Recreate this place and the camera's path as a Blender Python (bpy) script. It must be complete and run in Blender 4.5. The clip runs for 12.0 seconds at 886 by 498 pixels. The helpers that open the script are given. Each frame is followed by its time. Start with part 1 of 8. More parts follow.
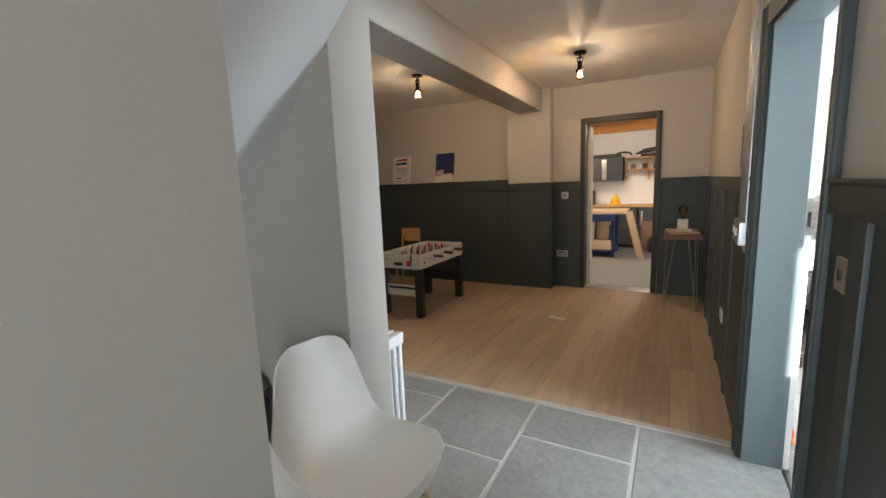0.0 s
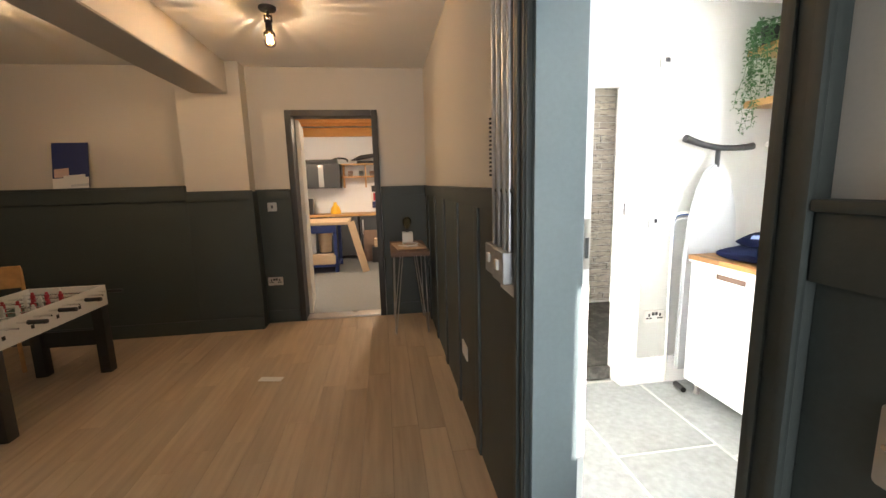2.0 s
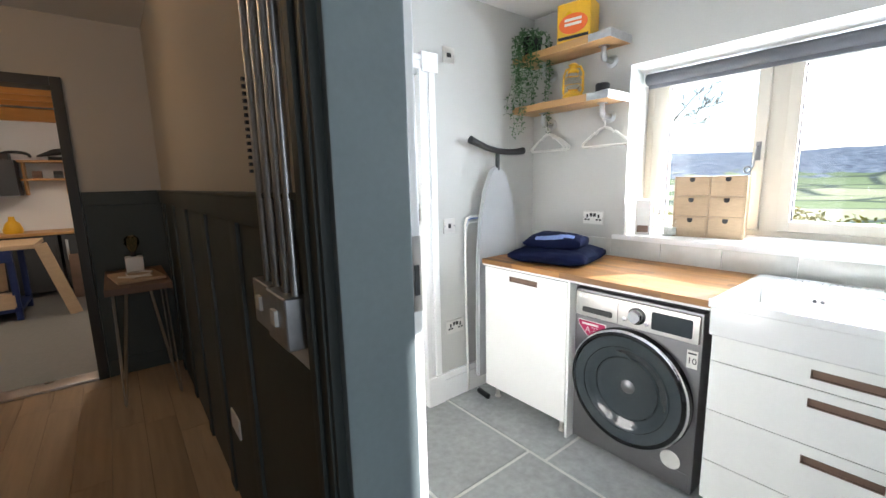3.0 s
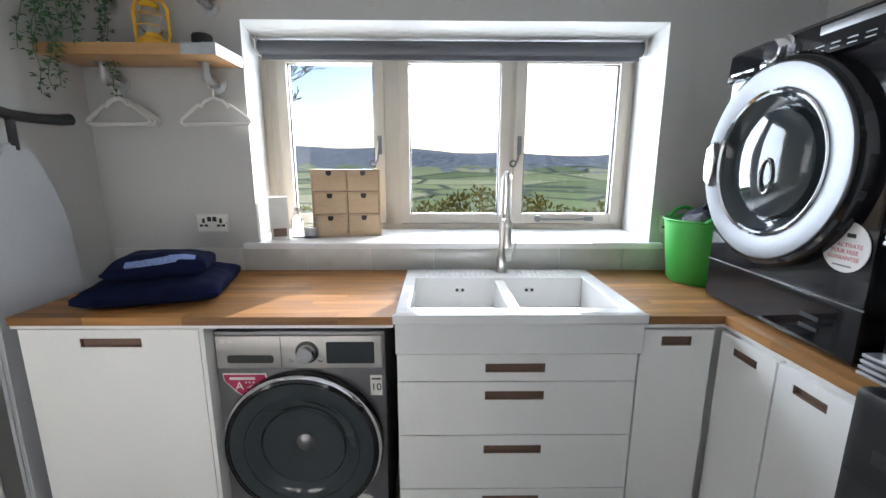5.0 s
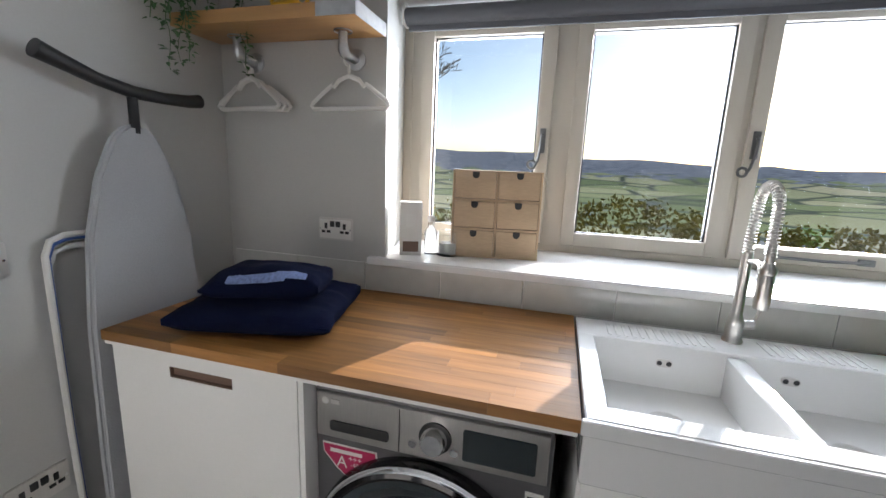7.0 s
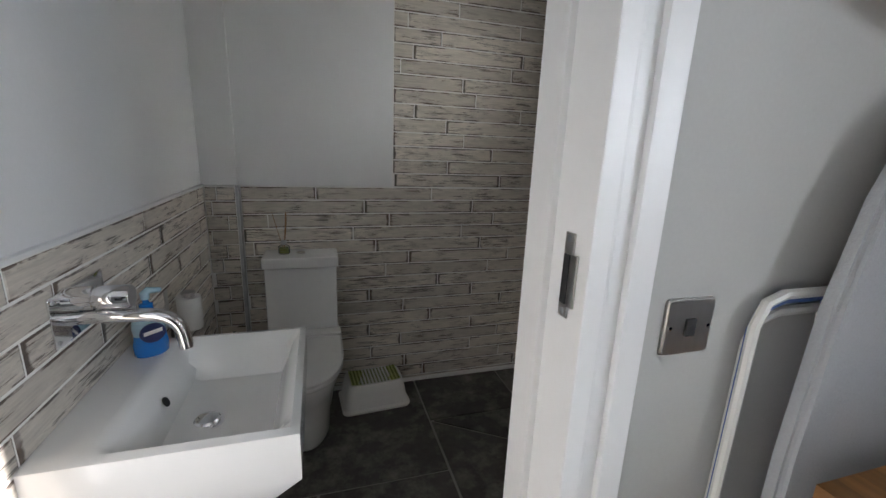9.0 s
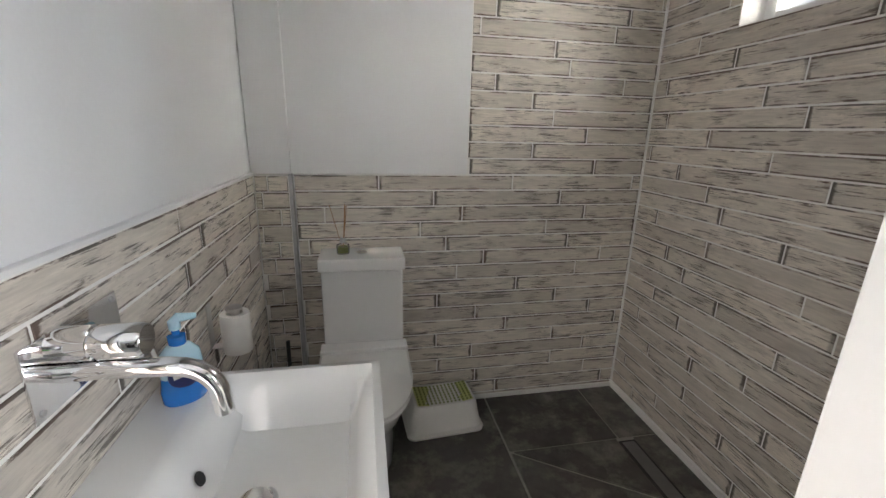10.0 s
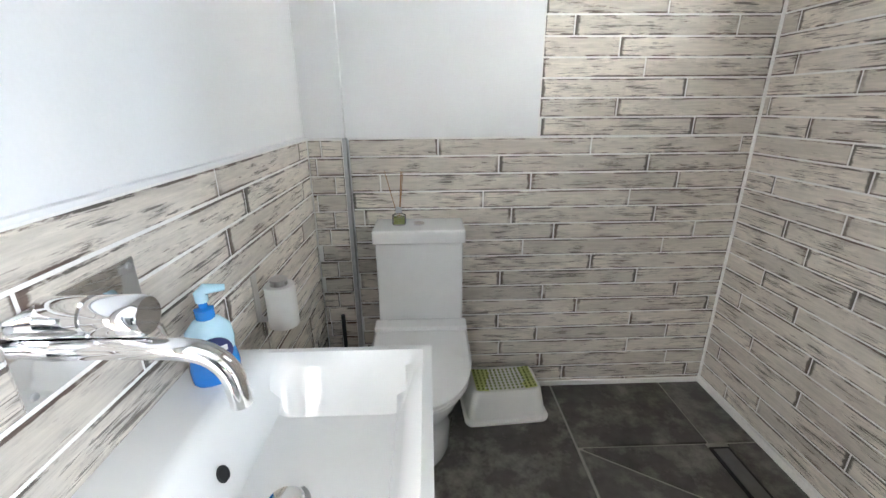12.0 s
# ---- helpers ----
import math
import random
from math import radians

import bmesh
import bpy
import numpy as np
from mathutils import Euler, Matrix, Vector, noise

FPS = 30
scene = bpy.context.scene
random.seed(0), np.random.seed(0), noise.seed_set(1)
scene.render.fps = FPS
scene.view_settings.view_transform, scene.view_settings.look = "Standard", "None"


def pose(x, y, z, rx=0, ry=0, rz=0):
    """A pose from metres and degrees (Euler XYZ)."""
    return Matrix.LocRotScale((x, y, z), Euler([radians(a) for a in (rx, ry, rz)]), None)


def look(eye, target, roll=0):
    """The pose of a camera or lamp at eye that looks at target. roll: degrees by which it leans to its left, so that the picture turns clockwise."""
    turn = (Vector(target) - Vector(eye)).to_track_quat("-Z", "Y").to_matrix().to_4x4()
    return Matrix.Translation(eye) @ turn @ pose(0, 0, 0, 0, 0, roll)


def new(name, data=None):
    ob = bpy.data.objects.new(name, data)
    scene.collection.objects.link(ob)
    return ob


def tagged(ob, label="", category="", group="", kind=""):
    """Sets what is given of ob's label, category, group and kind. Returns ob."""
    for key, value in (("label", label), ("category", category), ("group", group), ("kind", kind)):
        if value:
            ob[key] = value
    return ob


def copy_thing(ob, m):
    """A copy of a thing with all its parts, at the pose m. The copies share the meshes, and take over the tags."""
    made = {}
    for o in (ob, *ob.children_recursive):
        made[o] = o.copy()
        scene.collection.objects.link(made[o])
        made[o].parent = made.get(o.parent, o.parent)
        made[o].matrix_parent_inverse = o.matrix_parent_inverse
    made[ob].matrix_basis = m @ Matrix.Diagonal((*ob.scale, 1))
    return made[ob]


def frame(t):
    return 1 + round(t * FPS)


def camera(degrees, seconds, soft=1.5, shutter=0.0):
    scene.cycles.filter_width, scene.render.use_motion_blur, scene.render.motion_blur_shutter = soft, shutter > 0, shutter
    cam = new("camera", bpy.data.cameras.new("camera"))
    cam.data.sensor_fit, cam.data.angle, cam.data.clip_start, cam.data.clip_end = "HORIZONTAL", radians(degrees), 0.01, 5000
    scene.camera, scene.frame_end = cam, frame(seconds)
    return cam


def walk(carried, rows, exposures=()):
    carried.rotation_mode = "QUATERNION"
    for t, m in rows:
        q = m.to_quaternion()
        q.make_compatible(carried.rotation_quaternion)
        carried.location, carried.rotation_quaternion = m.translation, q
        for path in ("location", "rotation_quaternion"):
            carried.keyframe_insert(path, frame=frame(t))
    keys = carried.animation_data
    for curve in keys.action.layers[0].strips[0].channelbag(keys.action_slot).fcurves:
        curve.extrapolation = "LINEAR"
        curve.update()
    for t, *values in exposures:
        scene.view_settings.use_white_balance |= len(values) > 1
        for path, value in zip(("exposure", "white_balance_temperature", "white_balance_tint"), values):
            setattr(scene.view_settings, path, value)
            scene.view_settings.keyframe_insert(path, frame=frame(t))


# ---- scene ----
cam = camera(93.9, 12.0)
PATH = [
    (0, (0.24, 0.25, 1.398), (-0.719, 1.978, 1.091), -2.3),
    (0.3, (0.181, 0.391, 1.412), (-0.551, 2.223, 1.082), -1.8),
    (0.5, (0.179, 0.507, 1.412), (-0.447, 2.379, 1.094), -2.4),
    (0.9, (0.132, 0.692, 1.418), (-0.307, 2.619, 1.113), -2.3),
    (1, (0.121, 0.745, 1.42), (-0.278, 2.681, 1.117), -2.7),
    (1.5, (0.123, 1.052, 1.423), (-0.02, 3.024, 1.121), -2.4),
    (2, (0.142, 1.357, 1.403), (0.414, 3.313, 1.083), -1.5),
    (2.5, (0.162, 1.626, 1.414), (0.97, 3.427, 1.093), -1.1),
    (3, (0.284, 1.863, 1.39), (1.507, 3.411, 1.066), -1.4),
    (3.5, (0.398, 2.012, 1.378), (1.955, 3.22, 1.038), -1.3),
    (3.7, (0.439, 2.058, 1.367), (2.104, 3.111, 1.023), -1.1),
    (5.3, (0.819, 2.293, 1.403), (2.771, 2.116, 1.006), 0.4),
    (5.5, (0.874, 2.288, 1.402), (2.822, 2.066, 1.006), 0.5),
    (6, (0.996, 2.331, 1.393), (2.951, 2.17, 1.004), 1.2),
    (6.5, (1.15, 2.41, 1.387), (3.109, 2.513, 1.002), 1.9),
    (7, (1.251, 2.506, 1.387), (3.142, 3.027, 0.999), 2.3),
    (7.5, (1.348, 2.693, 1.371), (3.023, 3.716, 0.983), 2.4),
    (7.7, (1.381, 2.797, 1.378), (2.931, 3.997, 0.979), 2.6),
    (9.3, (1.319, 3.467, 1.363), (1.756, 5.354, 0.866), 2.0),
    (9.5, (1.293, 3.533, 1.346), (1.689, 5.426, 0.837), 1.8),
    (10, (1.278, 3.718, 1.334), (1.644, 5.607, 0.787), 1.3),
    (10.5, (1.311, 3.855, 1.331), (1.677, 5.73, 0.739), 0.5),
    (11, (1.329, 3.926, 1.298), (1.675, 5.791, 0.662), -0.1),
    (11.5, (1.322, 3.938, 1.261), (1.582, 5.808, 0.603), -0.4),
    (12, (1.3, 3.861, 1.276), (1.363, 5.748, 0.617), -0.4),
]
walk(cam, [(t, look(eye, target, roll)) for t, eye, target, roll in PATH],
     [(0, 4.05, 6350, 10), (0.5, 4.15, 6400, 10), (1.0, 4.2, 6500, 11), (1.5, 4.15, 6800, 12), (2.0, 4.15, 6800, 12), (2.5, 3.75, 6500, 12), (3.0, 2.8, 6250, 12), (3.5, 2.0, 6200, 13), (5.5, 1.6, 6300, 14), (6.5, 1.35, 6400, 15), (7.5, 1.2, 6450, 16), (9.3, 1.75, 6400, 15), (10.0, 2.45, 6700, 16), (10.5, 3.05, 6800, 16), (11.0, 3.3, 6550, 14), (12.0, 3.4, 6250, 13)])

# ---- world, sun, lights ----
SUN_WAY = Vector((-1.0, 0.522, -0.365)).normalized()
world = bpy.data.worlds.new("world")
scene.world = world
world.use_nodes = True
wn = world.node_tree.nodes
wl = world.node_tree.links
sky = wn.new("ShaderNodeTexSky")
sky.sky_type = "NISHITA"
sky.sun_disc = False
sky.sun_elevation = math.asin(-SUN_WAY.z)
sky.sun_rotation = math.atan2(-SUN_WAY.x, -SUN_WAY.y)
sky.air_density, sky.dust_density, sky.ozone_density = 1.0, 0.6, 1.5
wl.new(sky.outputs[0], wn["Background"].inputs[0])
wn["Background"].inputs[1].default_value = 0.068


def lamp(name, kind, m, energy, color, **more):
    data = bpy.data.lights.new(name, kind)
    data.energy, data.color = energy, color
    for key, value in more.items():
        if key == "size":
            data.size = value
        elif key == "size_y":
            data.shape, data.size_y = "RECTANGLE", value
        elif key == "radius":
            data.shadow_soft_size = value
        elif key == "angle":
            data.angle = radians(value)
    ob = new(name, data)
    ob.matrix_world = m
    return ob


lamp("sun", "SUN", look((0, 0, 0), SUN_WAY), 5.0, (1.0, 0.965, 0.91), angle=0.5)
# sky light through the utility window and shower window, plus an added hall fill
lamp("window_sky_light", "AREA", look((3.22, 2.2, 1.55), (0, 2.2, 1.2)), 24, (0.80, 0.90, 1.0), size=1.7, size_y=0.8)
lamp("shower_sky_light", "AREA", look((2.70, 4.72, 1.95), (1.0, 4.72, 0.6)), 0.12, (0.78, 0.89, 1.0), size=0.5, size_y=0.5)
# fill for the hall, set in a glazed door that is assumed and unseen
lamp("door_sky_light", "AREA", look((0.14, -1.44, 1.15), (0.0, 2.0, 1.0)), 3.3, (0.90, 0.95, 1.0), size=0.72, size_y=1.7)
WARM = (1.0, 0.80, 0.58)

# ---- materials ----


def mat(name, color, rough=0.5, metal=0.0, var=0.08, grain=40.0, stain=3.0, bump=0.0, stretch=(1, 1, 1), dark=None,
        per_object=0.0, coat=0.0, emit=None, dark_lo=0.45, dark_hi=0.62, rough_var=0.1, local=False, bump_scale=None, detail=4.0):
    """A surface with colour drift at two scales, fine relief and uneven gloss, at true size."""
    m = bpy.data.materials.new(name)
    m.use_nodes = True
    n, k = m.node_tree.nodes, m.node_tree.links
    b = n["Principled BSDF"]
    b.inputs["Metallic"].default_value = metal
    b.inputs["Coat Weight"].default_value = coat
    if emit:
        b.inputs["Emission Color"].default_value = (*emit[0], 1)
        b.inputs["Emission Strength"].default_value = emit[1]
    if local:
        src = n.new("ShaderNodeTexCoord").outputs["Object"]
    else:
        src = n.new("ShaderNodeNewGeometry").outputs["Position"]
    mp = n.new("ShaderNodeMapping")
    mp.inputs["Scale"].default_value = stretch
    k.new(src, mp.inputs[0])
    vec = mp.outputs[0]
    info = n.new("ShaderNodeObjectInfo")
    if per_object:
        add = n.new("ShaderNodeVectorMath")
        add.operation = "MULTIPLY_ADD"
        comb = n.new("ShaderNodeCombineXYZ")
        for i in range(3):
            k.new(info.outputs["Random"], comb.inputs[i])
        k.new(comb.outputs[0], add.inputs[0])
        add.inputs[1].default_value = (37, 53, 71)
        k.new(vec, add.inputs[2])
        vec = add.outputs[0]
    fine = n.new("ShaderNodeTexNoise")
    fine.inputs["Scale"].default_value = grain
    fine.inputs["Detail"].default_value = detail
    k.new(vec, fine.inputs["Vector"])
    big = n.new("ShaderNodeTexNoise")
    big.inputs["Scale"].default_value = stain
    big.inputs["Detail"].default_value = 3
    k.new(vec, big.inputs["Vector"])
    mixf = n.new("ShaderNodeMath")
    mixf.operation = "ADD"
    k.new(fine.outputs[0], mixf.inputs[0])
    k.new(big.outputs[0], mixf.inputs[1])
    ramp = n.new("ShaderNodeMapRange")
    ramp.inputs["From Min"].default_value, ramp.inputs["From Max"].default_value = 0.65, 1.35
    ramp.inputs["To Min"].default_value, ramp.inputs["To Max"].default_value = 1 - var, 1 + var
    k.new(mixf.outputs[0], ramp.inputs["Value"])
    val = ramp.outputs[0]
    if per_object:
        pr = n.new("ShaderNodeMapRange")
        pr.inputs["To Min"].default_value, pr.inputs["To Max"].default_value = 1 - per_object, 1 + per_object
        k.new(info.outputs["Random"], pr.inputs["Value"])
        mul = n.new("ShaderNodeMath")
        mul.operation = "MULTIPLY"
        k.new(val, mul.inputs[0])
        k.new(pr.outputs[0], mul.inputs[1])
        val = mul.outputs[0]
    sc = n.new("ShaderNodeVectorMath")
    sc.operation = "SCALE"
    sc.inputs[0].default_value = color
    k.new(val, sc.inputs["Scale"])
    col = sc.outputs[0]
    if dark:
        third = n.new("ShaderNodeTexNoise")
        third.inputs["Scale"].default_value = grain * 0.35
        third.inputs["Detail"].default_value = 8
        third.inputs["Roughness"].default_value = 0.7
        k.new(vec, third.inputs["Vector"])
        step = n.new("ShaderNodeMapRange")
        step.inputs["From Min"].default_value, step.inputs["From Max"].default_value = dark_lo, dark_hi
        k.new(third.outputs[0], step.inputs["Value"])
        mix = n.new("ShaderNodeMix")
        mix.data_type = "RGBA"
        k.new(step.outputs[0], mix.inputs["Factor"])
        k.new(col, mix.inputs[6])
        mix.inputs[7].default_value = (*dark, 1)
        col = mix.outputs[2]
    k.new(col, b.inputs["Base Color"])
    rr = n.new("ShaderNodeMapRange")
    rr.inputs["To Min"].default_value, rr.inputs["To Max"].default_value = max(0.02, rough - rough_var), min(1, rough + rough_var)
    k.new(big.outputs[0], rr.inputs["Value"])
    k.new(rr.outputs[0], b.inputs["Roughness"])
    if bump:
        bp = n.new("ShaderNodeBump")
        bp.inputs["Strength"].default_value = bump
        bp.inputs["Distance"].default_value = bump_scale or 0.003
        k.new(fine.outputs[0], bp.inputs["Height"])
        k.new(bp.outputs[0], b.inputs["Normal"])
    return m


def glass_mat(name, tint=(0.97, 0.99, 0.98), rough=0.0, ior=1.45):
    m = bpy.data.materials.new(name)
    m.use_nodes = True
    b = m.node_tree.nodes["Principled BSDF"]
    b.inputs["Base Color"].default_value = (*tint, 1)
    b.inputs["Transmission Weight"].default_value = 1.0
    b.inputs["Roughness"].default_value = rough
    b.inputs["IOR"].default_value = ior
    return m


def pane_mat(name, tint=(0.97, 0.985, 0.98)):
    """A thin pane: mostly clear, a faint mirror."""
    m = bpy.data.materials.new(name)
    m.use_nodes = True
    n, k = m.node_tree.nodes, m.node_tree.links
    n.remove(n["Principled BSDF"])
    clear, gloss, mix, fres = (n.new("ShaderNodeBsdfTransparent"), n.new("ShaderNodeBsdfGlossy"), n.new("ShaderNodeMixShader"), n.new("ShaderNodeFresnel"))
    clear.inputs[0].default_value = (*tint, 1)
    gloss.inputs["Roughness"].default_value = 0.02
    fres.inputs["IOR"].default_value = 1.4
    k.new(fres.outputs[0], mix.inputs[0])
    k.new(clear.outputs[0], mix.inputs[1])
    k.new(gloss.outputs[0], mix.inputs[2])
    k.new(mix.outputs[0], n["Material Output"].inputs[0])
    return m


M = {}
M["wall_warm"] = mat("paint_greige", (0.50, 0.465, 0.415), 0.75, var=0.03, grain=160, stain=1.3, bump=0.04)
M["wall_grey"] = mat("paint_soft_grey", (0.50, 0.498, 0.472), 0.7, var=0.03, grain=150, stain=1.5, bump=0.04)
M["white_wall"] = mat("paint_white", (0.78, 0.785, 0.785), 0.65, var=0.02, grain=150, stain=1.2, bump=0.04)
M["ceiling"] = mat("paint_ceiling", (0.78, 0.765, 0.74), 0.8, var=0.02, grain=120, stain=1.0, bump=0.08)
M["dado"] = mat("paint_charcoal", (0.038, 0.048, 0.045), 0.55, var=0.10, grain=90, stain=2.5, bump=0.15)
M["gloss_white"] = mat("gloss_white_paint", (0.80, 0.80, 0.79), 0.34, var=0.015, grain=60, stain=4, bump=0.05, rough_var=0.02)
M["flag"] = mat("grey_limestone", (0.285, 0.295, 0.288), 0.55, var=0.22, grain=28, stain=2.6, bump=0.5, per_object=0.10, dark=(0.35, 0.36, 0.35), dark_lo=0.55, dark_hi=0.85)
M["grout"] = mat("pale_grout", (0.50, 0.49, 0.46), 0.9, var=0.10, grain=120, stain=6, bump=0.4)
M["slate"] = mat("dark_slate", (0.072, 0.068, 0.060), 0.42, var=0.4, grain=24, stain=3, bump=0.5, per_object=0.08, dark=(0.21, 0.20, 0.175), dark_lo=0.47, dark_hi=0.66)
M["slate_grout"] = mat("dusty_grout", (0.36, 0.35, 0.31), 0.9, var=0.12, grain=100, stain=6, bump=0.3)
M["plank"] = mat("oak_plank", (0.44, 0.325, 0.212), 0.42, var=0.20, grain=26, stain=2.2, stretch=(1, 0.07, 1), per_object=0.09, bump=0.12, dark=(0.19, 0.12, 0.075), dark_lo=0.58, dark_hi=0.85)
M["underlay"] = mat("dark_gap", (0.05, 0.035, 0.025), 0.9, var=0.1)
M["worktop"] = mat("oiled_oak", (0.32, 0.148, 0.042), 0.50, var=0.36, grain=60, stain=6, stretch=(1, 0.08, 1), per_object=0.34, bump=0.08)
M["cabinet"] = mat("white_lacquer", (0.84, 0.84, 0.81), 0.38, var=0.015, grain=80, stain=3)
M["cut_edge"] = mat("birch_cut_edge", (0.17, 0.105, 0.075), 0.7, var=0.15, grain=120, stretch=(1, 1, 6))
M["ceramic"] = mat("white_ceramic", (0.80, 0.80, 0.785), 0.10, var=0.01, grain=20, stain=2, coat=0.5, rough_var=0.03)
M["plastic_white"] = mat("white_plastic", (0.74, 0.73, 0.69), 0.35, var=0.02, grain=60, stain=4)
M["steel"] = mat("brushed_steel", (0.60, 0.58, 0.55), 0.30, 1.0, var=0.06, grain=180, stretch=(1, 1, 0.1), rough_var=0.06)
M["chrome"] = mat("chrome", (0.82, 0.82, 0.83), 0.05, 1.0, var=0.02, rough_var=0.02)
M["galv"] = mat("galvanised_metal", (0.52, 0.53, 0.54), 0.38, 1.0, var=0.15, grain=40, stain=12)
M["steel_ring"] = mat("brushed_door_ring", (0.13, 0.13, 0.135), 0.38, 1.0, var=0.08, grain=160, rough_var=0.06)
M["graphite"] = mat("graphite_steel", (0.23, 0.225, 0.23), 0.33, 0.85, var=0.05, grain=200, stretch=(1, 0.1, 1), rough_var=0.05)
M["black_gloss"] = mat("black_gloss", (0.008, 0.008, 0.010), 0.07, var=0.1, grain=40, stain=5, coat=0.0, rough_var=0.03)
M["black_plastic"] = mat("black_plastic", (0.018, 0.018, 0.019), 0.4, var=0.1, grain=80)
M["black_wood"] = mat("black_stained_wood", (0.02, 0.018, 0.016), 0.45, var=0.2, grain=40, stretch=(1, 1, 0.2))
M["dark_glass"] = mat("smoked_glass", (0.026, 0.034, 0.038), 0.04, var=0.05, coat=0.0, rough_var=0.01)
M["window_paint"] = mat("cream_window_paint", (0.58, 0.53, 0.45), 0.4, var=0.03, grain=50, stretch=(1, 1, 0.2), bump=0.05)
M["blind"] = mat("grey_blind_cloth", (0.12, 0.125, 0.14), 0.85, var=0.08, grain=300, bump=0.3)
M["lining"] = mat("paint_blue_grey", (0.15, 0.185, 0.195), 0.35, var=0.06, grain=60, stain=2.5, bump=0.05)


def tile_material():
    """Printed weathered-wood tile: pale grey boards, dark streaks along the grain, brown worn edges and ends."""
    m = bpy.data.materials.new("weathered_wood_tile")
    m.use_nodes = True
    n, k = m.node_tree.nodes, m.node_tree.links
    b = n["Principled BSDF"]
    tc = n.new("ShaderNodeTexCoord")
    info = n.new("ShaderNodeObjectInfo")
    comb = n.new("ShaderNodeCombineXYZ")
    for i in range(3):
        k.new(info.outputs["Random"], comb.inputs[i])

    def shifted(scale):
        mp = n.new("ShaderNodeMapping")
        mp.inputs["Scale"].default_value = scale
        k.new(tc.outputs["Object"], mp.inputs[0])
        add = n.new("ShaderNodeVectorMath")
        add.operation = "MULTIPLY_ADD"
        k.new(comb.outputs[0], add.inputs[0])
        add.inputs[1].default_value = (91, 57, 73)
        k.new(mp.outputs[0], add.inputs[2])
        return add.outputs[0]

    def noise_of(scale, detail=5.0, rough=0.6):
        t = n.new("ShaderNodeTexNoise")
        t.inputs["Scale"].default_value, t.inputs["Detail"].default_value, t.inputs["Roughness"].default_value = 1.0, detail, rough
        k.new(shifted(scale), t.inputs["Vector"])
        return t.outputs[0]

    def span(src, a, b_, lo=0.0, hi=1.0):
        r = n.new("ShaderNodeMapRange")
        r.inputs["From Min"].default_value, r.inputs["From Max"].default_value = a, b_
        r.inputs["To Min"].default_value, r.inputs["To Max"].default_value = lo, hi
        k.new(src, r.inputs["Value"])
        return r.outputs[0]

    def op(kind, a, b_):
        q = n.new("ShaderNodeMath")
        q.operation = kind
        for i, v in enumerate((a, b_)):
            if isinstance(v, (int, float)):
                q.inputs[i].default_value = v
            else:
                k.new(v, q.inputs[i])
        return q.outputs[0]

    grain = noise_of((9, 160, 9))
    patch = noise_of((5, 16, 5))
    streak = op("MULTIPLY", span(noise_of((8, 170, 8), 6, 0.7), 0.53, 0.58), span(noise_of((6, 22, 6), 5, 0.7), 0.47, 0.56))
    smudge = span(noise_of((7, 34, 7), 7, 0.75), 0.50, 0.66, 1.03, 0.64)
    sep = n.new("ShaderNodeSeparateXYZ")
    k.new(tc.outputs["Generated"], sep.inputs[0])
    across = op("ABSOLUTE", op("SUBTRACT", sep.outputs[1], 0.5), 0)
    along = op("ABSOLUTE", op("SUBTRACT", sep.outputs[0], 0.5), 0)
    worn = noise_of((11, 30, 11), 6, 0.7)
    edge = op("MULTIPLY", span(op("ADD", across, op("MULTIPLY", worn, 0.14)), 0.486, 0.504), span(noise_of((9, 40, 9), 5, 0.7), 0.46, 0.53))
    ends = op("MULTIPLY", span(op("ADD", along, op("MULTIPLY", worn, 0.05)), 0.500, 0.512), span(noise_of((3, 3, 3)), 0.45, 0.53))
    dark = op("MINIMUM", op("ADD", op("ADD", op("MULTIPLY", streak, 0.80), op("MULTIPLY", edge, 0.9)), op("MULTIPLY", ends, 0.9)), 0.93)
    tone = op("MULTIPLY", op("MULTIPLY", smudge, span(grain, 0.3, 0.7, 0.84, 1.12)), op("MULTIPLY", span(patch, 0.3, 0.7, 0.82, 1.12), span(info.outputs["Random"], 0, 1, 0.86, 1.12)))
    sc = n.new("ShaderNodeVectorMath")
    sc.operation = "SCALE"
    sc.inputs[0].default_value = (0.67, 0.612, 0.535)
    k.new(tone, sc.inputs["Scale"])
    brown = n.new("ShaderNodeMix")
    brown.data_type = "RGBA"
    brown.inputs[6].default_value, brown.inputs[7].default_value = (0.085, 0.042, 0.026, 1), (0.060, 0.050, 0.042, 1)
    k.new(span(noise_of((4, 4, 4)), 0.42, 0.58), brown.inputs["Factor"])
    mix = n.new("ShaderNodeMix")
    mix.data_type = "RGBA"
    k.new(dark, mix.inputs["Factor"])
    k.new(sc.outputs[0], mix.inputs[6])
    k.new(brown.outputs[2], mix.inputs[7])
    k.new(mix.outputs[2], b.inputs["Base Color"])
    k.new(span(patch, 0.3, 0.7, 0.48, 0.66), b.inputs["Roughness"])
    bp = n.new("ShaderNodeBump")
    bp.inputs["Strength"].default_value, bp.inputs["Distance"].default_value = 0.3, 0.002
    k.new(op("SUBTRACT", grain, dark), bp.inputs["Height"])
    k.new(bp.outputs[0], b.inputs["Normal"])
    return m


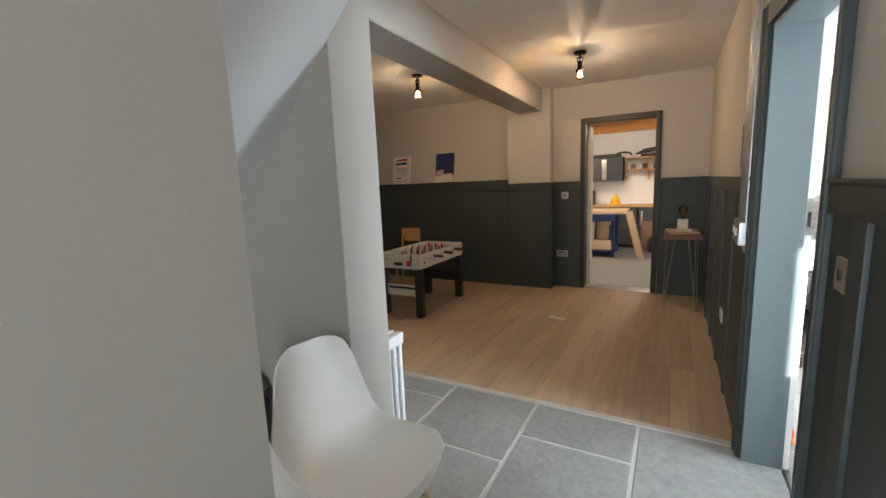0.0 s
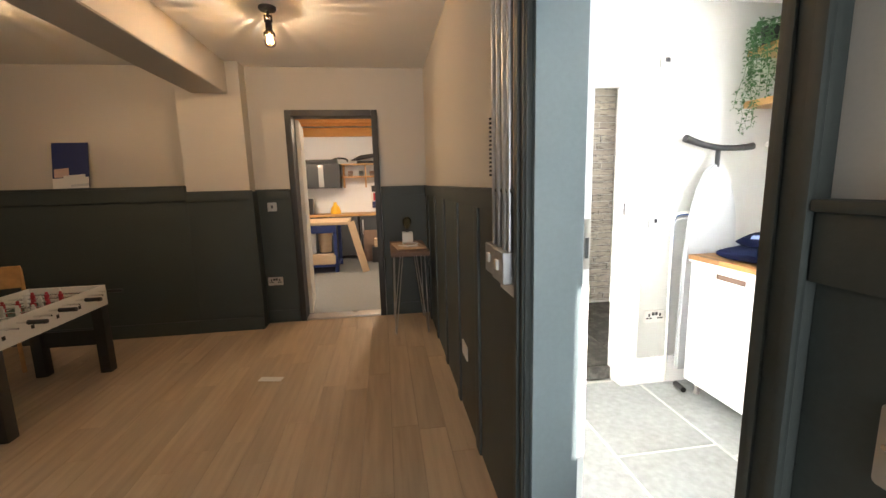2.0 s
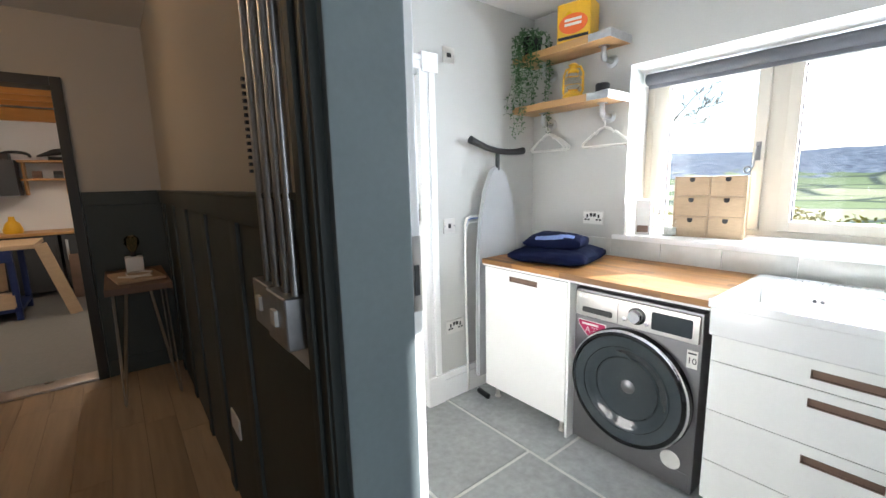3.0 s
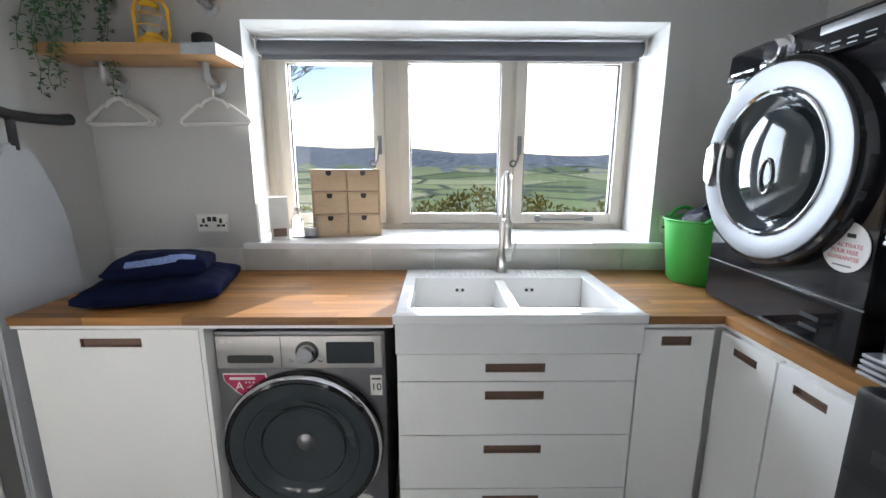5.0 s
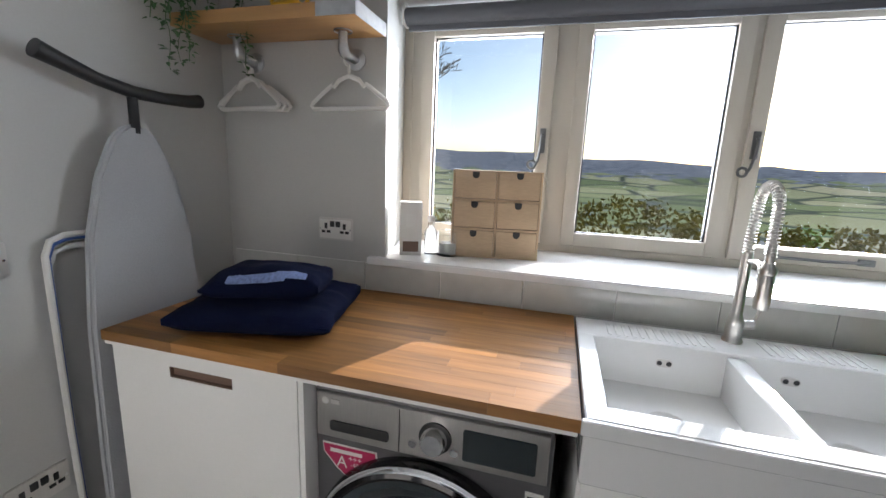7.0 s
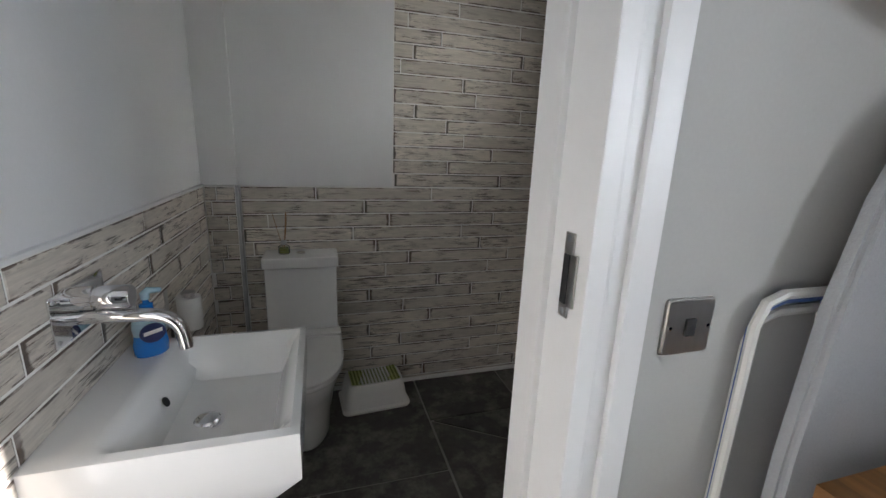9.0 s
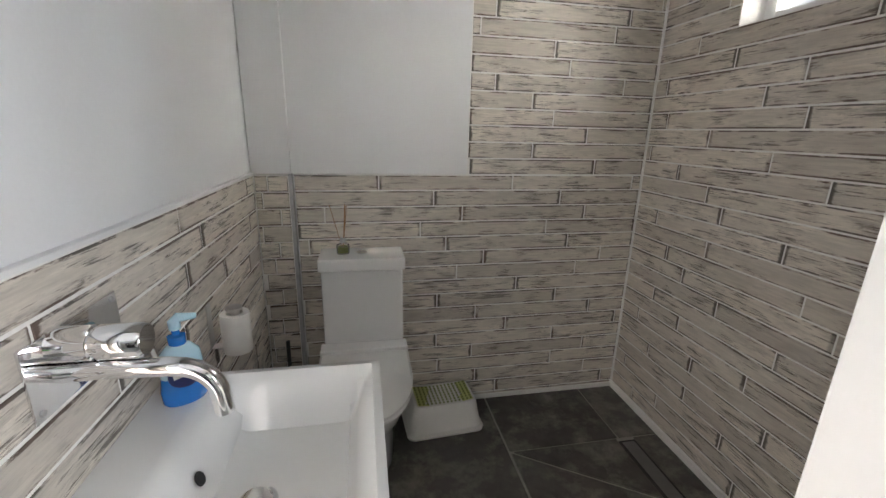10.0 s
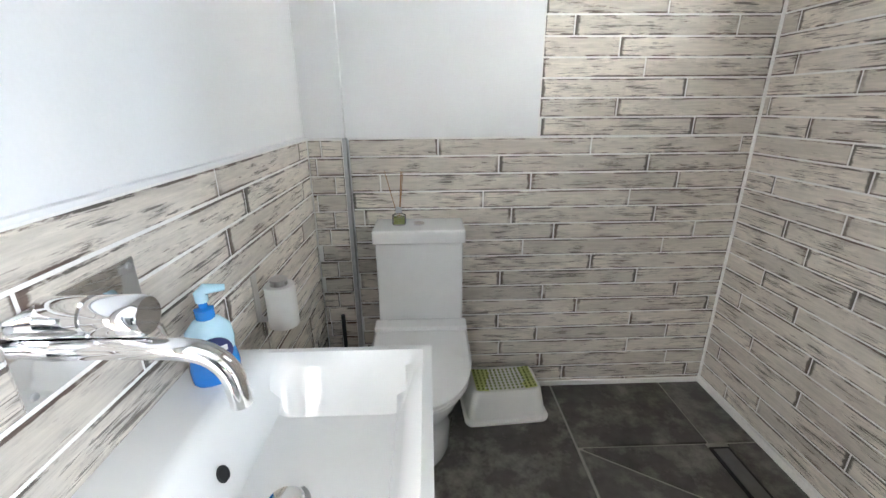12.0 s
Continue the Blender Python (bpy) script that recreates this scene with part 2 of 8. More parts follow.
M["tile"] = tile_material()
M["tile_grout"] = mat("white_tile_grout", (0.84, 0.83, 0.80), 0.9, var=0.08, grain=120, bump=0.2)
M["backsplash"] = mat("glazed_cream_tile", (0.60, 0.60, 0.56), 0.16, var=0.05, grain=18, stain=9, per_object=0.05, bump=0.25, coat=0.3, bump_scale=0.004)
M["navy"] = mat("navy_towelling", (0.004, 0.007, 0.027), 0.95, var=0.3, grain=260, stain=12, bump=0.9, bump_scale=0.004)
M["navy"].node_tree.nodes["Principled BSDF"].inputs["Specular IOR Level"].default_value = 0.12
M["birch"] = mat("birch_ply", (0.50, 0.36, 0.225), 0.5, var=0.10, grain=40, stain=5, stretch=(1, 1, 5), bump=0.05)
M["pine"] = mat("waxed_pine", (0.47, 0.26, 0.10), 0.45, var=0.18, grain=30, stain=5, stretch=(1, 0.12, 1), bump=0.1)
M["green"] = mat("green_rubber", (0.06, 0.42, 0.07), 0.45, var=0.05, grain=60)
M["yellow"] = mat("yellow_enamel", (0.75, 0.42, 0.015), 0.3, var=0.06, grain=30)
M["navy_print"] = mat("navy_print", (0.012, 0.022, 0.10), 0.5, var=0.05)
M["paper"] = mat("white_print", (0.72, 0.70, 0.66), 0.6, var=0.03)
M["red_print"] = mat("red_print", (0.45, 0.03, 0.05), 0.5, var=0.05)
M["magenta"] = mat("crimson_sticker", (0.42, 0.02, 0.09), 0.35, var=0.03)
M["ink"] = mat("dark_ink", (0.02, 0.02, 0.02), 0.6, var=0.05)
M["leaf"] = mat("ivy_leaf", (0.05, 0.14, 0.045), 0.45, var=0.4, grain=30, stain=20, per_object=0.1)
M["iron"] = mat("blackened_iron", (0.03, 0.03, 0.032), 0.5, 0.6, var=0.1)
M["pewter"] = mat("pewter_handle", (0.22, 0.22, 0.22), 0.4, 1.0, var=0.1)
M["board_cloth"] = mat("grey_ironing_cloth", (0.42, 0.43, 0.44), 0.85, var=0.05, grain=200, stain=5, bump=0.4)
M["workshop_floor"] = mat("grey_painted_concrete", (0.16, 0.165, 0.165), 0.5, var=0.12, grain=30, stain=2)
M["timber"] = mat("orange_timber", (0.66, 0.30, 0.07), 0.5, var=0.15, grain=20, stretch=(0.1, 1, 1))
M["dark_cab"] = mat("dark_grey_cabinet", (0.045, 0.047, 0.05), 0.4, var=0.05)
M["orange"] = mat("orange_plastic", (0.80, 0.14, 0.02), 0.4, var=0.03)
M["blue_plastic"] = mat("blue_liquid", (0.01, 0.16, 0.50), 0.15, var=0.05, coat=0.5)
M["green_pad"] = mat("pale_green_rubber", (0.58, 0.62, 0.25), 0.6, var=0.05)
M["green_dot"] = mat("olive_rubber_stud", (0.20, 0.24, 0.05), 0.6, var=0.05)
M["glass"] = glass_mat("clear_glass")
M["porthole_glass"] = mat("tinted_porthole_glass", (0.028, 0.038, 0.042), 0.05, var=0.10, stain=6, rough_var=0.02, coat=0.6)
# pane of the added hall door, darkened to hold back sky light
M["door_glass"] = glass_mat("dimming_glass", (0.28, 0.30, 0.30), 0.25)
M["pane"] = pane_mat("window_pane")
M["bulb_glass"] = pane_mat("bulb_glass", (1.0, 0.9, 0.7))

# ---- mesh helpers ----


def box(bm, x0, x1, y0, y1, z0, z1, bevel=0.0, seg=2, m=None):
    r = bmesh.ops.create_cube(bm, size=1.0)
    t = Matrix.Translation(((x0 + x1) / 2, (y0 + y1) / 2, (z0 + z1) / 2)) @ Matrix.Diagonal((x1 - x0, y1 - y0, z1 - z0, 1))
    bmesh.ops.transform(bm, matrix=(m @ t) if m else t, verts=r["verts"])
    if bevel:
        edges = list({e for v in r["verts"] for e in v.link_edges})
        bmesh.ops.bevel(bm, geom=edges, offset=bevel, segments=seg, affect="EDGES", profile=0.7, clamp_overlap=True)
    return bm


def cyl(bm, a, b, r0, r1=None, seg=20, caps=True):
    a, b = Vector(a), Vector(b)
    d = b - a
    r = bmesh.ops.create_cone(bm, cap_ends=caps, segments=seg, radius1=r0, radius2=r0 if r1 is None else r1, depth=d.length)
    bmesh.ops.transform(bm, matrix=Matrix.Translation((a + b) / 2) @ d.to_track_quat("Z", "Y").to_matrix().to_4x4(), verts=r["verts"])
    return bm


def tube(bm, pts, r, seg=8, closed=False):
    """A round bar swept along points; r a number, or one for each point."""
    pts = [Vector(p) for p in pts]
    rings, up = [], Vector((0, 0, 1))
    count = len(pts)
    for i, p in enumerate(pts):
        a = pts[i - 1] if (i or closed) else p
        b = pts[(i + 1) % count] if (i < count - 1 or closed) else p
        d = (b - a).normalized()
        side = d.cross(up)
        if side.length < 1e-3:
            side = d.cross(Vector((1, 0, 0)))
        side.normalize()
        top = side.cross(d).normalized()
        up = top
        rr = r[i] if isinstance(r, (list, tuple)) else r
        rings.append([bm.verts.new(p + rr * (math.cos(2 * math.pi * k / seg) * side + math.sin(2 * math.pi * k / seg) * top)) for k in range(seg)])
    last = count if closed else count - 1
    for i in range(last):
        one, two = rings[i], rings[(i + 1) % count]
        for k in range(seg):
            bm.faces.new((one[k], one[(k + 1) % seg], two[(k + 1) % seg], two[k]))
    if not closed:
        bm.faces.new(rings[0][::-1])
        bm.faces.new(rings[-1])
    return bm


def lathe(bm, profile, m=None, seg=32, close=False):
    """Turns (radius, height) points about z."""
    rings = []
    for r, z in profile:
        if r < 1e-5:
            rings.append([bm.verts.new((0, 0, z))])
        else:
            rings.append([bm.verts.new((r * math.cos(2 * math.pi * k / seg), r * math.sin(2 * math.pi * k / seg), z)) for k in range(seg)])
    made = [v for ring in rings for v in ring]
    for one, two in zip(rings, rings[1:]):
        for k in range(seg):
            q = [one[k % len(one)], one[(k + 1) % len(one)], two[(k + 1) % len(two)], two[k % len(two)]]
            q = list(dict.fromkeys(q))
            if len(q) > 2:
                bm.faces.new(q)
    if m:
        bmesh.ops.transform(bm, matrix=m, verts=made)
    return bm


def prism(bm, outline, a, b, axis="z", m=None):
    """A flat outline of (u, v) pushed from a to b along an axis (x: u=y, v=z; y: u=x, v=z; z: u=x, v=y)."""
    put = {"x": lambda u, v, w: (w, u, v), "y": lambda u, v, w: (u, w, v), "z": lambda u, v, w: (u, v, w)}[axis]
    one = [bm.verts.new(put(u, v, a)) for u, v in outline]
    two = [bm.verts.new(put(u, v, b)) for u, v in outline]
    faces = [bm.faces.new(one[::-1]), bm.faces.new(two)]
    n = len(outline)
    for i in range(n):
        faces.append(bm.faces.new((one[i], one[(i + 1) % n], two[(i + 1) % n], two[i])))
    if m:
        bmesh.ops.transform(bm, matrix=m, verts=one + two)
    bmesh.ops.recalc_face_normals(bm, faces=faces)
    return bm


def round_rect(u0, u1, v0, v1, r, seg=5):
    out = []
    for cu, cv, a in ((u1 - r, v1 - r, 0), (u0 + r, v1 - r, 90), (u0 + r, v0 + r, 180), (u1 - r, v0 + r, 270)):
        for i in range(seg + 1):
            t = radians(a + 90 * i / seg)
            out.append((cu + r * math.cos(t), cv + r * math.sin(t)))
    return out


def mesh_of(name, bm, material, smooth=True):
    me = bpy.data.meshes.new(name)
    bm.to_mesh(me)
    bm.free()
    if smooth:
        for p in me.polygons:
            p.use_smooth = True
        me.set_sharp_from_angle(angle=radians(38))
    me.materials.append(M[material])
    return me


def part(name, bm, material, parent, label="", smooth=True):
    ob = new(name, mesh_of(name, bm, material, smooth))
    ob.parent = parent
    if label:
        ob["label"] = label
    return ob


def thing(name, label, category, group="", at=(0, 0, 0), turn=0.0):
    ob = new(name)
    ob.empty_display_size = 0.1
    ob.matrix_world = pose(*at, 0, 0, turn)
    return tagged(ob, label, category, group)


def single(name, bm, material, label, category, group=""):
    return tagged(new(name, mesh_of(name, bm, material)), label, category, group)


def setting(name, bm, material, label="", category=""):
    return tagged(new(name, mesh_of(name, bm, material, False)), label, category or name.split("_")[0], "", "structure")


B = bmesh.new
# ---- plan ----
XW, XU = 0.59, 0.757           # the wall between hall and utility room
XN, YN = 0.638, 1.834          # its nearer stretch, set back a little, and the near door jamb
YD = 5.72                      # wall with the workshop door
YU, YB = 3.82, 3.962           # wall between utility room and shower room
XE, XF = 2.669, 3.09           # inner face of the window wall, window plane
XB0, XB1, YB1 = 0.873, 2.509, 5.405  # shower room
ZS = 0.08                      # its floor lies a step above the utility room
YS = 0.60                      # south wall of the utility room
ZC, ZU, ZB = 2.53, 2.45, 2.42  # ceilings
DADO = 1.36
XL = -5.1                      # far side of the games room
COL_X, COL_Y0, COL_Y1 = -0.85, 1.45, 1.65

# ---- walls ----
bm = B()
box(bm, XL - 0.15, -0.755, YD, YD + 0.15, 0, ZC)
box(bm, -0.755, 0.095, YD, YD + 0.15, 2.10, ZC)
box(bm, 0.095, XW, YD, YD + 0.15, 0, ZC)
setting("wall_north", bm, "wall_warm", "greige painted plaster wall round the workshop door")
bm = B()
box(bm, XN, XU, -1.42, YN - 0.028, 0, ZC)
prism(bm, [(XN, YN - 0.028), (XU, YN - 0.028), (XU, 2.58), (XW, 2.58)], 2.02, ZC)
box(bm, XW, XU, 2.58, YD + 0.15, 0, ZC)
setting("wall_hall_east", bm, "wall_warm", "greige plaster wall between hall and utility room")
# face out of view, given white paint to bounce light onto the cabinets
bm = B()
box(bm, XU, XU + 0.006, YS, YN - 0.028, 0, ZU)
box(bm, XU, XU + 0.006, YN - 0.028, 2.58, 2.02, ZU)
box(bm, XU, XU + 0.006, 2.58, YU, 0, ZU)
setting("wall_utility_west", bm, "ceiling", "unseen utility wall face, white to bounce light into the room")
bm = B()
box(bm, XL - 0.15, XL, COL_Y0, YD, 0, ZC)
setting("wall_west", bm, "wall_warm", "greige plaster end wall of the games room")
bm = B()
box(bm, XU, 0.905, YU, YB, 0, ZC)
box(bm, 0.905, 1.676, YU, YB, 2.0, ZC)
box(bm, 1.676, XE, YU, YB, 0, ZC)
setting("wall_utility_north", bm, "wall_grey", "soft grey painted wall with the shower room door")
bm = B()
box(bm, XU, XF + 0.1, YS - 0.15, YS, 0, ZC)
setting("wall_utility_south", bm, "wall_grey", "soft grey painted wall behind the tumble dryer")
# window wall with splayed reveals
WY0, WY1, FY0, FY1, WZ0, WZ1 = 1.275, 3.125, 1.215, 3.235, 1.02, 2.01
bm = B()
prism(bm, [(XE, YS), (XE, WY0), (XF + 0.06, FY0), (XF + 0.06, YS)], 0, ZC)
prism(bm, [(XE, WY1), (XE, YB), (XF + 0.06, YB), (XF + 0.06, FY1)], 0, ZC)
prism(bm, [(XE, WY0), (XE, WY1), (XF + 0.06, FY1), (XF + 0.06, FY0)], 0, WZ0)
prism(bm, [(XE, WY0), (XE, WY1), (XF + 0.06, FY1), (XF + 0.06, FY0)], WZ1, ZC)
setting("wall_utility_east", bm, "wall_grey", "thick soft grey wall with splayed window reveals")
bm = B()
box(bm, XU, XB0 - 0.012, YB, YB1 + 0.15, 0, ZC)
setting("wall_shower_west", bm, "white_wall", "white plaster wall above the tiling")
bm = B()
box(bm, XB0 - 0.012, XB1 + 0.16, YB1 + 0.012, YB1 + 0.15, 0, ZC)
setting("wall_shower_north", bm, "white_wall", "white plaster wall behind the toilet")
SWY0, SWY1, SWZ0, SWZ1 = 4.40, 5.03, 1.609, 2.15
bm = B()
box(bm, XB1 + 0.012, XB1 + 0.16, YB, SWY0, 0, ZC)
box(bm, XB1 + 0.012, XB1 + 0.16, SWY1, YB1 + 0.15, 0, ZC)
box(bm, XB1 + 0.012, XB1 + 0.16, SWY0, SWY1, 0, SWZ0 + ZS)
box(bm, XB1 + 0.012, XB1 + 0.16, SWY0, SWY1, SWZ1 + ZS, ZC)
setting("wall_shower_east", bm, "tile_grout", "grouted wall behind the shower tiling")
# hall: left flank, stair enclosure, unseen end wall with an added glazed door
bm = B()
# its unseen southward run is added to keep door light off the stair wall
box(bm, -0.22, -0.10, -0.80, 0.492, 0, ZC)
setting("wall_hall_west", bm, "wall_warm", "greige plaster wall of the hall ending beside the stair cupboard")
bm = B()
prism(bm, [(XL, COL_Y0), (COL_X - 0.018, COL_Y0), (COL_X + 0.022, COL_Y1), (XL, COL_Y1)], 0, ZC)
setting("wall_stairs", bm, "wall_warm", "pale plaster wall enclosing the cupboard under the stairs")
bm = B()
box(bm, -3.2, -3.08, -1.42, COL_Y0, 0, ZC)
setting("wall_cupboard", bm, "wall_warm", "plain wall at the back of the stair cupboard")
bm = B()
prism(bm, [(-0.262, 2.529), (-1.80, 1.0), (-1.93, 1.0), (-1.93, 1.065), (-0.45, 2.529)], 0.44, COL_Y0, "y")
prism(bm, [(-0.455, 2.529), (-1.93, 1.07), (-3.08, 1.07), (-3.08, 2.529)], 0.44, 0.50, "y")
setting("soffit_stairs", bm, "white_wall", "white sloping plaster soffit under the stairs", "soffit")
bm = B()
box(bm, -3.2, -0.31, -1.54, -1.42, 0, ZC)
box(bm, -0.31, 0.59, -1.54, -1.42, 2.1, ZC)
box(bm, 0.59, XU, -1.54, -1.42, 0, ZC)
setting("wall_hall_south", bm, "wall_warm", "plain wall at the end of the hall")

# ---- ceilings, beam ----
bm = B()
box(bm, XL - 0.15, XU, -1.42, YD + 0.15, ZC, ZC + 0.12)
setting("ceiling_hall", bm, "ceiling", "matt off-white plaster ceiling", "ceiling")
bm = B()
box(bm, XU, XF + 0.1, YS - 0.15, YU, ZU, ZU + 0.1)
setting("ceiling_utility", bm, "ceiling", "matt white utility room ceiling", "ceiling")
bm = B()
box(bm, XU, XB1 + 0.16, YB, YB1 + 0.15, ZB + ZS, ZB + ZS + 0.1)
setting("ceiling_shower", bm, "ceiling", "matt white shower room ceiling", "ceiling")
bm = B()
prism(bm, [(-1.46, COL_Y1), (-1.145, COL_Y1), (-1.22, 5.54), (-1.53, 5.54)], 2.25, ZC)
bmesh.ops.bevel(bm, geom=list(bm.edges), offset=0.006, segments=2, affect="EDGES")
setting("beam", bm, "wall_warm", "boxed plaster ceiling beam from column to pillar", "beam")
bm = B()
box(bm, -1.67, -1.11, 5.54, YD, 0, ZC, 0.005)
setting("pillar", bm, "wall_warm", "plaster pillar under the ceiling beam", "pillar")

# ---- floors ----
bm = B()
box(bm, XL - 0.15, XF + 0.1, -1.42, YD + 0.15, -0.12, -0.014)
setting("floor_base", bm, "grout", "pale grout bed under the flagstones", "floor")
bm = B()
box(bm, -3.2, XU, -1.42, 2.58, -0.014, -0.004)
box(bm, -3.2, XW, 2.58, 2.68, -0.014, -0.004)
box(bm, XW, XE, YS, 3.90, -0.014, -0.004)
setting("floor_grout", bm, "grout", "pale grout between the flagstones", "floor")
FLAGS = tagged(new("floor_flagstones"), "large grey limestone flagstones with pale grout", "floor", "", "structure")
PLANKS = tagged(new("floor_planks"), "warm oak plank floor of the games room", "floor", "", "structure")
SLATES = tagged(new("floor_slates"), "dark slate floor tiles of the shower room", "floor", "", "structure")
TILES_N = tagged(new("tiling_north"), "weathered wood-effect wall tiles behind the toilet", "tiling", "", "structure")
TILES_W = tagged(new("tiling_west"), "weathered wood-effect wall tiles beside the basin", "tiling", "", "structure")
TILES_E = tagged(new("tiling_east"), "weathered wood-effect wall tiles in the shower", "tiling", "", "structure")
bm = B()
box(bm, XL, XW, 2.705, YD, -0.014, -0.006)
setting("floor_underlay", bm, "underlay", "dark underlay between the planks", "floor")
bm = B()
box(bm, XL, XW, 2.665, 2.705, -0.014, 0.003)
setting("floor_threshold", bm, "grout", "pale mortar strip between stone and wood", "floor")
bm = B()
box(bm, XB0, XB1, YB - 0.01, YB1, -0.014, ZS - 0.008)
setting("floor_shower_bed", bm, "slate_grout", "dusty grout between the slates", "floor")
bm = B()
box(bm, 0.907, 1.668, YB - 0.045, YB - 0.012, 0.0, ZS + 0.004, 0.004)
setting("threshold_shower", bm, "slate", "dark slate edge of the step up into the shower room", "threshold")
for ob in (SLATES, TILES_N, TILES_W, TILES_E):
    ob.location.z = ZS

# ---- outdoors ----
def terrain(x, y):
    d = math.hypot(x, y)
    near = -0.55 - 0.05 * max(0.0, x - 4)
    f = min(1.0, max(0.0, (d - 25) / 500))
    z = near * (1 - f) + f * (-46)
    g = min(1.0, max(0.0, (d - 1300) / 1500))
    g = g * g * (3 - 2 * g)
    side = 0.5 + 0.5 * math.sin(math.atan2(y, x) * 1.6 + 0.5)
    ridge = 52 + 125 * side + 22 * noise.noise((x / 420, y / 420, 0)) + 10 * noise.noise((x / 120, y / 120, 3))
    roll = 9 * noise.noise((x / 260, y / 260, 7)) * f
    return z + roll + g * ridge


bm = B()
RAD = [0, 4, 8, 14, 22, 34, 50, 75, 110, 160, 230, 320, 430, 560, 700, 860, 1040, 1240, 1460, 1700, 1950, 2200, 2450, 2700, 3000, 3400, 3900, 4600]
rings = []
for r in RAD:
    rings.append([bm.verts.new((3 + r * math.cos(a), 2.2 + r * math.sin(a), terrain(r * math.cos(a), r * math.sin(a)) if r else -0.6)) for a in [2 * math.pi * k / 180 for k in range(180)]])
for one, two in zip(rings[1:], rings[2:]):
    for k in range(180):
        bm.faces.new((one[k], one[(k + 1) % 180], two[(k + 1) % 180], two[k]))
bm.faces.new(rings[1])
for v in rings[0]:
    bm.verts.remove(v)


def land_material():
    m = bpy.data.materials.new("fields_and_hazy_woods")
    m.use_nodes = True
    n, k = m.node_tree.nodes, m.node_tree.links
    b = n["Principled BSDF"]
    b.inputs["Roughness"].default_value = 1.0
    b.inputs["Specular IOR Level"].default_value = 0.0
    pos = n.new("ShaderNodeNewGeometry").outputs["Position"]
    vor = n.new("ShaderNodeTexVoronoi")
    vor.inputs["Scale"].default_value = 0.0045
    k.new(pos, vor.inputs["Vector"])
    edge = n.new("ShaderNodeTexVoronoi")
    edge.feature = "DISTANCE_TO_EDGE"
    edge.inputs["Scale"].default_value = 0.0045
    k.new(pos, edge.inputs["Vector"])
    ramp = n.new("ShaderNodeValToRGB")
    ramp.color_ramp.elements[0].color = (0.115, 0.150, 0.085, 1)
    ramp.color_ramp.elements[1].color = (0.31, 0.31, 0.21, 1)
    mid = ramp.color_ramp.elements.new(0.5)
    mid.color = (0.18, 0.215, 0.12, 1)
    sep = n.new("ShaderNodeSeparateColor")
    k.new(vor.outputs["Color"], sep.inputs[0])
    k.new(sep.outputs[0], ramp.inputs[0])
    hedge = n.new("ShaderNodeMapRange")
    hedge.inputs["From Min"].default_value, hedge.inputs["From Max"].default_value = 0.02, 0.07
    k.new(edge.outputs["Distance"], hedge.inputs["Value"])
    mix = n.new("ShaderNodeMix")
    mix.data_type = "RGBA"
    mix.inputs[6].default_value = (0.070, 0.085, 0.070, 1)
    k.new(hedge.outputs[0], mix.inputs["Factor"])
    k.new(ramp.outputs[0], mix.inputs[7])
    # woods on the high ground, paled by painted haze
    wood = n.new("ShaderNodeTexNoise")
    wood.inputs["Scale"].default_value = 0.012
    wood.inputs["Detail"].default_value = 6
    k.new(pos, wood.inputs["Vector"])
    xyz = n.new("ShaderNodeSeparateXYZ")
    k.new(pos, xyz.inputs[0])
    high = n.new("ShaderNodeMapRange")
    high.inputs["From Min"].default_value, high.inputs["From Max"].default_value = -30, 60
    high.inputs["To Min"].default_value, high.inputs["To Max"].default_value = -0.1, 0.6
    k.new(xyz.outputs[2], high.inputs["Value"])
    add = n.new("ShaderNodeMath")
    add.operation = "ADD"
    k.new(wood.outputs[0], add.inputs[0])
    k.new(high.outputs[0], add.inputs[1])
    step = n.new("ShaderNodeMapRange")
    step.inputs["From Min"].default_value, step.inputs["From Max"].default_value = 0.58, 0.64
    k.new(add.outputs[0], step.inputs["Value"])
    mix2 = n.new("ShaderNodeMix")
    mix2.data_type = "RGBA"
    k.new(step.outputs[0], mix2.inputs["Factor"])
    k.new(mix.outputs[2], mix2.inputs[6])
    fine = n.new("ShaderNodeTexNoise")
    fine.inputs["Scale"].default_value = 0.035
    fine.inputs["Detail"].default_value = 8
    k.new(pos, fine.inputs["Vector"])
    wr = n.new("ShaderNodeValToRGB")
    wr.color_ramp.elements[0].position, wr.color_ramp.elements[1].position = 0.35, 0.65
    # bluish paleness of the far woods is aerial haze put into their colour
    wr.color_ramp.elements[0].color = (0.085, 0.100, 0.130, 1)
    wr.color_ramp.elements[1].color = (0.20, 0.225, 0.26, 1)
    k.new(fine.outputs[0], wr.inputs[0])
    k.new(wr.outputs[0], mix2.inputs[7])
    k.new(mix2.outputs[2], b.inputs["Base Color"])
    return m


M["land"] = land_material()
ground = setting("ground", bm, "land", "valley of green fields, hedgerows and wooded hills in painted haze", "landscape")
for p in ground.data.polygons:
    p.use_smooth = True


def leaf_clump(bm, c, r, count, size, rng):
    """Many small leaves scattered through an uneven ball."""
    for _ in range(count):
        d = Vector((rng.gauss(0, 1), rng.gauss(0, 1), rng.gauss(0, 1))).normalized() * r * rng.uniform(0.35, 1.0)
        p = Vector(c) + d
        u = Vector((rng.gauss(0, 1), rng.gauss(0, 1), rng.gauss(0, 1))).normalized()
        w = u.orthogonal().normalized()
        s = size * rng.uniform(0.6, 1.3)
        q = [bm.verts.new(p + u * s), bm.verts.new(p + w * s * 0.45), bm.verts.new(p - u * s), bm.verts.new(p - w * s * 0.45)]
        bm.faces.new(q)


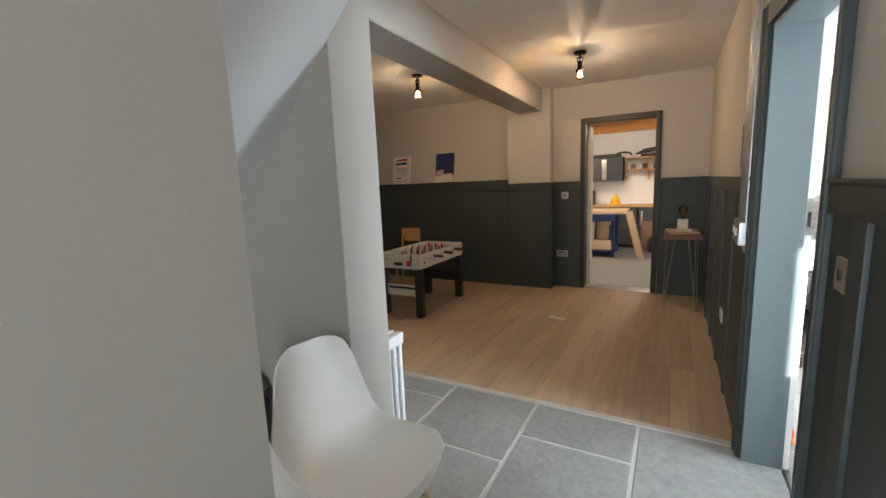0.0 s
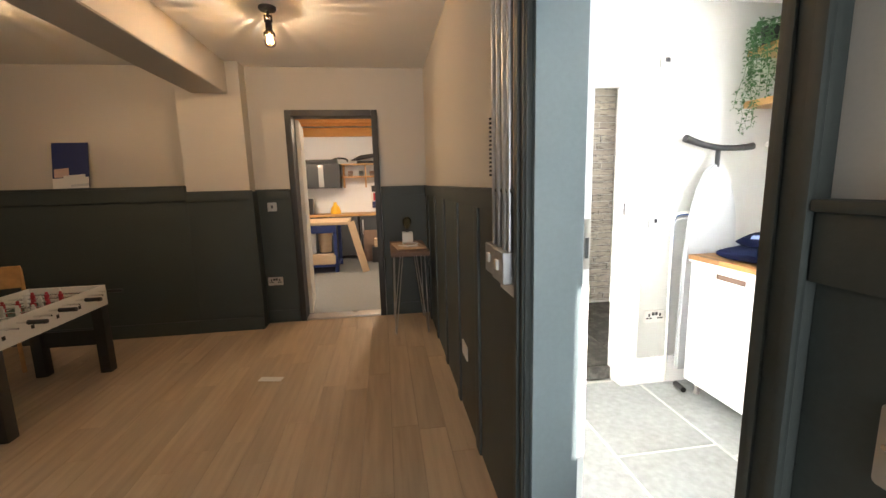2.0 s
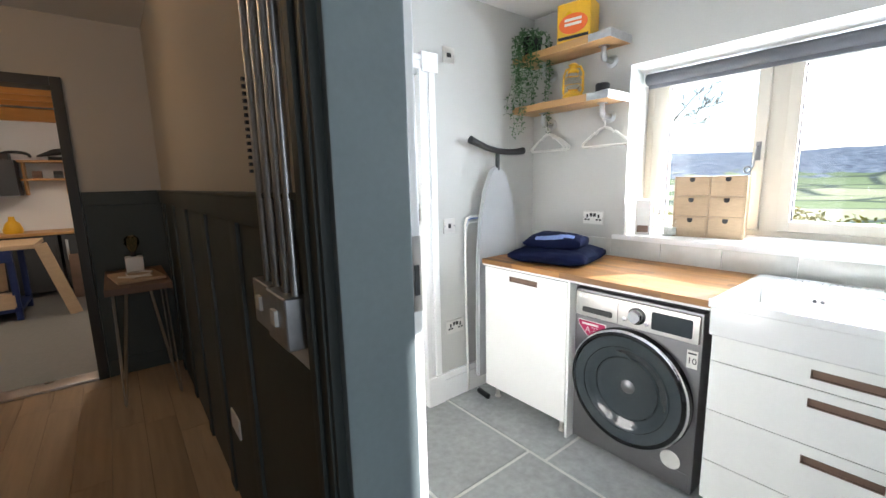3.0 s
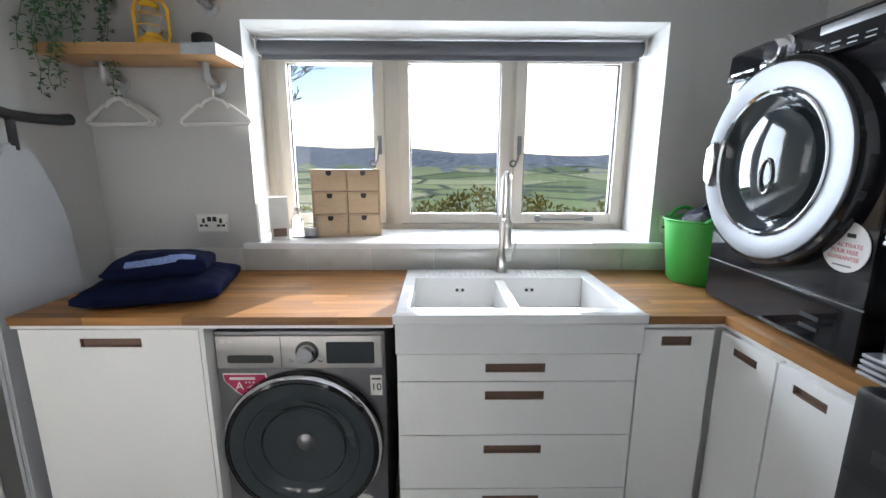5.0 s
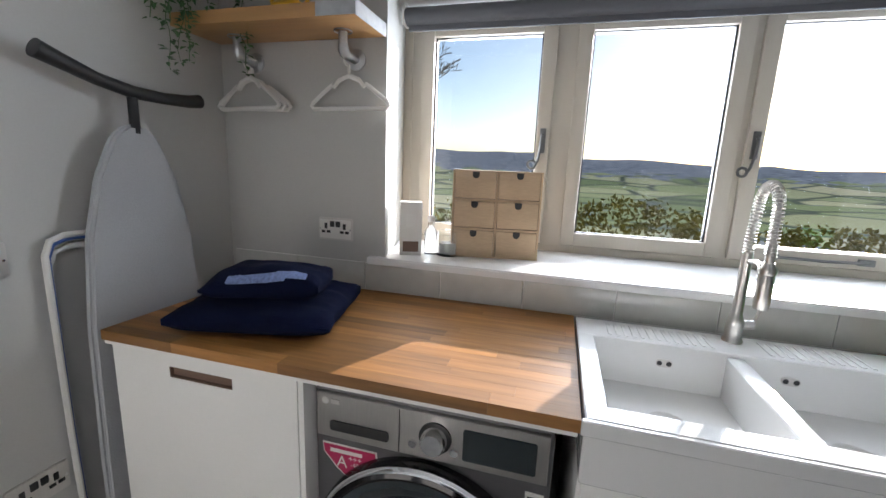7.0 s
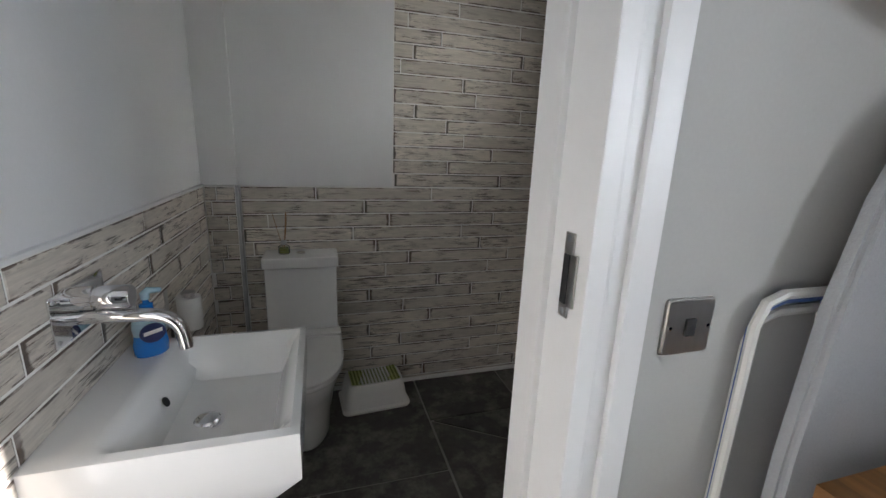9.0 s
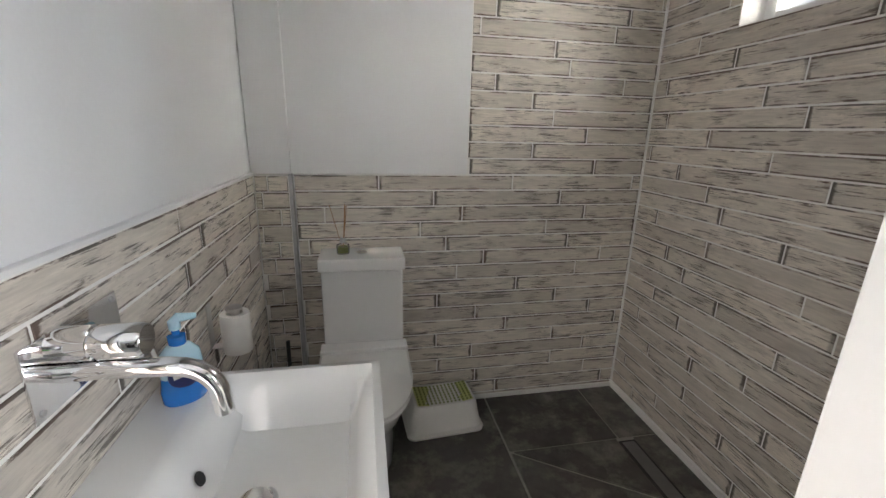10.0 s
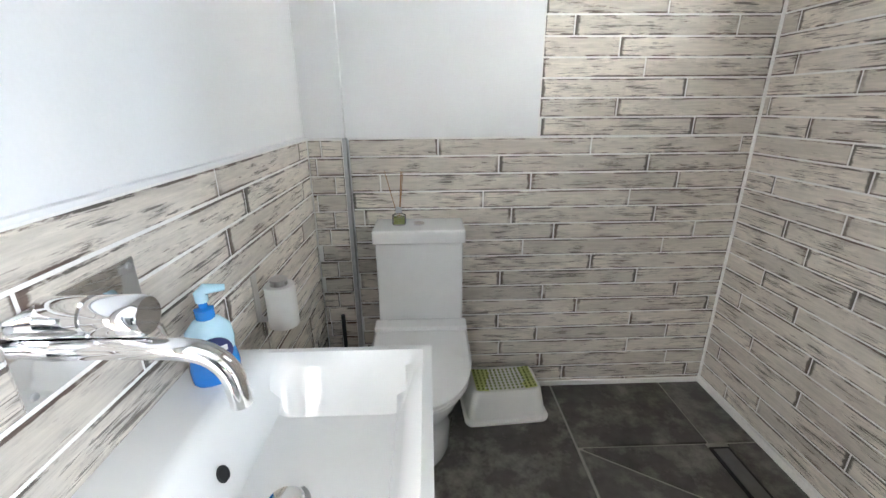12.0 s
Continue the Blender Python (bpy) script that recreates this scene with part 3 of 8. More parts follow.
M["hedge_leaf"] = mat("hedge_leaf", (0.19, 0.16, 0.045), 0.9, var=0.5, grain=9, stain=1.2)
M["hedge_leaf"].node_tree.nodes["Principled BSDF"].inputs["Specular IOR Level"].default_value = 0.0
rng = random.Random(3)
bm = B()
for i in range(150):
    yy = -9 + i * 0.16
    h = 0.95 + 0.35 * noise.noise((yy * 0.5, 0, 0)) + (0.25 if -1 < yy < 5 else 0)
    for j in range(4):
        leaf_clump(bm, (11.0 + rng.uniform(-0.5, 0.6), yy + rng.uniform(-0.2, 0.2), -0.75 + h * (j + 0.7) / 3.6), 0.30, 26, 0.075, rng)
hedge = single("garden_hedge", bm, "hedge_leaf", "clipped autumn hedge of yellow-green leaves beyond the garden", "hedge")
hedge["kind"] = "stuff"


def bare_tree(at, height, seed):
    """A leafless tree: tapered trunk with forking limbs and twigs."""
    r = random.Random(seed)
    t = thing("bare_tree", "leafless tree with fine spreading twigs beyond the hedge", "tree", at=at)
    trunk, crown = B(), B()

    def grow(bm, p, d, length, rad, depth):
        pts, rr = [p], [rad]
        for i in range(4):
            d = (d + Vector((r.gauss(0, 0.13), r.gauss(0, 0.13), r.gauss(0.05, 0.08)))).normalized()
            p = p + d * length / 4
            pts.append(p)
            rr.append(max(0.010, rad * (1 - 0.11 * (i + 1))))
        tube(bm, pts, rr, 5)
        if depth:
            for i in range(3 if depth > 1 else 4):
                side = (d + Vector((r.gauss(0, 0.6), r.gauss(0, 0.6), r.gauss(0.1, 0.35)))).normalized()
                grow(crown, pts[r.choice((2, 3, 4))], side, length * r.uniform(0.55, 0.75), rr[-1] * 0.55, depth - 1)

    grow(trunk, Vector((0, 0, 0)), Vector((0, 0, 1)), height * 0.45, 0.16, 4)
    grow(crown, Vector((0, 0, height * 0.45)), Vector((0.0, -0.80, 0.52)).normalized(), 1.9, 0.075, 5)
    part("trunk", trunk, "bark", t)
    part("crown", crown, "bark", t)
    return t


M["bark"] = mat("grey_bark", (0.10, 0.085, 0.07), 0.9, var=0.3, grain=20, bump=0.5)
bare_tree((16.0, 9.75, -1.6), 8.6, 5)

# ---- utility window ----
win = thing("window_1", "cream painted three-light timber casement window", "window", at=(XF, 0, 0))
win["kind"] = "structure"


def frame_rect(bm, y0, y1, z0, z1, w, x0, x1, bevel=0.006):
    box(bm, x0, x1, y0, y0 + w, z0, z1, bevel)
    box(bm, x0, x1, y1 - w, y1, z0, z1, bevel)
    box(bm, x0, x1, y0 + w, y1 - w, z0, z0 + w, bevel)
    box(bm, x0, x1, y0 + w, y1 - w, z1 - w, z1, bevel)


bm = B()
frame_rect(bm, FY0 - 0.01, FY1 + 0.01, 1.015, 2.03, 0.06, 0.0, 0.09)
box(bm, 0.004, 0.085, 3.13, 3.19, 1.07, 1.975, 0.004)
box(bm, 0.004, 0.085, 1.24, 1.262, 1.07, 1.975, 0.002)
for y, hw in ((2.53, 0.045), (1.874, 0.028)):
    box(bm, 0.0, 0.085, y - hw, y + hw, 1.07, 1.975, 0.006)
part("window_frame", bm, "window_paint", win)
GL = [(2.628, 3.078), (1.945, 2.432), (1.307, 1.803)]
for i, (a, b) in enumerate(GL):
    bm = B()
    frame_rect(bm, a - 0.058, b + 0.058, 1.080, 1.985, 0.055, -0.018, 0.05, 0.007)
    sash = part("sash", bm, "window_paint", win)
    bm = B()
    box(bm, 0.02, 0.026, a - 0.01, b + 0.01, 1.125, 1.94)
    pn = part("pane", bm, "pane", sash)
    pn.visible_shadow = False
    bm = B()
    frame_rect(bm, a - 0.004, b + 0.004, 1.131, 1.934, 0.007, 0.004, 0.02, 0)
    part("gasket", bm, "black_plastic", sash)
    if i != 1:
        hy = a - 0.03 if i == 0 else b + 0.03
        bm = B()
        box(bm, -0.026, -0.016, hy - 0.012, hy + 0.012, 1.46, 1.56, 0.004)
        pts = [(-0.03, hy, 1.535), (-0.045, hy, 1.53), (-0.05, hy + 0.004, 1.48), (-0.045, hy + 0.012, 1.43), (-0.045, hy + 0.024, 1.405)]
        pts += [(-0.045, hy + 0.036 + 0.016 * math.cos(a2), 1.412 + 0.016 * math.sin(a2)) for a2 in [radians(200 + 40 * q) for q in range(10)]]
        tube(bm, pts, 0.0055, 6)
        part("fastener", bm, "pewter", sash)
    if i == 2:
        bm = B()
        tube(bm, [(-0.035, 1.42, 1.108), (-0.04, 1.55, 1.104), (-0.04, 1.70, 1.106)], 0.006, 6)
        box(bm, -0.03, -0.018, 1.40, 1.45, 1.095, 1.12, 0.004)
        lathe(bm, [(0, -0.008), (0.018, -0.006), (0.018, 0.006), (0, 0.008)], pose(-0.04, 1.72, 1.11, 0, 90, 0), 16)
        part("stay_bar", bm, "pewter", sash)
bm = B()
prism(bm, [(XE - 0.035, WY0 - 0.055), (XE - 0.035, WY1 + 0.06), (XE + 0.0, WY1 + 0.06), (XE + 0.0, WY1 - 0.003), (XF, FY1 - 0.006), (XF, FY0 + 0.006), (XE + 0.0, WY0 + 0.003), (XE, WY0 - 0.055)], 1.018, 1.046)
bmesh.ops.bevel(bm, geom=list(bm.edges), offset=0.005, segments=2, affect="EDGES", clamp_overlap=True)
setting("sill_1", bm, "gloss_white", "white painted timber window board", "sill")
bl = thing("roller_blind", "rolled-up dark grey roller blind above the window", "blind", at=(2.93, 0, 1.965))
bm = B()
cyl(bm, (0, 1.27, 0), (0, 3.155, 0), 0.034, seg=24)
part("roll", bm, "blind", bl)
bm = B()
box(bm, -0.006, 0.006, 1.28, 3.145, -0.055, -0.028, 0.004)
part("hem_bar", bm, "blind", bl)
for y in (1.262, 3.158):
    bm = B()
    box(bm, -0.03, 0.03, y - 0.005, y + 0.005, -0.035, 0.046, 0.003)
    part("bracket", bm, "plastic_white", bl)

# ---- dado panelling in hall and games room ----
def dado_run(name, axis, face, out, a, b, battens, label, skirting=True):
    """Charcoal panel on a wall: sheet, top rail, battens and skirting. axis: x for a wall whose face is x=face."""
    d = tagged(new(name), label, "panelling", "", "structure")

    def bar(pname, u0, u1, z0, z1, t, bevel=0.004):
        bm = B()
        w0, w1 = sorted((face, face + out * t))
        if axis == "x":
            box(bm, w0, w1, u0, u1, z0, z1, bevel)
        else:
            box(bm, u0, u1, w0, w1, z0, z1, bevel)
        part(pname, bm, "dado", d)

    bar("panel", a, b, 0, DADO - 0.004, 0.008, 0)
    bar("top_rail", a, b, DADO - 0.08, DADO, 0.022)
    bar("cap", a, b, DADO, DADO + 0.014, 0.03)
    for u in battens:
        bar("batten", u - 0.045, u + 0.045, 0.13 if skirting else 0, DADO - 0.08, 0.02)
    if skirting:
        bar("skirting", a, b, 0, 0.13, 0.024)
    return d


dado_run("dado_hall_far", "x", XW, -1, 2.665, YD - 0.03, [3.30, 3.85, 4.40, 4.95, 5.5], "charcoal panelled dado of the corridor", False)
dado_run("dado_hall_near", "x", XN, -1, -0.25, 1.755, [0.28, 0.905, 1.531], "charcoal panelled dado beside the utility door")
dado_run("dado_north_left", "y", YD, -1, -1.11, -0.78, [], "charcoal panelled dado beside the workshop door")
dado_run("dado_north_right", "y", YD, -1, 0.12, XW - 0.008, [], "charcoal panelled dado behind the slim table")
dado_run("dado_pillar", "y", 5.54, -1, -1.68, -1.09, [], "charcoal panelling round the pillar foot")
bm = B()
box(bm, -1.102, -1.09, 5.56, YD - 0.024, 0, DADO, 0.003)
setting("dado_pillar_side", bm, "dado", "charcoal panelling round the pillar foot", "panelling")
dg = tagged(new("dado_games"), "deep charcoal dado with a display ledge", "panelling", "", "structure")
LEDGE = 1.43
for pname, y0, y1, z0, z1 in (("panel", 5.535, YD, 0, LEDGE - 0.02), ("ledge", 5.505, YD, LEDGE - 0.02, LEDGE), ("skirting", 5.513, 5.535, 0, 0.13), ("top_rail", 5.52, 5.535, LEDGE - 0.14, LEDGE - 0.021)):
    bm = B()
    box(bm, XL, -1.682, y0, y1, z0, z1, 0.003)
    part(pname, bm, "dado", dg)
dado_run("dado_west", "x", XL, 1, COL_Y1, 5.50, [2.6, 3.4, 4.2, 5.0], "charcoal panelled dado of the games room end wall")

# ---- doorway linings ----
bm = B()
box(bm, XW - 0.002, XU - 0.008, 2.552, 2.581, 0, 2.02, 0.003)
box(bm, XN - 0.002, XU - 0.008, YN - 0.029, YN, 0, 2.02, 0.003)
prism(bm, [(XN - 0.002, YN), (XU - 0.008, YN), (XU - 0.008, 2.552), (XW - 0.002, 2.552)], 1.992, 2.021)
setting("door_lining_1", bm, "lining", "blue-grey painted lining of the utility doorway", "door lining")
arch = tagged(new("architrave_1"), "charcoal moulded architrave of the utility doorway", "architrave", "", "structure")
for y0, y1, x in ((2.572, 2.66, XW), (1.756, YN - 0.012, XN)):
    bm = B()
    box(bm, x - 0.022, x, y0, y1, 0, 2.10, 0.006)
    box(bm, x - 0.032, x - 0.02, (y0 + 0.055) if y0 > 2 else y0, y1 if y0 > 2 else (y1 - 0.050), 0, 2.10, 0.005)
    box(bm, x - 0.027, x - 0.02, (y0 + 0.012) if y0 > 2 else (y1 - 0.024), (y0 + 0.024) if y0 > 2 else (y1 - 0.012), 0, 2.10, 0.003)
    part("upright", bm, "dado", arch)
bm = B()
prism(bm, [(XN - 0.022, YN - 0.012), (XN, YN - 0.012), (XW, 2.572), (XW - 0.022, 2.572)], 2.012, 2.10)
part("head", bm, "dado", arch)
bm = B()
box(bm, XU - 0.008, XU + 0.018, 2.560, 2.640, 0, 2.09, 0.005)
box(bm, XU - 0.008, XU + 0.02, YN - 0.09, YN - 0.008, 0, 2.09, 0.005)
box(bm, XU - 0.008, XU + 0.02, YN - 0.008, 2.56, 2.0, 2.09, 0.005)
setting("architrave_2", bm, "gloss_white", "white architrave on the utility side of the doorway", "architrave")
kp = thing("strike_plate", "steel strike plate set in the utility door frame", "strike plate", at=(XU + 0.004, 2.559, 1.20))
bm = B()
box(bm, -0.012, 0.012, -0.003, 0.0, -0.08, 0.08, 0.001)
part("plate", bm, "steel", kp)
bm = B()
box(bm, -0.006, 0.006, -0.0045, -0.003, -0.045, 0.02)
part("slot", bm, "ink", kp)

# shower room doorway
DX0, DX1 = 0.905, 1.676
bm = B()
box(bm, DX1 - 0.002, DX1 + 0.03, YU - 0.026, YB + 0.004, 0, 2.0, 0.003)
box(bm, DX0 - 0.03, DX0 + 0.002, YU - 0.004, YB + 0.004, 0, 2.0, 0.003)
box(bm, DX0 + 0.002, DX1 - 0.002, YU - 0.004, YB + 0.004, 1.97, 2.001, 0.003)
box(bm, DX1 - 0.014, DX1 - 0.002, YU + 0.06, YU + 0.075, 0, 1.97, 0.002)
setting("door_lining_2", bm, "gloss_white", "white gloss lining of the shower room doorway", "door lining")
arch = tagged(new("architrave_3"), "white moulded architrave round the shower room door", "architrave", "", "structure")


def moulded(bm, x0, x1, z0, z1, inner_left):
    box(bm, x0, x1, YU - 0.016, YU, z0, z1, 0.003)
    for k, (f0, f1, t) in enumerate(((0.12, 0.30, 0.022), (0.55, 0.95, 0.028))):
        if not inner_left:
            f0, f1 = 1 - f1, 1 - f0
        box(bm, x0 + (x1 - x0) * f0, x0 + (x1 - x0) * f1, YU - t, YU - 0.014, z0, z1, 0.005)


bm = B()
moulded(bm, DX1 + 0.005, 1.785, 0.19, 2.0, True)
part("upright", bm, "gloss_white", arch)
bm = B()
box(bm, DX1 + 0.0, 1.80, YU - 0.032, YU, 0, 0.19, 0.006)
part("plinth_block", bm, "gloss_white", arch)
bm = B()
moulded(bm, 0.765, DX0 - 0.005, 0, 2.0, False)
part("upright", bm, "gloss_white", arch)
bm = B()
box(bm, 0.765, 1.785, YU - 0.018, YU, 2.0, 2.075, 0.003)
box(bm, 0.765, 1.785, YU - 0.028, YU - 0.016, 2.04, 2.072, 0.005)
box(bm, 1.69, 1.80, YU - 0.034, YU, 1.985, 2.09, 0.005)
part("head", bm, "gloss_white", arch)
kp = thing("strike_plate", "steel strike plate with lipped keep in the white door lining", "strike plate", at=(DX1 - 0.003, YU + 0.016, 1.204))
bm = B()
box(bm, -0.003, 0.0, -0.010, 0.010, -0.060, 0.060, 0.001)
box(bm, -0.004, 0.0, -0.022, -0.009, -0.042, 0.032, 0.002)
part("plate", bm, "steel", kp)
bm = B()
box(bm, -0.0045, -0.003, -0.006, 0.007, -0.04, 0.03)
part("slot", bm, "ink", kp)
for z in (-0.052, 0.052):
    bm = B()
    lathe(bm, [(0, 0.001), (0.005, 0), (0.005, -0.003)], pose(-0.0035, 0, z, 0, -90, 0), 10)
    part("screw", bm, "galv", kp)
bm = B()
prism(bm, [(1.80, 0), (XE, 0), (XE, 0.18), (1.80, 0.18)], YU - 0.018, YU, "y")
box(bm, 1.80, XE, YU - 0.024, YU - 0.016, 0.0, 0.14, 0.004)
setting("baseboard_utility", bm, "gloss_white", "white moulded skirting board in the utility room", "baseboard")

# ---- utility room: base units ----
WT0, WT1 = 0.884, 0.912        # worktop underside and top
FX = 2.05                      # fronts of the units on the window side


def front_x(name, parent, x, y0, y1, z0, z1, slot=None, t=0.018):
    """A white door or drawer front facing -x with a routed hand slot (y0, y1, z0, z1)."""
    bm = B()
    if slot:
        a, b, c, d = slot
        c, d = c - 0.003, d + 0.003
        box(bm, x, x + t, y0, a, z0, z1)
        box(bm, x, x + t, b, y1, z0, z1)
        box(bm, x, x + t, a, b, z0, c)
        box(bm, x, x + t, a, b, d, z1)
        bmesh.ops.remove_doubles(bm, verts=bm.verts, dist=1e-5)
    else:
        box(bm, x, x + t, y0, y1, z0, z1, 0.002)
    ob = part(name, bm, "cabinet", parent)
    if slot:
        bm = B()
        w = 0.0035
        box(bm, x + 0.002, x + t + 0.03, a - 0.0005, a + w, c, d)
        box(bm, x + 0.002, x + t + 0.03, b - w, b + 0.0005, c, d)
        box(bm, x + 0.002, x + t + 0.03, a + w, b - w, c - 0.0005, c + w)
        box(bm, x + 0.002, x + t + 0.03, a + w, b - w, d - w, d + 0.0005)
        box(bm, x + 0.011, x + t + 0.03, a + w, b - w, c + w, d - w)
        part("hand_slot", bm, "cut_edge", ob, "routed slot with brown plywood edge")
    return ob


def front_y(name, parent, y, x0, x1, z0, z1, slot, t=0.018):
    bm = B()
    a, b, c, d = slot
    box(bm, x0, a, y - t, y, z0, z1)
    box(bm, b, x1, y - t, y, z0, z1)
    box(bm, a, b, y - t, y, z0, c)
    box(bm, a, b, y - t, y, d, z1)
    bmesh.ops.remove_doubles(bm, verts=bm.verts, dist=1e-5)
    ob = part(name, bm, "cabinet", parent)
    bm = B()
    w = 0.0035
    box(bm, a - 0.0005, a + w, y - t - 0.03, y - 0.002, c, d)
    box(bm, b - w, b + 0.0005, y - t - 0.03, y - 0.002, c, d)
    box(bm, a + w, b - w, y - t - 0.03, y - 0.002, c - 0.0005, c + w)
    box(bm, a + w, b - w, y - t - 0.03, y - 0.002, d - w, d + 0.0005)
    box(bm, a + w, b - w, y - t - 0.03, y - 0.011, c + w, d - w)
    part("hand_slot", bm, "cut_edge", ob, "routed slot with brown plywood edge")
    return ob


def feet(parent, spots):
    for x, y in spots:
        bm = B()
        cyl(bm, (x, y, 0.004), (x, y, 0.1), 0.013, seg=14)
        cyl(bm, (x, y, 0.0), (x, y, 0.008), 0.02, seg=14)
        part("foot", bm, "steel", parent)


cab = thing("base_cabinet", "white base cabinet with a routed hand slot on steel feet", "cabinet")
bm = B()
box(bm, FX + 0.02, XE - 0.02, 3.085, 3.675, 0.1, 0.87, 0.002)
part("body", bm, "cabinet", cab)
front_x("door", cab, FX, 3.083, 3.678, 0.085, 0.862, (3.275, 3.480, 0.802, 0.828))
feet(cab, [(2.10, 3.13), (2.10, 3.62), (2.60, 3.13), (2.60, 3.62)])
bm = B()
box(bm, FX + 0.005, XE - 0.02, 3.068, 3.083, 0.0, 0.874, 0.001)
single("end_panel", bm, "cabinet", "white end panel beside the washing machine", "panel")

cab = thing("sink_cabinet", "white drawer cabinet under the double sink", "cabinet")
bm = B()
box(bm, FX, XE - 0.02, 1.60, 2.42, 0.1, 0.775, 0.002)
part("body", bm, "cabinet", cab)
for z0, z1, s0, s1 in ((0.682, 0.782, 0.716, 0.743), (0.478, 0.678, 0.614, 0.641), (0.262, 0.474, 0.405, 0.432), (0.09, 0.258, 0.20, 0.227)):
    front_x("drawer", cab, 2.028, 1.607, 2.413, z0, z1, (1.917, 2.12, s0, s1))
bm = B()
box(bm, 2.10, 2.115, 1.60, 2.42, 0.002, 0.1)
part("plinth", bm, "cabinet", cab)

cab = thing("corner_cabinet", "white corner cabinet with a short hand slot", "cabinet")
bm = B()
box(bm, FX + 0.02, XE - 0.02, 0.75, 1.595, 0.1, 0.87, 0.002)
part("body", bm, "cabinet", cab)
front_x("door", cab, 2.035, 1.352, 1.597, 0.09, 0.862, (1.425, 1.527, 0.808, 0.836))
bm = B()
box(bm, 2.10, 2.115, 1.33, 1.595, 0.002, 0.1)
part("plinth", bm, "cabinet", cab)
for x0, x1, s in ((1.80, 2.03, (1.868, 1.968)), (1.575, 1.797, (1.64, 1.74))):
    cab = thing("base_cabinet", "narrow white base cabinet under the tumble dryer", "cabinet", "cabinets under the dryer")
    bm = B()
    box(bm, x0 + 0.003, x1 - 0.003, 0.62, 1.31, 0.1, 0.87, 0.002)
    part("body", bm, "cabinet", cab)
    front_y("door", cab, 1.33, x0 + 0.002, x1 - 0.002, 0.09, 0.862, (*s, 0.803, 0.829))
    bm = B()
    box(bm, x0 + 0.003, x1 - 0.003, 1.25, 1.265, 0.002, 0.1)
    part("plinth", bm, "cabinet", cab)

# worktop: oak staves on a white batten
WOOD = []


def worktop(name, x0, x1, y0, y1, along, label, front):
    t = thing(name, label, "worktop")
    bm = B()
    box(bm, x0 + 0.004, x1, y0 + 0.004, y1 - 0.004, WT0 - 0.012, WT0 - 0.0005, 0.001)
    part("batten", bm, "cabinet", t, "white strip under the oak")
    r = random.Random(len(name))
    w = 0.043
    rows = int(round((x1 - x0 if along == "y" else y1 - y0) / w))
    for i in range(rows):
        a = (x0 if along == "y" else y0) + i * w
        b = a + w - 0.0004
        lo, hi = (y0, y1) if along == "y" else (x0, x1)
        if along == "y" and i == rows - 1:
            b = x1
        if along == "x" and i == rows - 1:
            b = y1
        c = lo - r.uniform(0, 0.5)
        while c < hi:
            length = r.uniform(0.30, 0.62)
            s, e = max(lo, c), min(hi, c + length - 0.0004)
            if e - s > 0.01:
                bm = B()
                if along == "y":
                    box(bm, a, b, s, e, WT0, WT1)
                else:
                    box(bm, s, e, a, b, WT0, WT1)
                WOOD.append(part("stave", bm, "worktop" if along == "y" else "worktop_x", t, smooth=False))
            c += length
    return t


M["worktop_x"] = mat("oiled_oak_cross", (0.43, 0.215, 0.075), 0.36, var=0.2, grain=60, stain=6, stretch=(0.08, 1, 1), per_object=0.20, bump=0.08, coat=0.1)
worktop("worktop", 2.03, XE - 0.011, 2.426, 3.687, "y", "oiled oak block worktop over the washing machine", 2.03)
worktop("worktop_corner", 2.03, XE - 0.011, YS, 1.592, "y", "oiled oak block worktop in the corner", 2.03)
worktop("worktop_dryer", 1.575, 2.029, YS, 1.325, "x", "oiled oak block worktop carrying the tumble dryer", 1.325)

# ---- double ceramic sink ----
sk = thing("double_sink", "white ceramic double apron sink with drainer grooves", "sink", at=(0, 0, 0))
bm = B()
SX0, SX1, SY0, SY1, ST = 2.012, 2.60, 1.598, 2.422, 0.93
bowls = ((2.037, 2.375), (1.66, 1.993))
bx0, bx1 = 2.07, 2.455
for pname, a, zz, bev in (("apron", (SX0, bx0, SY0, SY1), ST, 0.010), ("drainer_ledge", (bx1, SX1, SY0, SY1), ST, 0.008),
                          ("side_wall", (bx0 - 0.01, bx1 + 0.01, bowls[0][1], SY1), ST - 0.001, 0.007), ("side_wall", (bx0 - 0.01, bx1 + 0.01, SY0, bowls[1][0]), ST - 0.001, 0.007),
                          ("divider", (bx0 - 0.01, bx1 + 0.01, bowls[1][1], bowls[0][0]), ST - 0.012, 0.010), ("bowl_floor", (SX0 + 0.02, SX1 - 0.02, SY0 + 0.02, SY1 - 0.02), 0.80, 0.002)):
    bm = B()
    box(bm, *a, 0.785, zz, bev, 3)
    part(pname, bm, "ceramic", sk)
bm = B()
box(bm, SX0 - 0.008, SX0 + 0.006, SY0 - 0.006, SY1 + 0.006, ST - 0.035, ST - 0.002, 0.006, 3)
part("rim_roll", bm, "ceramic", sk)
for y0, y1 in ((1.70, 1.93), (2.06, 2.34)):
    k = 0
    while y0 + k * 0.022 < y1:
        bm = B()
        box(bm, 2.475, 2.565, y0 + k * 0.022, y0 + k * 0.022 + 0.011, ST - 0.002, ST + 0.003, 0.002)
        part("drainer_rib", bm, "ceramic", sk)
        k += 1
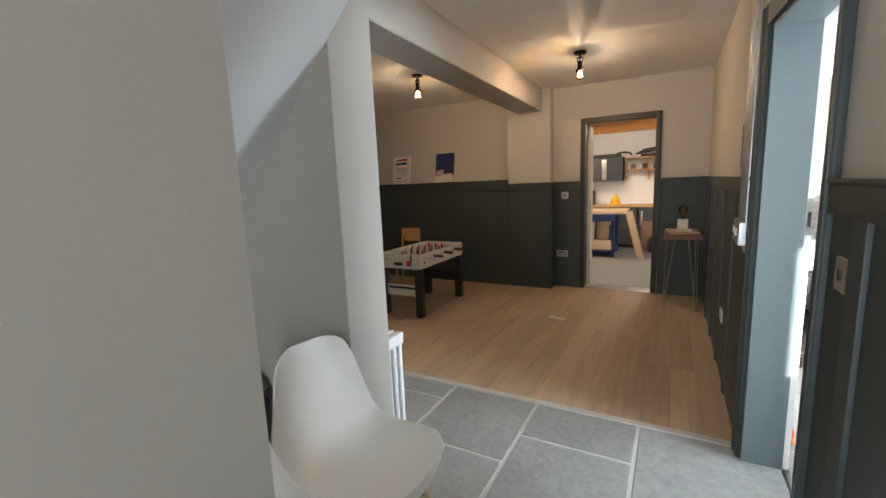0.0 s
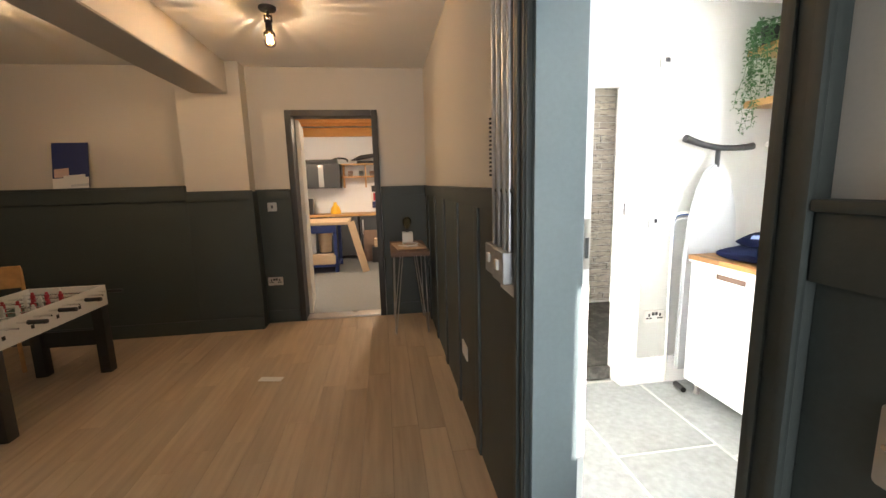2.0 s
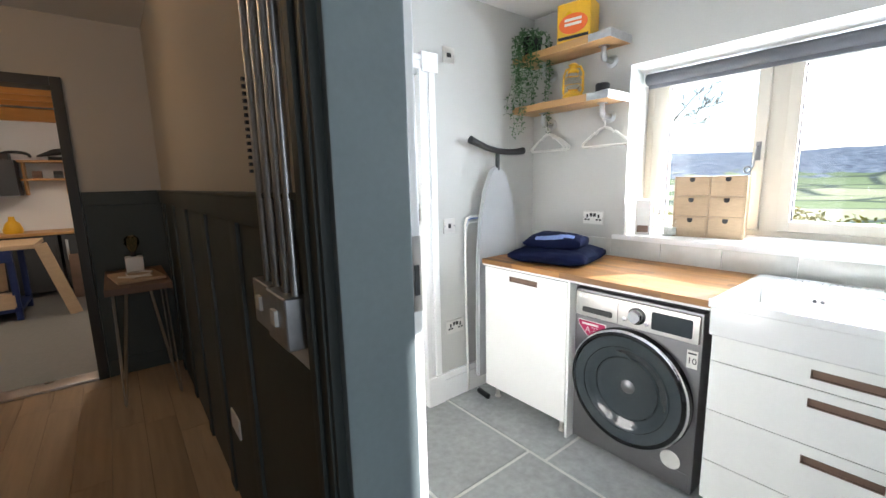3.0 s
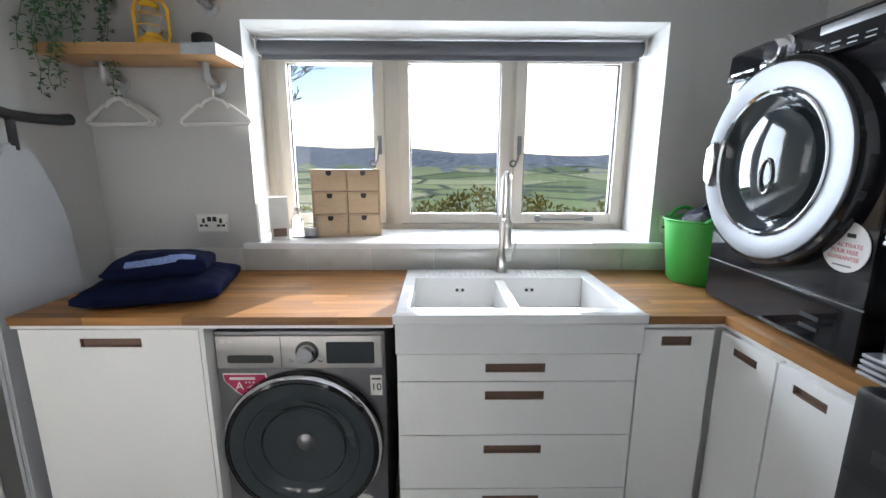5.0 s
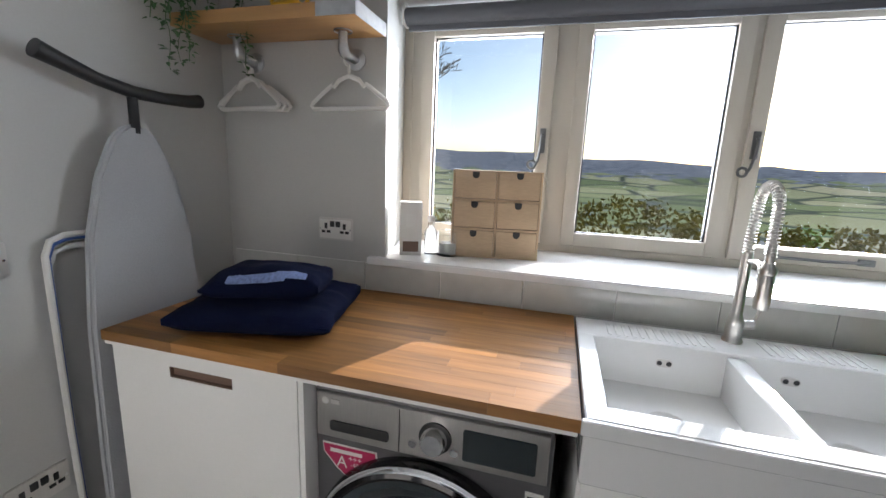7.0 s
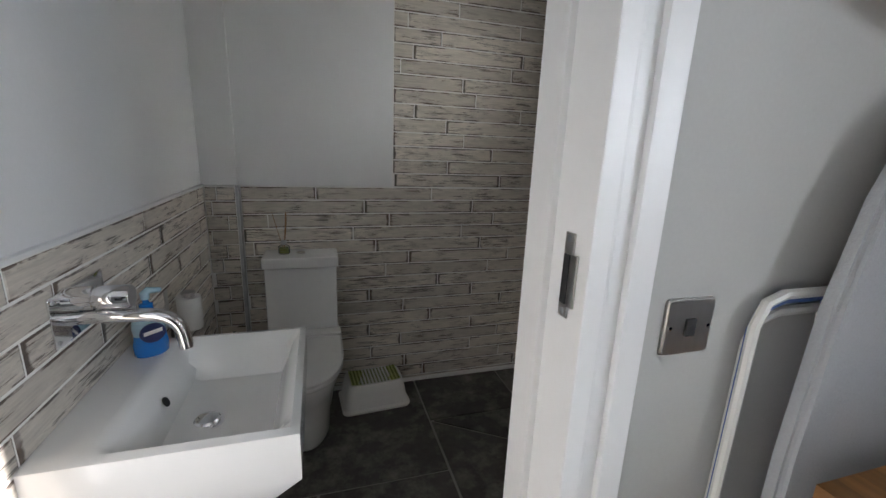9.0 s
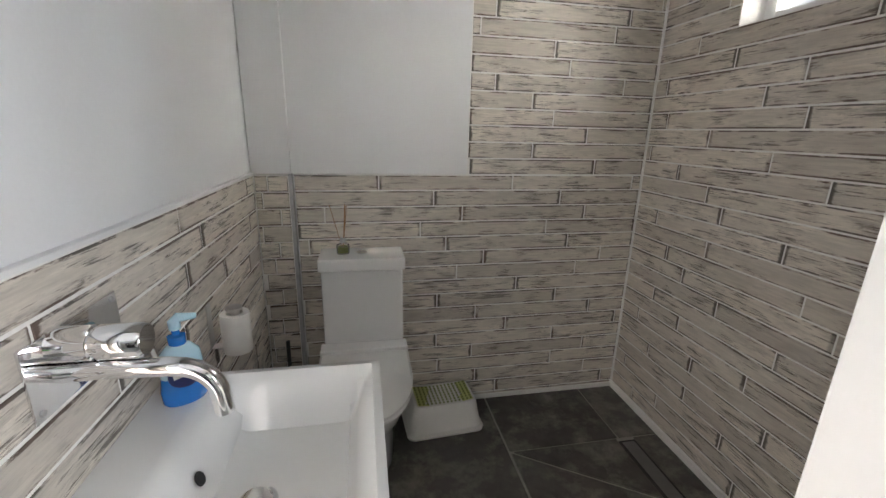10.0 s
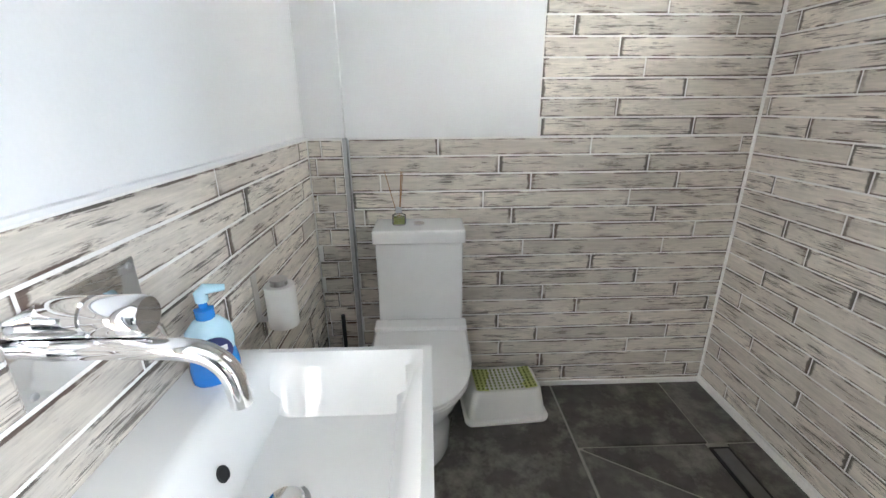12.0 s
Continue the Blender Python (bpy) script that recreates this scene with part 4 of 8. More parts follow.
for y0, y1 in bowls:
    bm = B()
    yc = (y0 + y1) / 2 + (-0.02 if y0 > 2 else 0.06)
    lathe(bm, [(0, 0.004), (0.03, 0.003), (0.042, 0.0)], pose(2.28, (y0 + y1) / 2, 0.801), 24)
    part("waste", bm, "steel", sk)
    for s in (-0.012, 0.012):
        bm = B()
        cyl(bm, (bx1 - 0.004, yc + s, 0.875), (bx1 + 0.01, yc + s, 0.875), 0.007, seg=12)
        part("overflow_hole", bm, "ink", sk)
    bm = B()
    prism(bm, round_rect(yc - 0.021, yc + 0.021, 0.864, 0.886, 0.01, 4), bx1 - 0.0035, bx1 + 0.005, "x")
    part("overflow_plate", bm, "steel", sk)

tap = thing("spring_tap", "brushed steel kitchen mixer tap with spring hose", "tap", at=(2.555, 1.995, ST))
bm = B()
lathe(bm, [(0.026, 0), (0.026, 0.006), (0.022, 0.012), (0.022, 0.05), (0.024, 0.058), (0.017, 0.075), (0.014, 0.085), (0.014, 0.26), (0.012, 0.262)], None, 24)
part("body", bm, "steel", tap)
arc = [(0, 0, 0.255), (0, 0, 0.30), (0, -0.003, 0.36)] + [(-0.055 + 0.055 * math.cos(radians(q)), -0.004, 0.385 + 0.06 * math.sin(radians(q))) for q in range(0, 181, 15)] + [(-0.112, -0.004, 0.35), (-0.115, -0.004, 0.27)]
bm = B()
tube(bm, arc, 0.007, 10)
part("hose", bm, "steel", tap)
bm = B()
coil = []
pts = [Vector(p) for p in arc]
for i in range(len(pts) - 1):
    steps = max(2, int((pts[i + 1] - pts[i]).length / 0.0011))
    for q in range(steps):
        coil.append(pts[i].lerp(pts[i + 1], q / steps))
ring_pts = []
for i, p in enumerate(coil[:-1]):
    d = (coil[i + 1] - p).normalized()
    s1 = d.cross(Vector((0, 1, 0))).normalized()
    s2 = s1.cross(d)
    a = i * 0.78
    ring_pts.append(p + 0.0125 * (math.cos(a) * s1 + math.sin(a) * s2))
tube(bm, ring_pts, 0.0022, 4)
part("spring", bm, "steel", tap)
bm = B()
lathe(bm, [(0, 0.12), (0.012, 0.12), (0.018, 0.10), (0.0185, 0.015), (0.016, 0.0), (0, 0.0)], pose(-0.115, -0.004, 0.135), 20)
lathe(bm, [(0.008, 0.0), (0.011, 0.01), (0.011, 0.05), (0.008, 0.06)], pose(-0.115, -0.004, 0.25), 16)
part("spray_head", bm, "steel", tap)
bm = B()
tube(bm, [(0, 0, 0.235), (-0.05, -0.002, 0.245), (-0.098, -0.004, 0.235)], 0.006, 8)
lathe(bm, [(0.019, -0.01), (0.022, 0), (0.019, 0.01)], pose(-0.115, -0.004, 0.235), 20)
part("holder_arm", bm, "steel", tap)
bm = B()
cyl(bm, (0, 0, 0.05), (0.0, -0.045, 0.055), 0.013, seg=16)
tube(bm, [(0, -0.045, 0.055), (0.01, -0.06, 0.10), (0.012, -0.065, 0.13)], 0.005, 8)
part("lever", bm, "steel", tap)

# ---- washing machine ----
wm = thing("washing_machine", "graphite front-loading washing machine under the oak worktop", "washing machine", at=(2.10, 2.765, 0))
bm = B()
box(bm, 0.0, 0.54, -0.298, 0.298, 0.012, 0.835, 0.008, 3)
part("body", bm, "graphite", wm)
bm = B()
box(bm, 0.03, 0.54, -0.296, 0.296, 0.836, 0.86, 0.003)
part("top", bm, "black_plastic", wm)
bm = B()
box(bm, -0.012, 0.01, -0.288, 0.288, 0.70, 0.822, 0.006, 3)
part("control_panel", bm, "steel", wm, "bright steel control fascia")
bm = B()
box(bm, -0.0145, -0.011, 0.062, 0.063, 0.705, 0.818)
part("panel_joint", bm, "ink", wm)
bm = B()
prism(bm, round_rect(0.09, 0.25, 0.722, 0.75, 0.008), -0.014, -0.008, "x")
part("drawer_grip", bm, "ink", wm, "dark recessed detergent drawer grip")
bm = B()
prism(bm, round_rect(-0.262, -0.095, 0.72, 0.80, 0.006), -0.0145, -0.008, "x")
part("display", bm, "dark_glass", wm, "black glass display")
bm = B()
lathe(bm, [(0.034, 0), (0.032, 0.012), (0.029, 0.03), (0.026, 0.034), (0, 0.034)], pose(-0.012, -0.028, 0.762, 0, -90, 0), 32)
kn = part("dial", bm, "chrome", wm, "bright metal programme dial")
bm = B()
lathe(bm, [(0.040, 0), (0.040, 0.004), (0.033, 0.005)], pose(-0.012, -0.028, 0.762, 0, -90, 0), 32)
part("dial_ring", bm, "black_plastic", wm)
for y in (0.028, -0.075):
    bm = B()
    lathe(bm, [(0.011, 0), (0.010, 0.005), (0, 0.006)], pose(-0.012, y, 0.735, 0, -90, 0), 16)
    part("button", bm, "chrome", wm)
dm = pose(-0.002, 0.0, 0.405, 0, -90, 0)
bm = B()
lathe(bm, [(0.285, 0), (0.287, 0.02), (0.275, 0.044), (0.262, 0.05), (0.255, 0.048)], dm, 64)
dring = part("door", bm, "black_gloss", wm, "round black glass porthole door")
bm = B()
lathe(bm, [(0.281, 0.030), (0.283, 0.036), (0.279, 0.043), (0.274, 0.047)], dm, 64)
part("trim_ring", bm, "chrome", dring)
bm = B()
lathe(bm, [(0.257, 0.047), (0.20, 0.046), (0.185, 0.034), (0.12, 0.014), (0.05, 0.006), (0, 0.004)], dm, 64)
part("porthole", bm, "porthole_glass", dring)
for r0 in (0.150, 0.205):
    bm = B()
    lathe(bm, [(r0 - 0.004, 0.0385 if r0 > 0.18 else 0.026), (r0, 0.050 if r0 > 0.18 else 0.030), (r0 + 0.004, 0.0385 if r0 > 0.18 else 0.026)], dm, 64)
    part("glass_ridge", bm, "dark_glass", dring)
bm = B()
lathe(bm, [(0, 0.018), (0.02, 0.016), (0.034, 0.006)], dm, 32)
part("boss", bm, "graphite", dring)
bm = B()
prism(bm, [(0.275, 0.672), (0.130, 0.672), (0.128, 0.655), (0.165, 0.61), (0.19, 0.592), (0.212, 0.592), (0.235, 0.61), (0.272, 0.65)], -0.003, 0.001, "x")
stk = part("energy_sticker", bm, "magenta", wm, "crimson shield sticker with white lettering")
bm = B()
prism(bm, [(0.279, 0.676), (0.126, 0.676), (0.124, 0.654), (0.163, 0.606), (0.189, 0.588), (0.213, 0.588), (0.238, 0.606), (0.276, 0.649)], -0.0018, 0.001, "x")
part("sticker_border", bm, "paper", stk)


def text(body, size, m, material, parent, name="lettering", align="CENTER"):
    c = bpy.data.curves.new(name, "FONT")
    c.body, c.size, c.align_x, c.align_y = body, size, align, "CENTER"
    c.extrude = 0.0003
    tmp = bpy.data.objects.new(name, c)
    scene.collection.objects.link(tmp)
    bpy.context.view_layer.update()
    me = bpy.data.meshes.new_from_object(tmp.evaluated_get(bpy.context.evaluated_depsgraph_get()))
    bpy.data.objects.remove(tmp)
    me.materials.clear()
    me.materials.append(M[material])
    ob = new(name, me)
    ob.parent = parent
    ob.matrix_basis = m
    return ob


FACE_X = pose(0, 0, 0, 90, 0, -90)   # a text that is read looking along +x


def face_x(x, y, z):
    return Matrix.Translation((x, y, z)) @ FACE_X


text("A", 0.045, face_x(-0.004, 0.222, 0.628), "paper", stk)
text("+++", 0.022, face_x(-0.004, 0.185, 0.642), "paper", stk)
text("-40%", 0.018, face_x(-0.004, 0.180, 0.625), "paper", stk)
bm = B()
box(bm, -0.0042, -0.003, 0.165, 0.255, 0.653, 0.663)
part("word_bar", bm, "paper", stk)
bm = B()
box(bm, -0.003, 0.001, -0.285, -0.243, 0.59, 0.668, 0.0005)
st2 = part("warranty_sticker", bm, "paper", wm, "white square sticker with black numeral")
text("10", 0.038, face_x(-0.0035, -0.264, 0.622), "ink", st2)
bm = B()
box(bm, -0.0042, -0.003, -0.28, -0.248, 0.652, 0.658)
part("word_bar", bm, "ink", st2)
bm = B()
lathe(bm, [(0, 0), (0.010, 0.0)], face_x(-0.0135, 0.262, 0.802), 20)
part("badge", bm, "paper", wm)
bm = B()
box(bm, -0.0135, -0.012, 0.222, 0.246, 0.796, 0.808)
part("badge_bar", bm, "paper", wm)
bm = B()
lathe(bm, [(0, 0.003), (0.042, 0.003), (0.043, 0)], pose(0.0, -0.205, 0.135, 0, -90, 0), 32)
part("round_sticker", bm, "paper", wm)
bm = B()
box(bm, -0.003, 0.002, -0.285, -0.12, 0.02, 0.10, 0.002)
part("filter_flap", bm, "graphite", wm)

# ---- tumble dryer on the worktop ----
dr = thing("tumble_dryer", "glossy black tumble dryer with a silver porthole on the worktop", "tumble dryer", at=(1.945, 1.272, WT1), turn=-2.0)
bm = B()
box(bm, -0.30, 0.30, -0.60, 0.0, 0.012, 0.865, 0.012, 3)
part("body", bm, "black_gloss", dr)
for x in (-0.25, 0.25):
    for y in (-0.55, -0.05):
        bm = B()
        cyl(bm, (x, y, 0), (x, y, 0.014), 0.022, seg=14)
        part("foot", bm, "black_plastic", dr)
bm = B()
prism(bm, [(0.0, 0.765), (0.018, 0.77), (0.012, 0.85), (0.0, 0.862)], -0.295, 0.295, "x")
part("control_panel", bm, "black_gloss", dr)
bm = B()
lathe(bm, [(0.045, 0), (0.043, 0.008), (0.034, 0.010), (0.032, 0.03), (0.028, 0.034), (0, 0.034)], pose(0.065, 0.015, 0.815, -90, 0, 0), 32)
part("dial", bm, "chrome", dr, "bright metal programme dial")
for x, z in ((0.125, 0.79), (0.0, 0.785)):
    bm = B()
    lathe(bm, [(0.014, 0), (0.013, 0.006), (0, 0.007)], pose(x, 0.016, z, -90, 0, 0), 18)
    part("button", bm, "chrome", dr)
bm = B()
box(bm, -0.27, -0.06, 0.013, 0.018, 0.82, 0.842, 0.002)
part("display", bm, "graphite", dr)
bm = B()
box(bm, 0.17, 0.275, 0.014, 0.019, 0.785, 0.793, 0.002)
part("drawer_lip", bm, "chrome", dr)
for i in range(6):
    for j in range(2):
        bm = B()
        box(bm, -0.26 + i * 0.045, -0.235 + i * 0.045, 0.0165, 0.0185, 0.79 - j * 0.012, 0.793 - j * 0.012)
        part("legend_bar", bm, "graphite", dr)
dm = pose(0.035, -0.002, 0.495, -90, 0, 0)
bm = B()
lathe(bm, [(0.305, 0.0), (0.305, 0.022), (0.295, 0.035), (0.283, 0.038)], dm, 72)
dd = part("door", bm, "black_gloss", dr)
bm = B()
lathe(bm, [(0.284, 0.036), (0.283, 0.043), (0.279, 0.046), (0.217, 0.044), (0.213, 0.042), (0.209, 0.036)], dm, 72)
part("silver_ring", bm, "steel_ring", dd, "broad brushed silver door ring") if "steel_ring" in M else part("silver_ring", bm, "steel", dd, "broad brushed silver door ring")
bm = B()
lathe(bm, [(0.210, 0.043), (0.20, 0.040), (0.185, 0.016), (0.165, 0.008), (0.155, 0.024), (0.12, 0.034), (0.07, 0.040), (0.03, 0.042), (0, 0.0425)], dm, 72)
part("porthole", bm, "dark_glass", dd, "deep smoked glass porthole")
bm = B()
lathe(bm, [(0.214, 0.044), (0.211, 0.049), (0.206, 0.043)], dm, 72)
part("inner_trim", bm, "chrome", dd)
bm = B()
prism(bm, [(0.268, 0.42), (0.30, 0.44), (0.307, 0.495), (0.30, 0.55), (0.268, 0.57), (0.255, 0.495)], 0.040, 0.056, "y")
part("door_handle", bm, "chrome", dd)
bm = B()
tube(bm, [(0.02 + 0.022 * math.cos(radians(q)), 0.043, 0.46 + 0.05 * math.sin(radians(q))) for q in range(0, 360, 15)], 0.004, 6, closed=True)
part("hinge_loop", bm, "chrome", dd)
bm = B()
box(bm, -0.298, 0.298, 0.0, 0.003, 0.152, 0.156)
part("seam", bm, "graphite", dr)
for z in (0.085, 0.055):
    bm = B()
    box(bm, -0.19, -0.13, -0.002, 0.003, z, z + 0.012, 0.001)
    part("vent", bm, "ink", dr)
bm = B()
lathe(bm, [(0, 0.002), (0.062, 0.002), (0.063, 0)], pose(-0.225, 0.002, 0.295, -90, 0, 0), 36)
sti = part("round_sticker", bm, "paper", dr, "round white guarantee sticker with red lettering")
FY = pose(0, 0, 0, 90, 0, 180)
for i, line in enumerate(("TO ACTIVATE", "YOUR FREE", "GUARANTEE")):
    text(line, 0.0145, Matrix.Translation((-0.225, 0.0046, 0.300 - i * 0.016)) @ FY, "red_print", sti)
bm = B()
lathe(bm, [(0, 0.001), (0.008, 0.0)], pose(-0.210, 0.0046, 0.325, -90, 0, 0), 16)
part("badge", bm, "red_print", sti)
bm = B()
box(bm, -0.248, -0.226, 0.004, 0.005, 0.320, 0.330)
part("badge_bar", bm, "ink", sti)
bm = B()
box(bm, -0.25, -0.20, 0.004, 0.005, 0.247, 0.251)
part("word_bar", bm, "graphite", sti)

# ---- black storage tower with clear tubs ----
tw = thing("storage_tower", "black plastic tower with clear tubs and slotted drawers", "storage tower", at=(1.30, 1.10, 0))
bm = B()
box(bm, -0.26, 0.265, -0.45, 0.26, 0.0, 0.93, 0.03, 4)
part("body", bm, "black_plastic", tw)
for z in (0.66, 0.78, 0.44, 0.22):
    bm = B()
    box(bm, -0.2, 0.2, 0.255, 0.263, z, z + 0.035, 0.004)
    part("slot", bm, "ink", tw)
for z in (0.70, 0.48, 0.26):
    bm = B()
    box(bm, -0.25, 0.25, 0.258, 0.2635, z + 0.03, z + 0.036)
    part("drawer_joint", bm, "ink", tw)
for z0 in (0.945, 1.23):
    bm = B()
    box(bm, -0.25, 0.25, -0.42, 0.24, z0, z0 + 0.22, 0.03, 4)
    part("tub", bm, "glass", tw, "clear plastic tub")
    for q in range(4):
        bm = B()
        box(bm, -0.262, 0.262, -0.43, 0.268 - 0.002 * q, z0 + 0.012 + q * 0.013, z0 + 0.021 + q * 0.013, 0.004)
        part("ribbed_band", bm, "galv", tw)
bm = B()
box(bm, -0.26, 0.24, -0.45, -0.40, 0.93, 1.75, 0.01)
part("back_panel", bm, "black_plastic", tw)

# ---- towels, bucket, sill things ----
def towel(name, x0, x1, y0, y1, z, h, label, seed, turn, lean=0.0):
    """A folded towel: a soft rolled fold at the front, open uneven layers behind, sagging towards its edges."""
    bm = B()
    layers, nu, nv = 1, 30, 34
    for i in range(layers):
        a0, a1 = x0 + 0.010 * ((i * 7 + seed) % 3), x1 - 0.014 * ((i * 5 + seed) % 3)
        b0, b1 = y0 + 0.012 * ((i * 3 + seed) % 2), y1 - 0.012 * ((i + seed) % 3)
        lo, t = z + h * i / layers, h / layers
        grid = []
        for side in (0, 1):
            sheet = []
            for p in range(nu + 1):
                line = []
                for q in range(nv + 1):
                    u, v = -1 + 2 * p / nu, -1 + 2 * q / nv
                    rim = max(0.0, 1 - abs(u) ** 5) ** 0.5 * max(0.0, 1 - abs(v) ** 6) ** 0.5
                    x, y = (a0 + a1) / 2 + (a1 - a0) / 2 * u, (b0 + b1) / 2 + (b1 - b0) / 2 * v
                    wave = noise.noise_vector((x * 7 + seed, y * 7, i * 3.1))
                    ripple = noise.noise((x * 26, y * 14 + seed, i * 2.0))
                    sag = 1 - 0.45 * max(0.0, max(abs(u), abs(v)) - 0.45) * (i + side) / layers
                    top = (t * (0.5 + (side - 0.5) * (0.30 + 0.70 * rim)) + t * i) * sag + (wave.z * 0.022 + ripple * 0.006) * (i + side) / layers
                    line.append(bm.verts.new((x + wave.x * 0.016, y + wave.y * 0.016 + lean * (i + 0.5 * side), max(z + 0.0005, z + top))))
                sheet.append(line)
            grid.append(sheet)
        for side, sheet in enumerate(grid):
            for p in range(nu):
                for q in range(nv):
                    f = (sheet[p][q], sheet[p + 1][q], sheet[p + 1][q + 1], sheet[p][q + 1])
                    bm.faces.new(f if side else f[::-1])
        def edge_of(sheet):
            return [sheet[p][0] for p in range(nu)] + [sheet[nu][q] for q in range(nv)] + [sheet[p][nv] for p in range(nu, 0, -1)] + [sheet[0][q] for q in range(nv, 0, -1)]

        one, two = edge_of(grid[0]), edge_of(grid[1])
        for k in range(len(one)):
            bm.faces.new((one[k], one[(k + 1) % len(one)], two[(k + 1) % len(two)], two[k]))
    c = Vector(((x0 + x1) / 2, (y0 + y1) / 2, z))
    bmesh.ops.rotate(bm, verts=bm.verts, cent=c, matrix=Matrix.Rotation(radians(turn), 3, "Z"))
    return single(name, bm, "navy", label, "towel", "folded towels")


towel("folded_towel", 2.09, 2.48, 3.09, 3.56, WT1, 0.095, "folded navy towel lying on the oak worktop", 1, 14)
tp = towel("folded_towel", 2.15, 2.42, 3.165, 3.515, WT1 + 0.080, 0.085, "folded navy towel with a pale woven stripe on top", 2, 20)
M["stripe"] = mat("pale_blue_stripe", (0.20, 0.27, 0.50), 0.9, var=0.4, grain=120, bump=0.6)
bm = B()
spots = [v.co.copy() for v in tp.data.vertices]
n1 = 40
row = []
for i in range(n1 + 1):
    y = 3.20 + 0.22 * i / n1
    line = []
    for x in (2.172, 2.178, 2.184, 2.190, 2.196):
        p = Matrix.Rotation(radians(20), 3, "Z") @ Vector((x - 2.285, y - 3.340, 0))
        near = [c.z for c in spots if abs(c.x - p.x - 2.285) < 0.011 and abs(c.y - p.y - 3.340) < 0.011]
        line.append(bm.verts.new((p.x + 2.285, p.y + 3.340, max(near, default=WT1 + 0.14) + 0.002)))
    row.append(line)
for a, b in zip(row, row[1:]):
    for k in range(4):
        bm.faces.new((a[k], b[k], b[k + 1], a[k + 1]))
st = part("stripe", bm, "stripe", tp)

bk = thing("laundry_tub", "bright green flexible tub full of dark laundry", "bucket", at=(2.47, 1.15, WT1))
bm = B()
lathe(bm, [(0, 0.0), (0.112, 0.0), (0.122, 0.012), (0.150, 0.26), (0.158, 0.268), (0.154, 0.272), (0.146, 0.262), (0.117, 0.016), (0, 0.01)], None, 48)
part("tub", bm, "green", bk)
for s in (0, 180):
    bm = B()
    tube(bm, [(0.152 * math.cos(radians(a + s)), 0.152 * math.sin(radians(a + s)), 0.265 + 0.04 * math.sin(radians((a + 30) * 3))) for a in range(-30, 31, 6)], 0.009, 8)
    part("handle", bm, "green", bk)
M["laundry"] = mat("dark_laundry", (0.018, 0.016, 0.035), 0.95, var=0.4, grain=60, stain=14, bump=0.7)
ln = thing("laundry_heap", "heap of dark crumpled clothes in the green tub", "laundry", at=(2.47, 1.15, WT1 + 0.15))
bm = B()
bmesh.ops.create_icosphere(bm, subdivisions=4, radius=0.14)
for v in bm.verts:
    d = noise.noise_vector(v.co * 16) * 0.022 + noise.noise_vector(v.co * 34) * 0.010
    v.co = Vector((v.co.x * 0.86, v.co.y * 0.86, max(-0.03, v.co.z * 1.25))) + d
part("dark_clothes", bm, "laundry", ln)
M["laundry_grey"] = mat("grey_laundry", (0.16, 0.16, 0.18), 0.95, var=0.3, grain=60, bump=0.6)
for i, (x, y, z, mm) in enumerate(((-0.06, 0.05, 0.11, "laundry_grey"), (0.05, -0.06, 0.13, "red_print"))):
    bm = B()
    bmesh.ops.create_icosphere(bm, subdivisions=3, radius=0.055)
    for v in bm.verts:
        v.co = Vector((v.co.x, v.co.y * 1.3, v.co.z * 0.6)) + noise.noise_vector(v.co * 30 + Vector((i, 0, 0))) * 0.016 + Vector((x, y, z))
    part("garment", bm, mm, ln)

ch = thing("drawer_chest", "small birch plywood chest of six drawers on the window sill", "drawer chest", at=(2.905, 2.752, 1.046), turn=11)
W2, H2 = 0.168, 0.335
bm = B()
box(bm, 0.08, 0.086, -W2, W2, 0, H2)
part("back_panel", bm, "birch", ch)
for z in (0.0, H2 / 3 - 0.004, 2 * H2 / 3 - 0.004, H2 - 0.008):
    bm = B()
    box(bm, -0.085, 0.08, -W2, W2, z, z + 0.008, 0.001)
    part("shelf_board", bm, "birch", ch)
for y in (-W2, -0.003, W2 - 0.007):
    bm = B()
    box(bm, -0.084, 0.08, y, y + 0.007, 0.008, H2 - 0.008, 0.001)
    part("upright", bm, "birch", ch)
for i in range(3):
    for s in (-1, 1):
        bm = B()
        y0, y1 = (0.006, W2 - 0.009) if s > 0 else (-W2 + 0.009, -0.006)
        z0, z1 = i * H2 / 3 + 0.007, (i + 1) * H2 / 3 - 0.006
        box(bm, -0.087, -0.078, y0, y1, z0, z1, 0.001)
        dw = part("drawer", bm, "birch", ch)
        bm = B()
        yc = (y0 + y1) / 2
        prism(bm, [(yc - 0.013, z1), (yc - 0.013, z1 - 0.012)] + [(yc - 0.013 * math.cos(radians(a)), z1 - 0.012 - 0.012 * math.sin(radians(a))) for a in range(20, 180, 20)] + [(yc + 0.013, z1 - 0.012), (yc + 0.013, z1)], -0.0885, -0.08, "x")
        part("finger_notch", bm, "ink", dw)

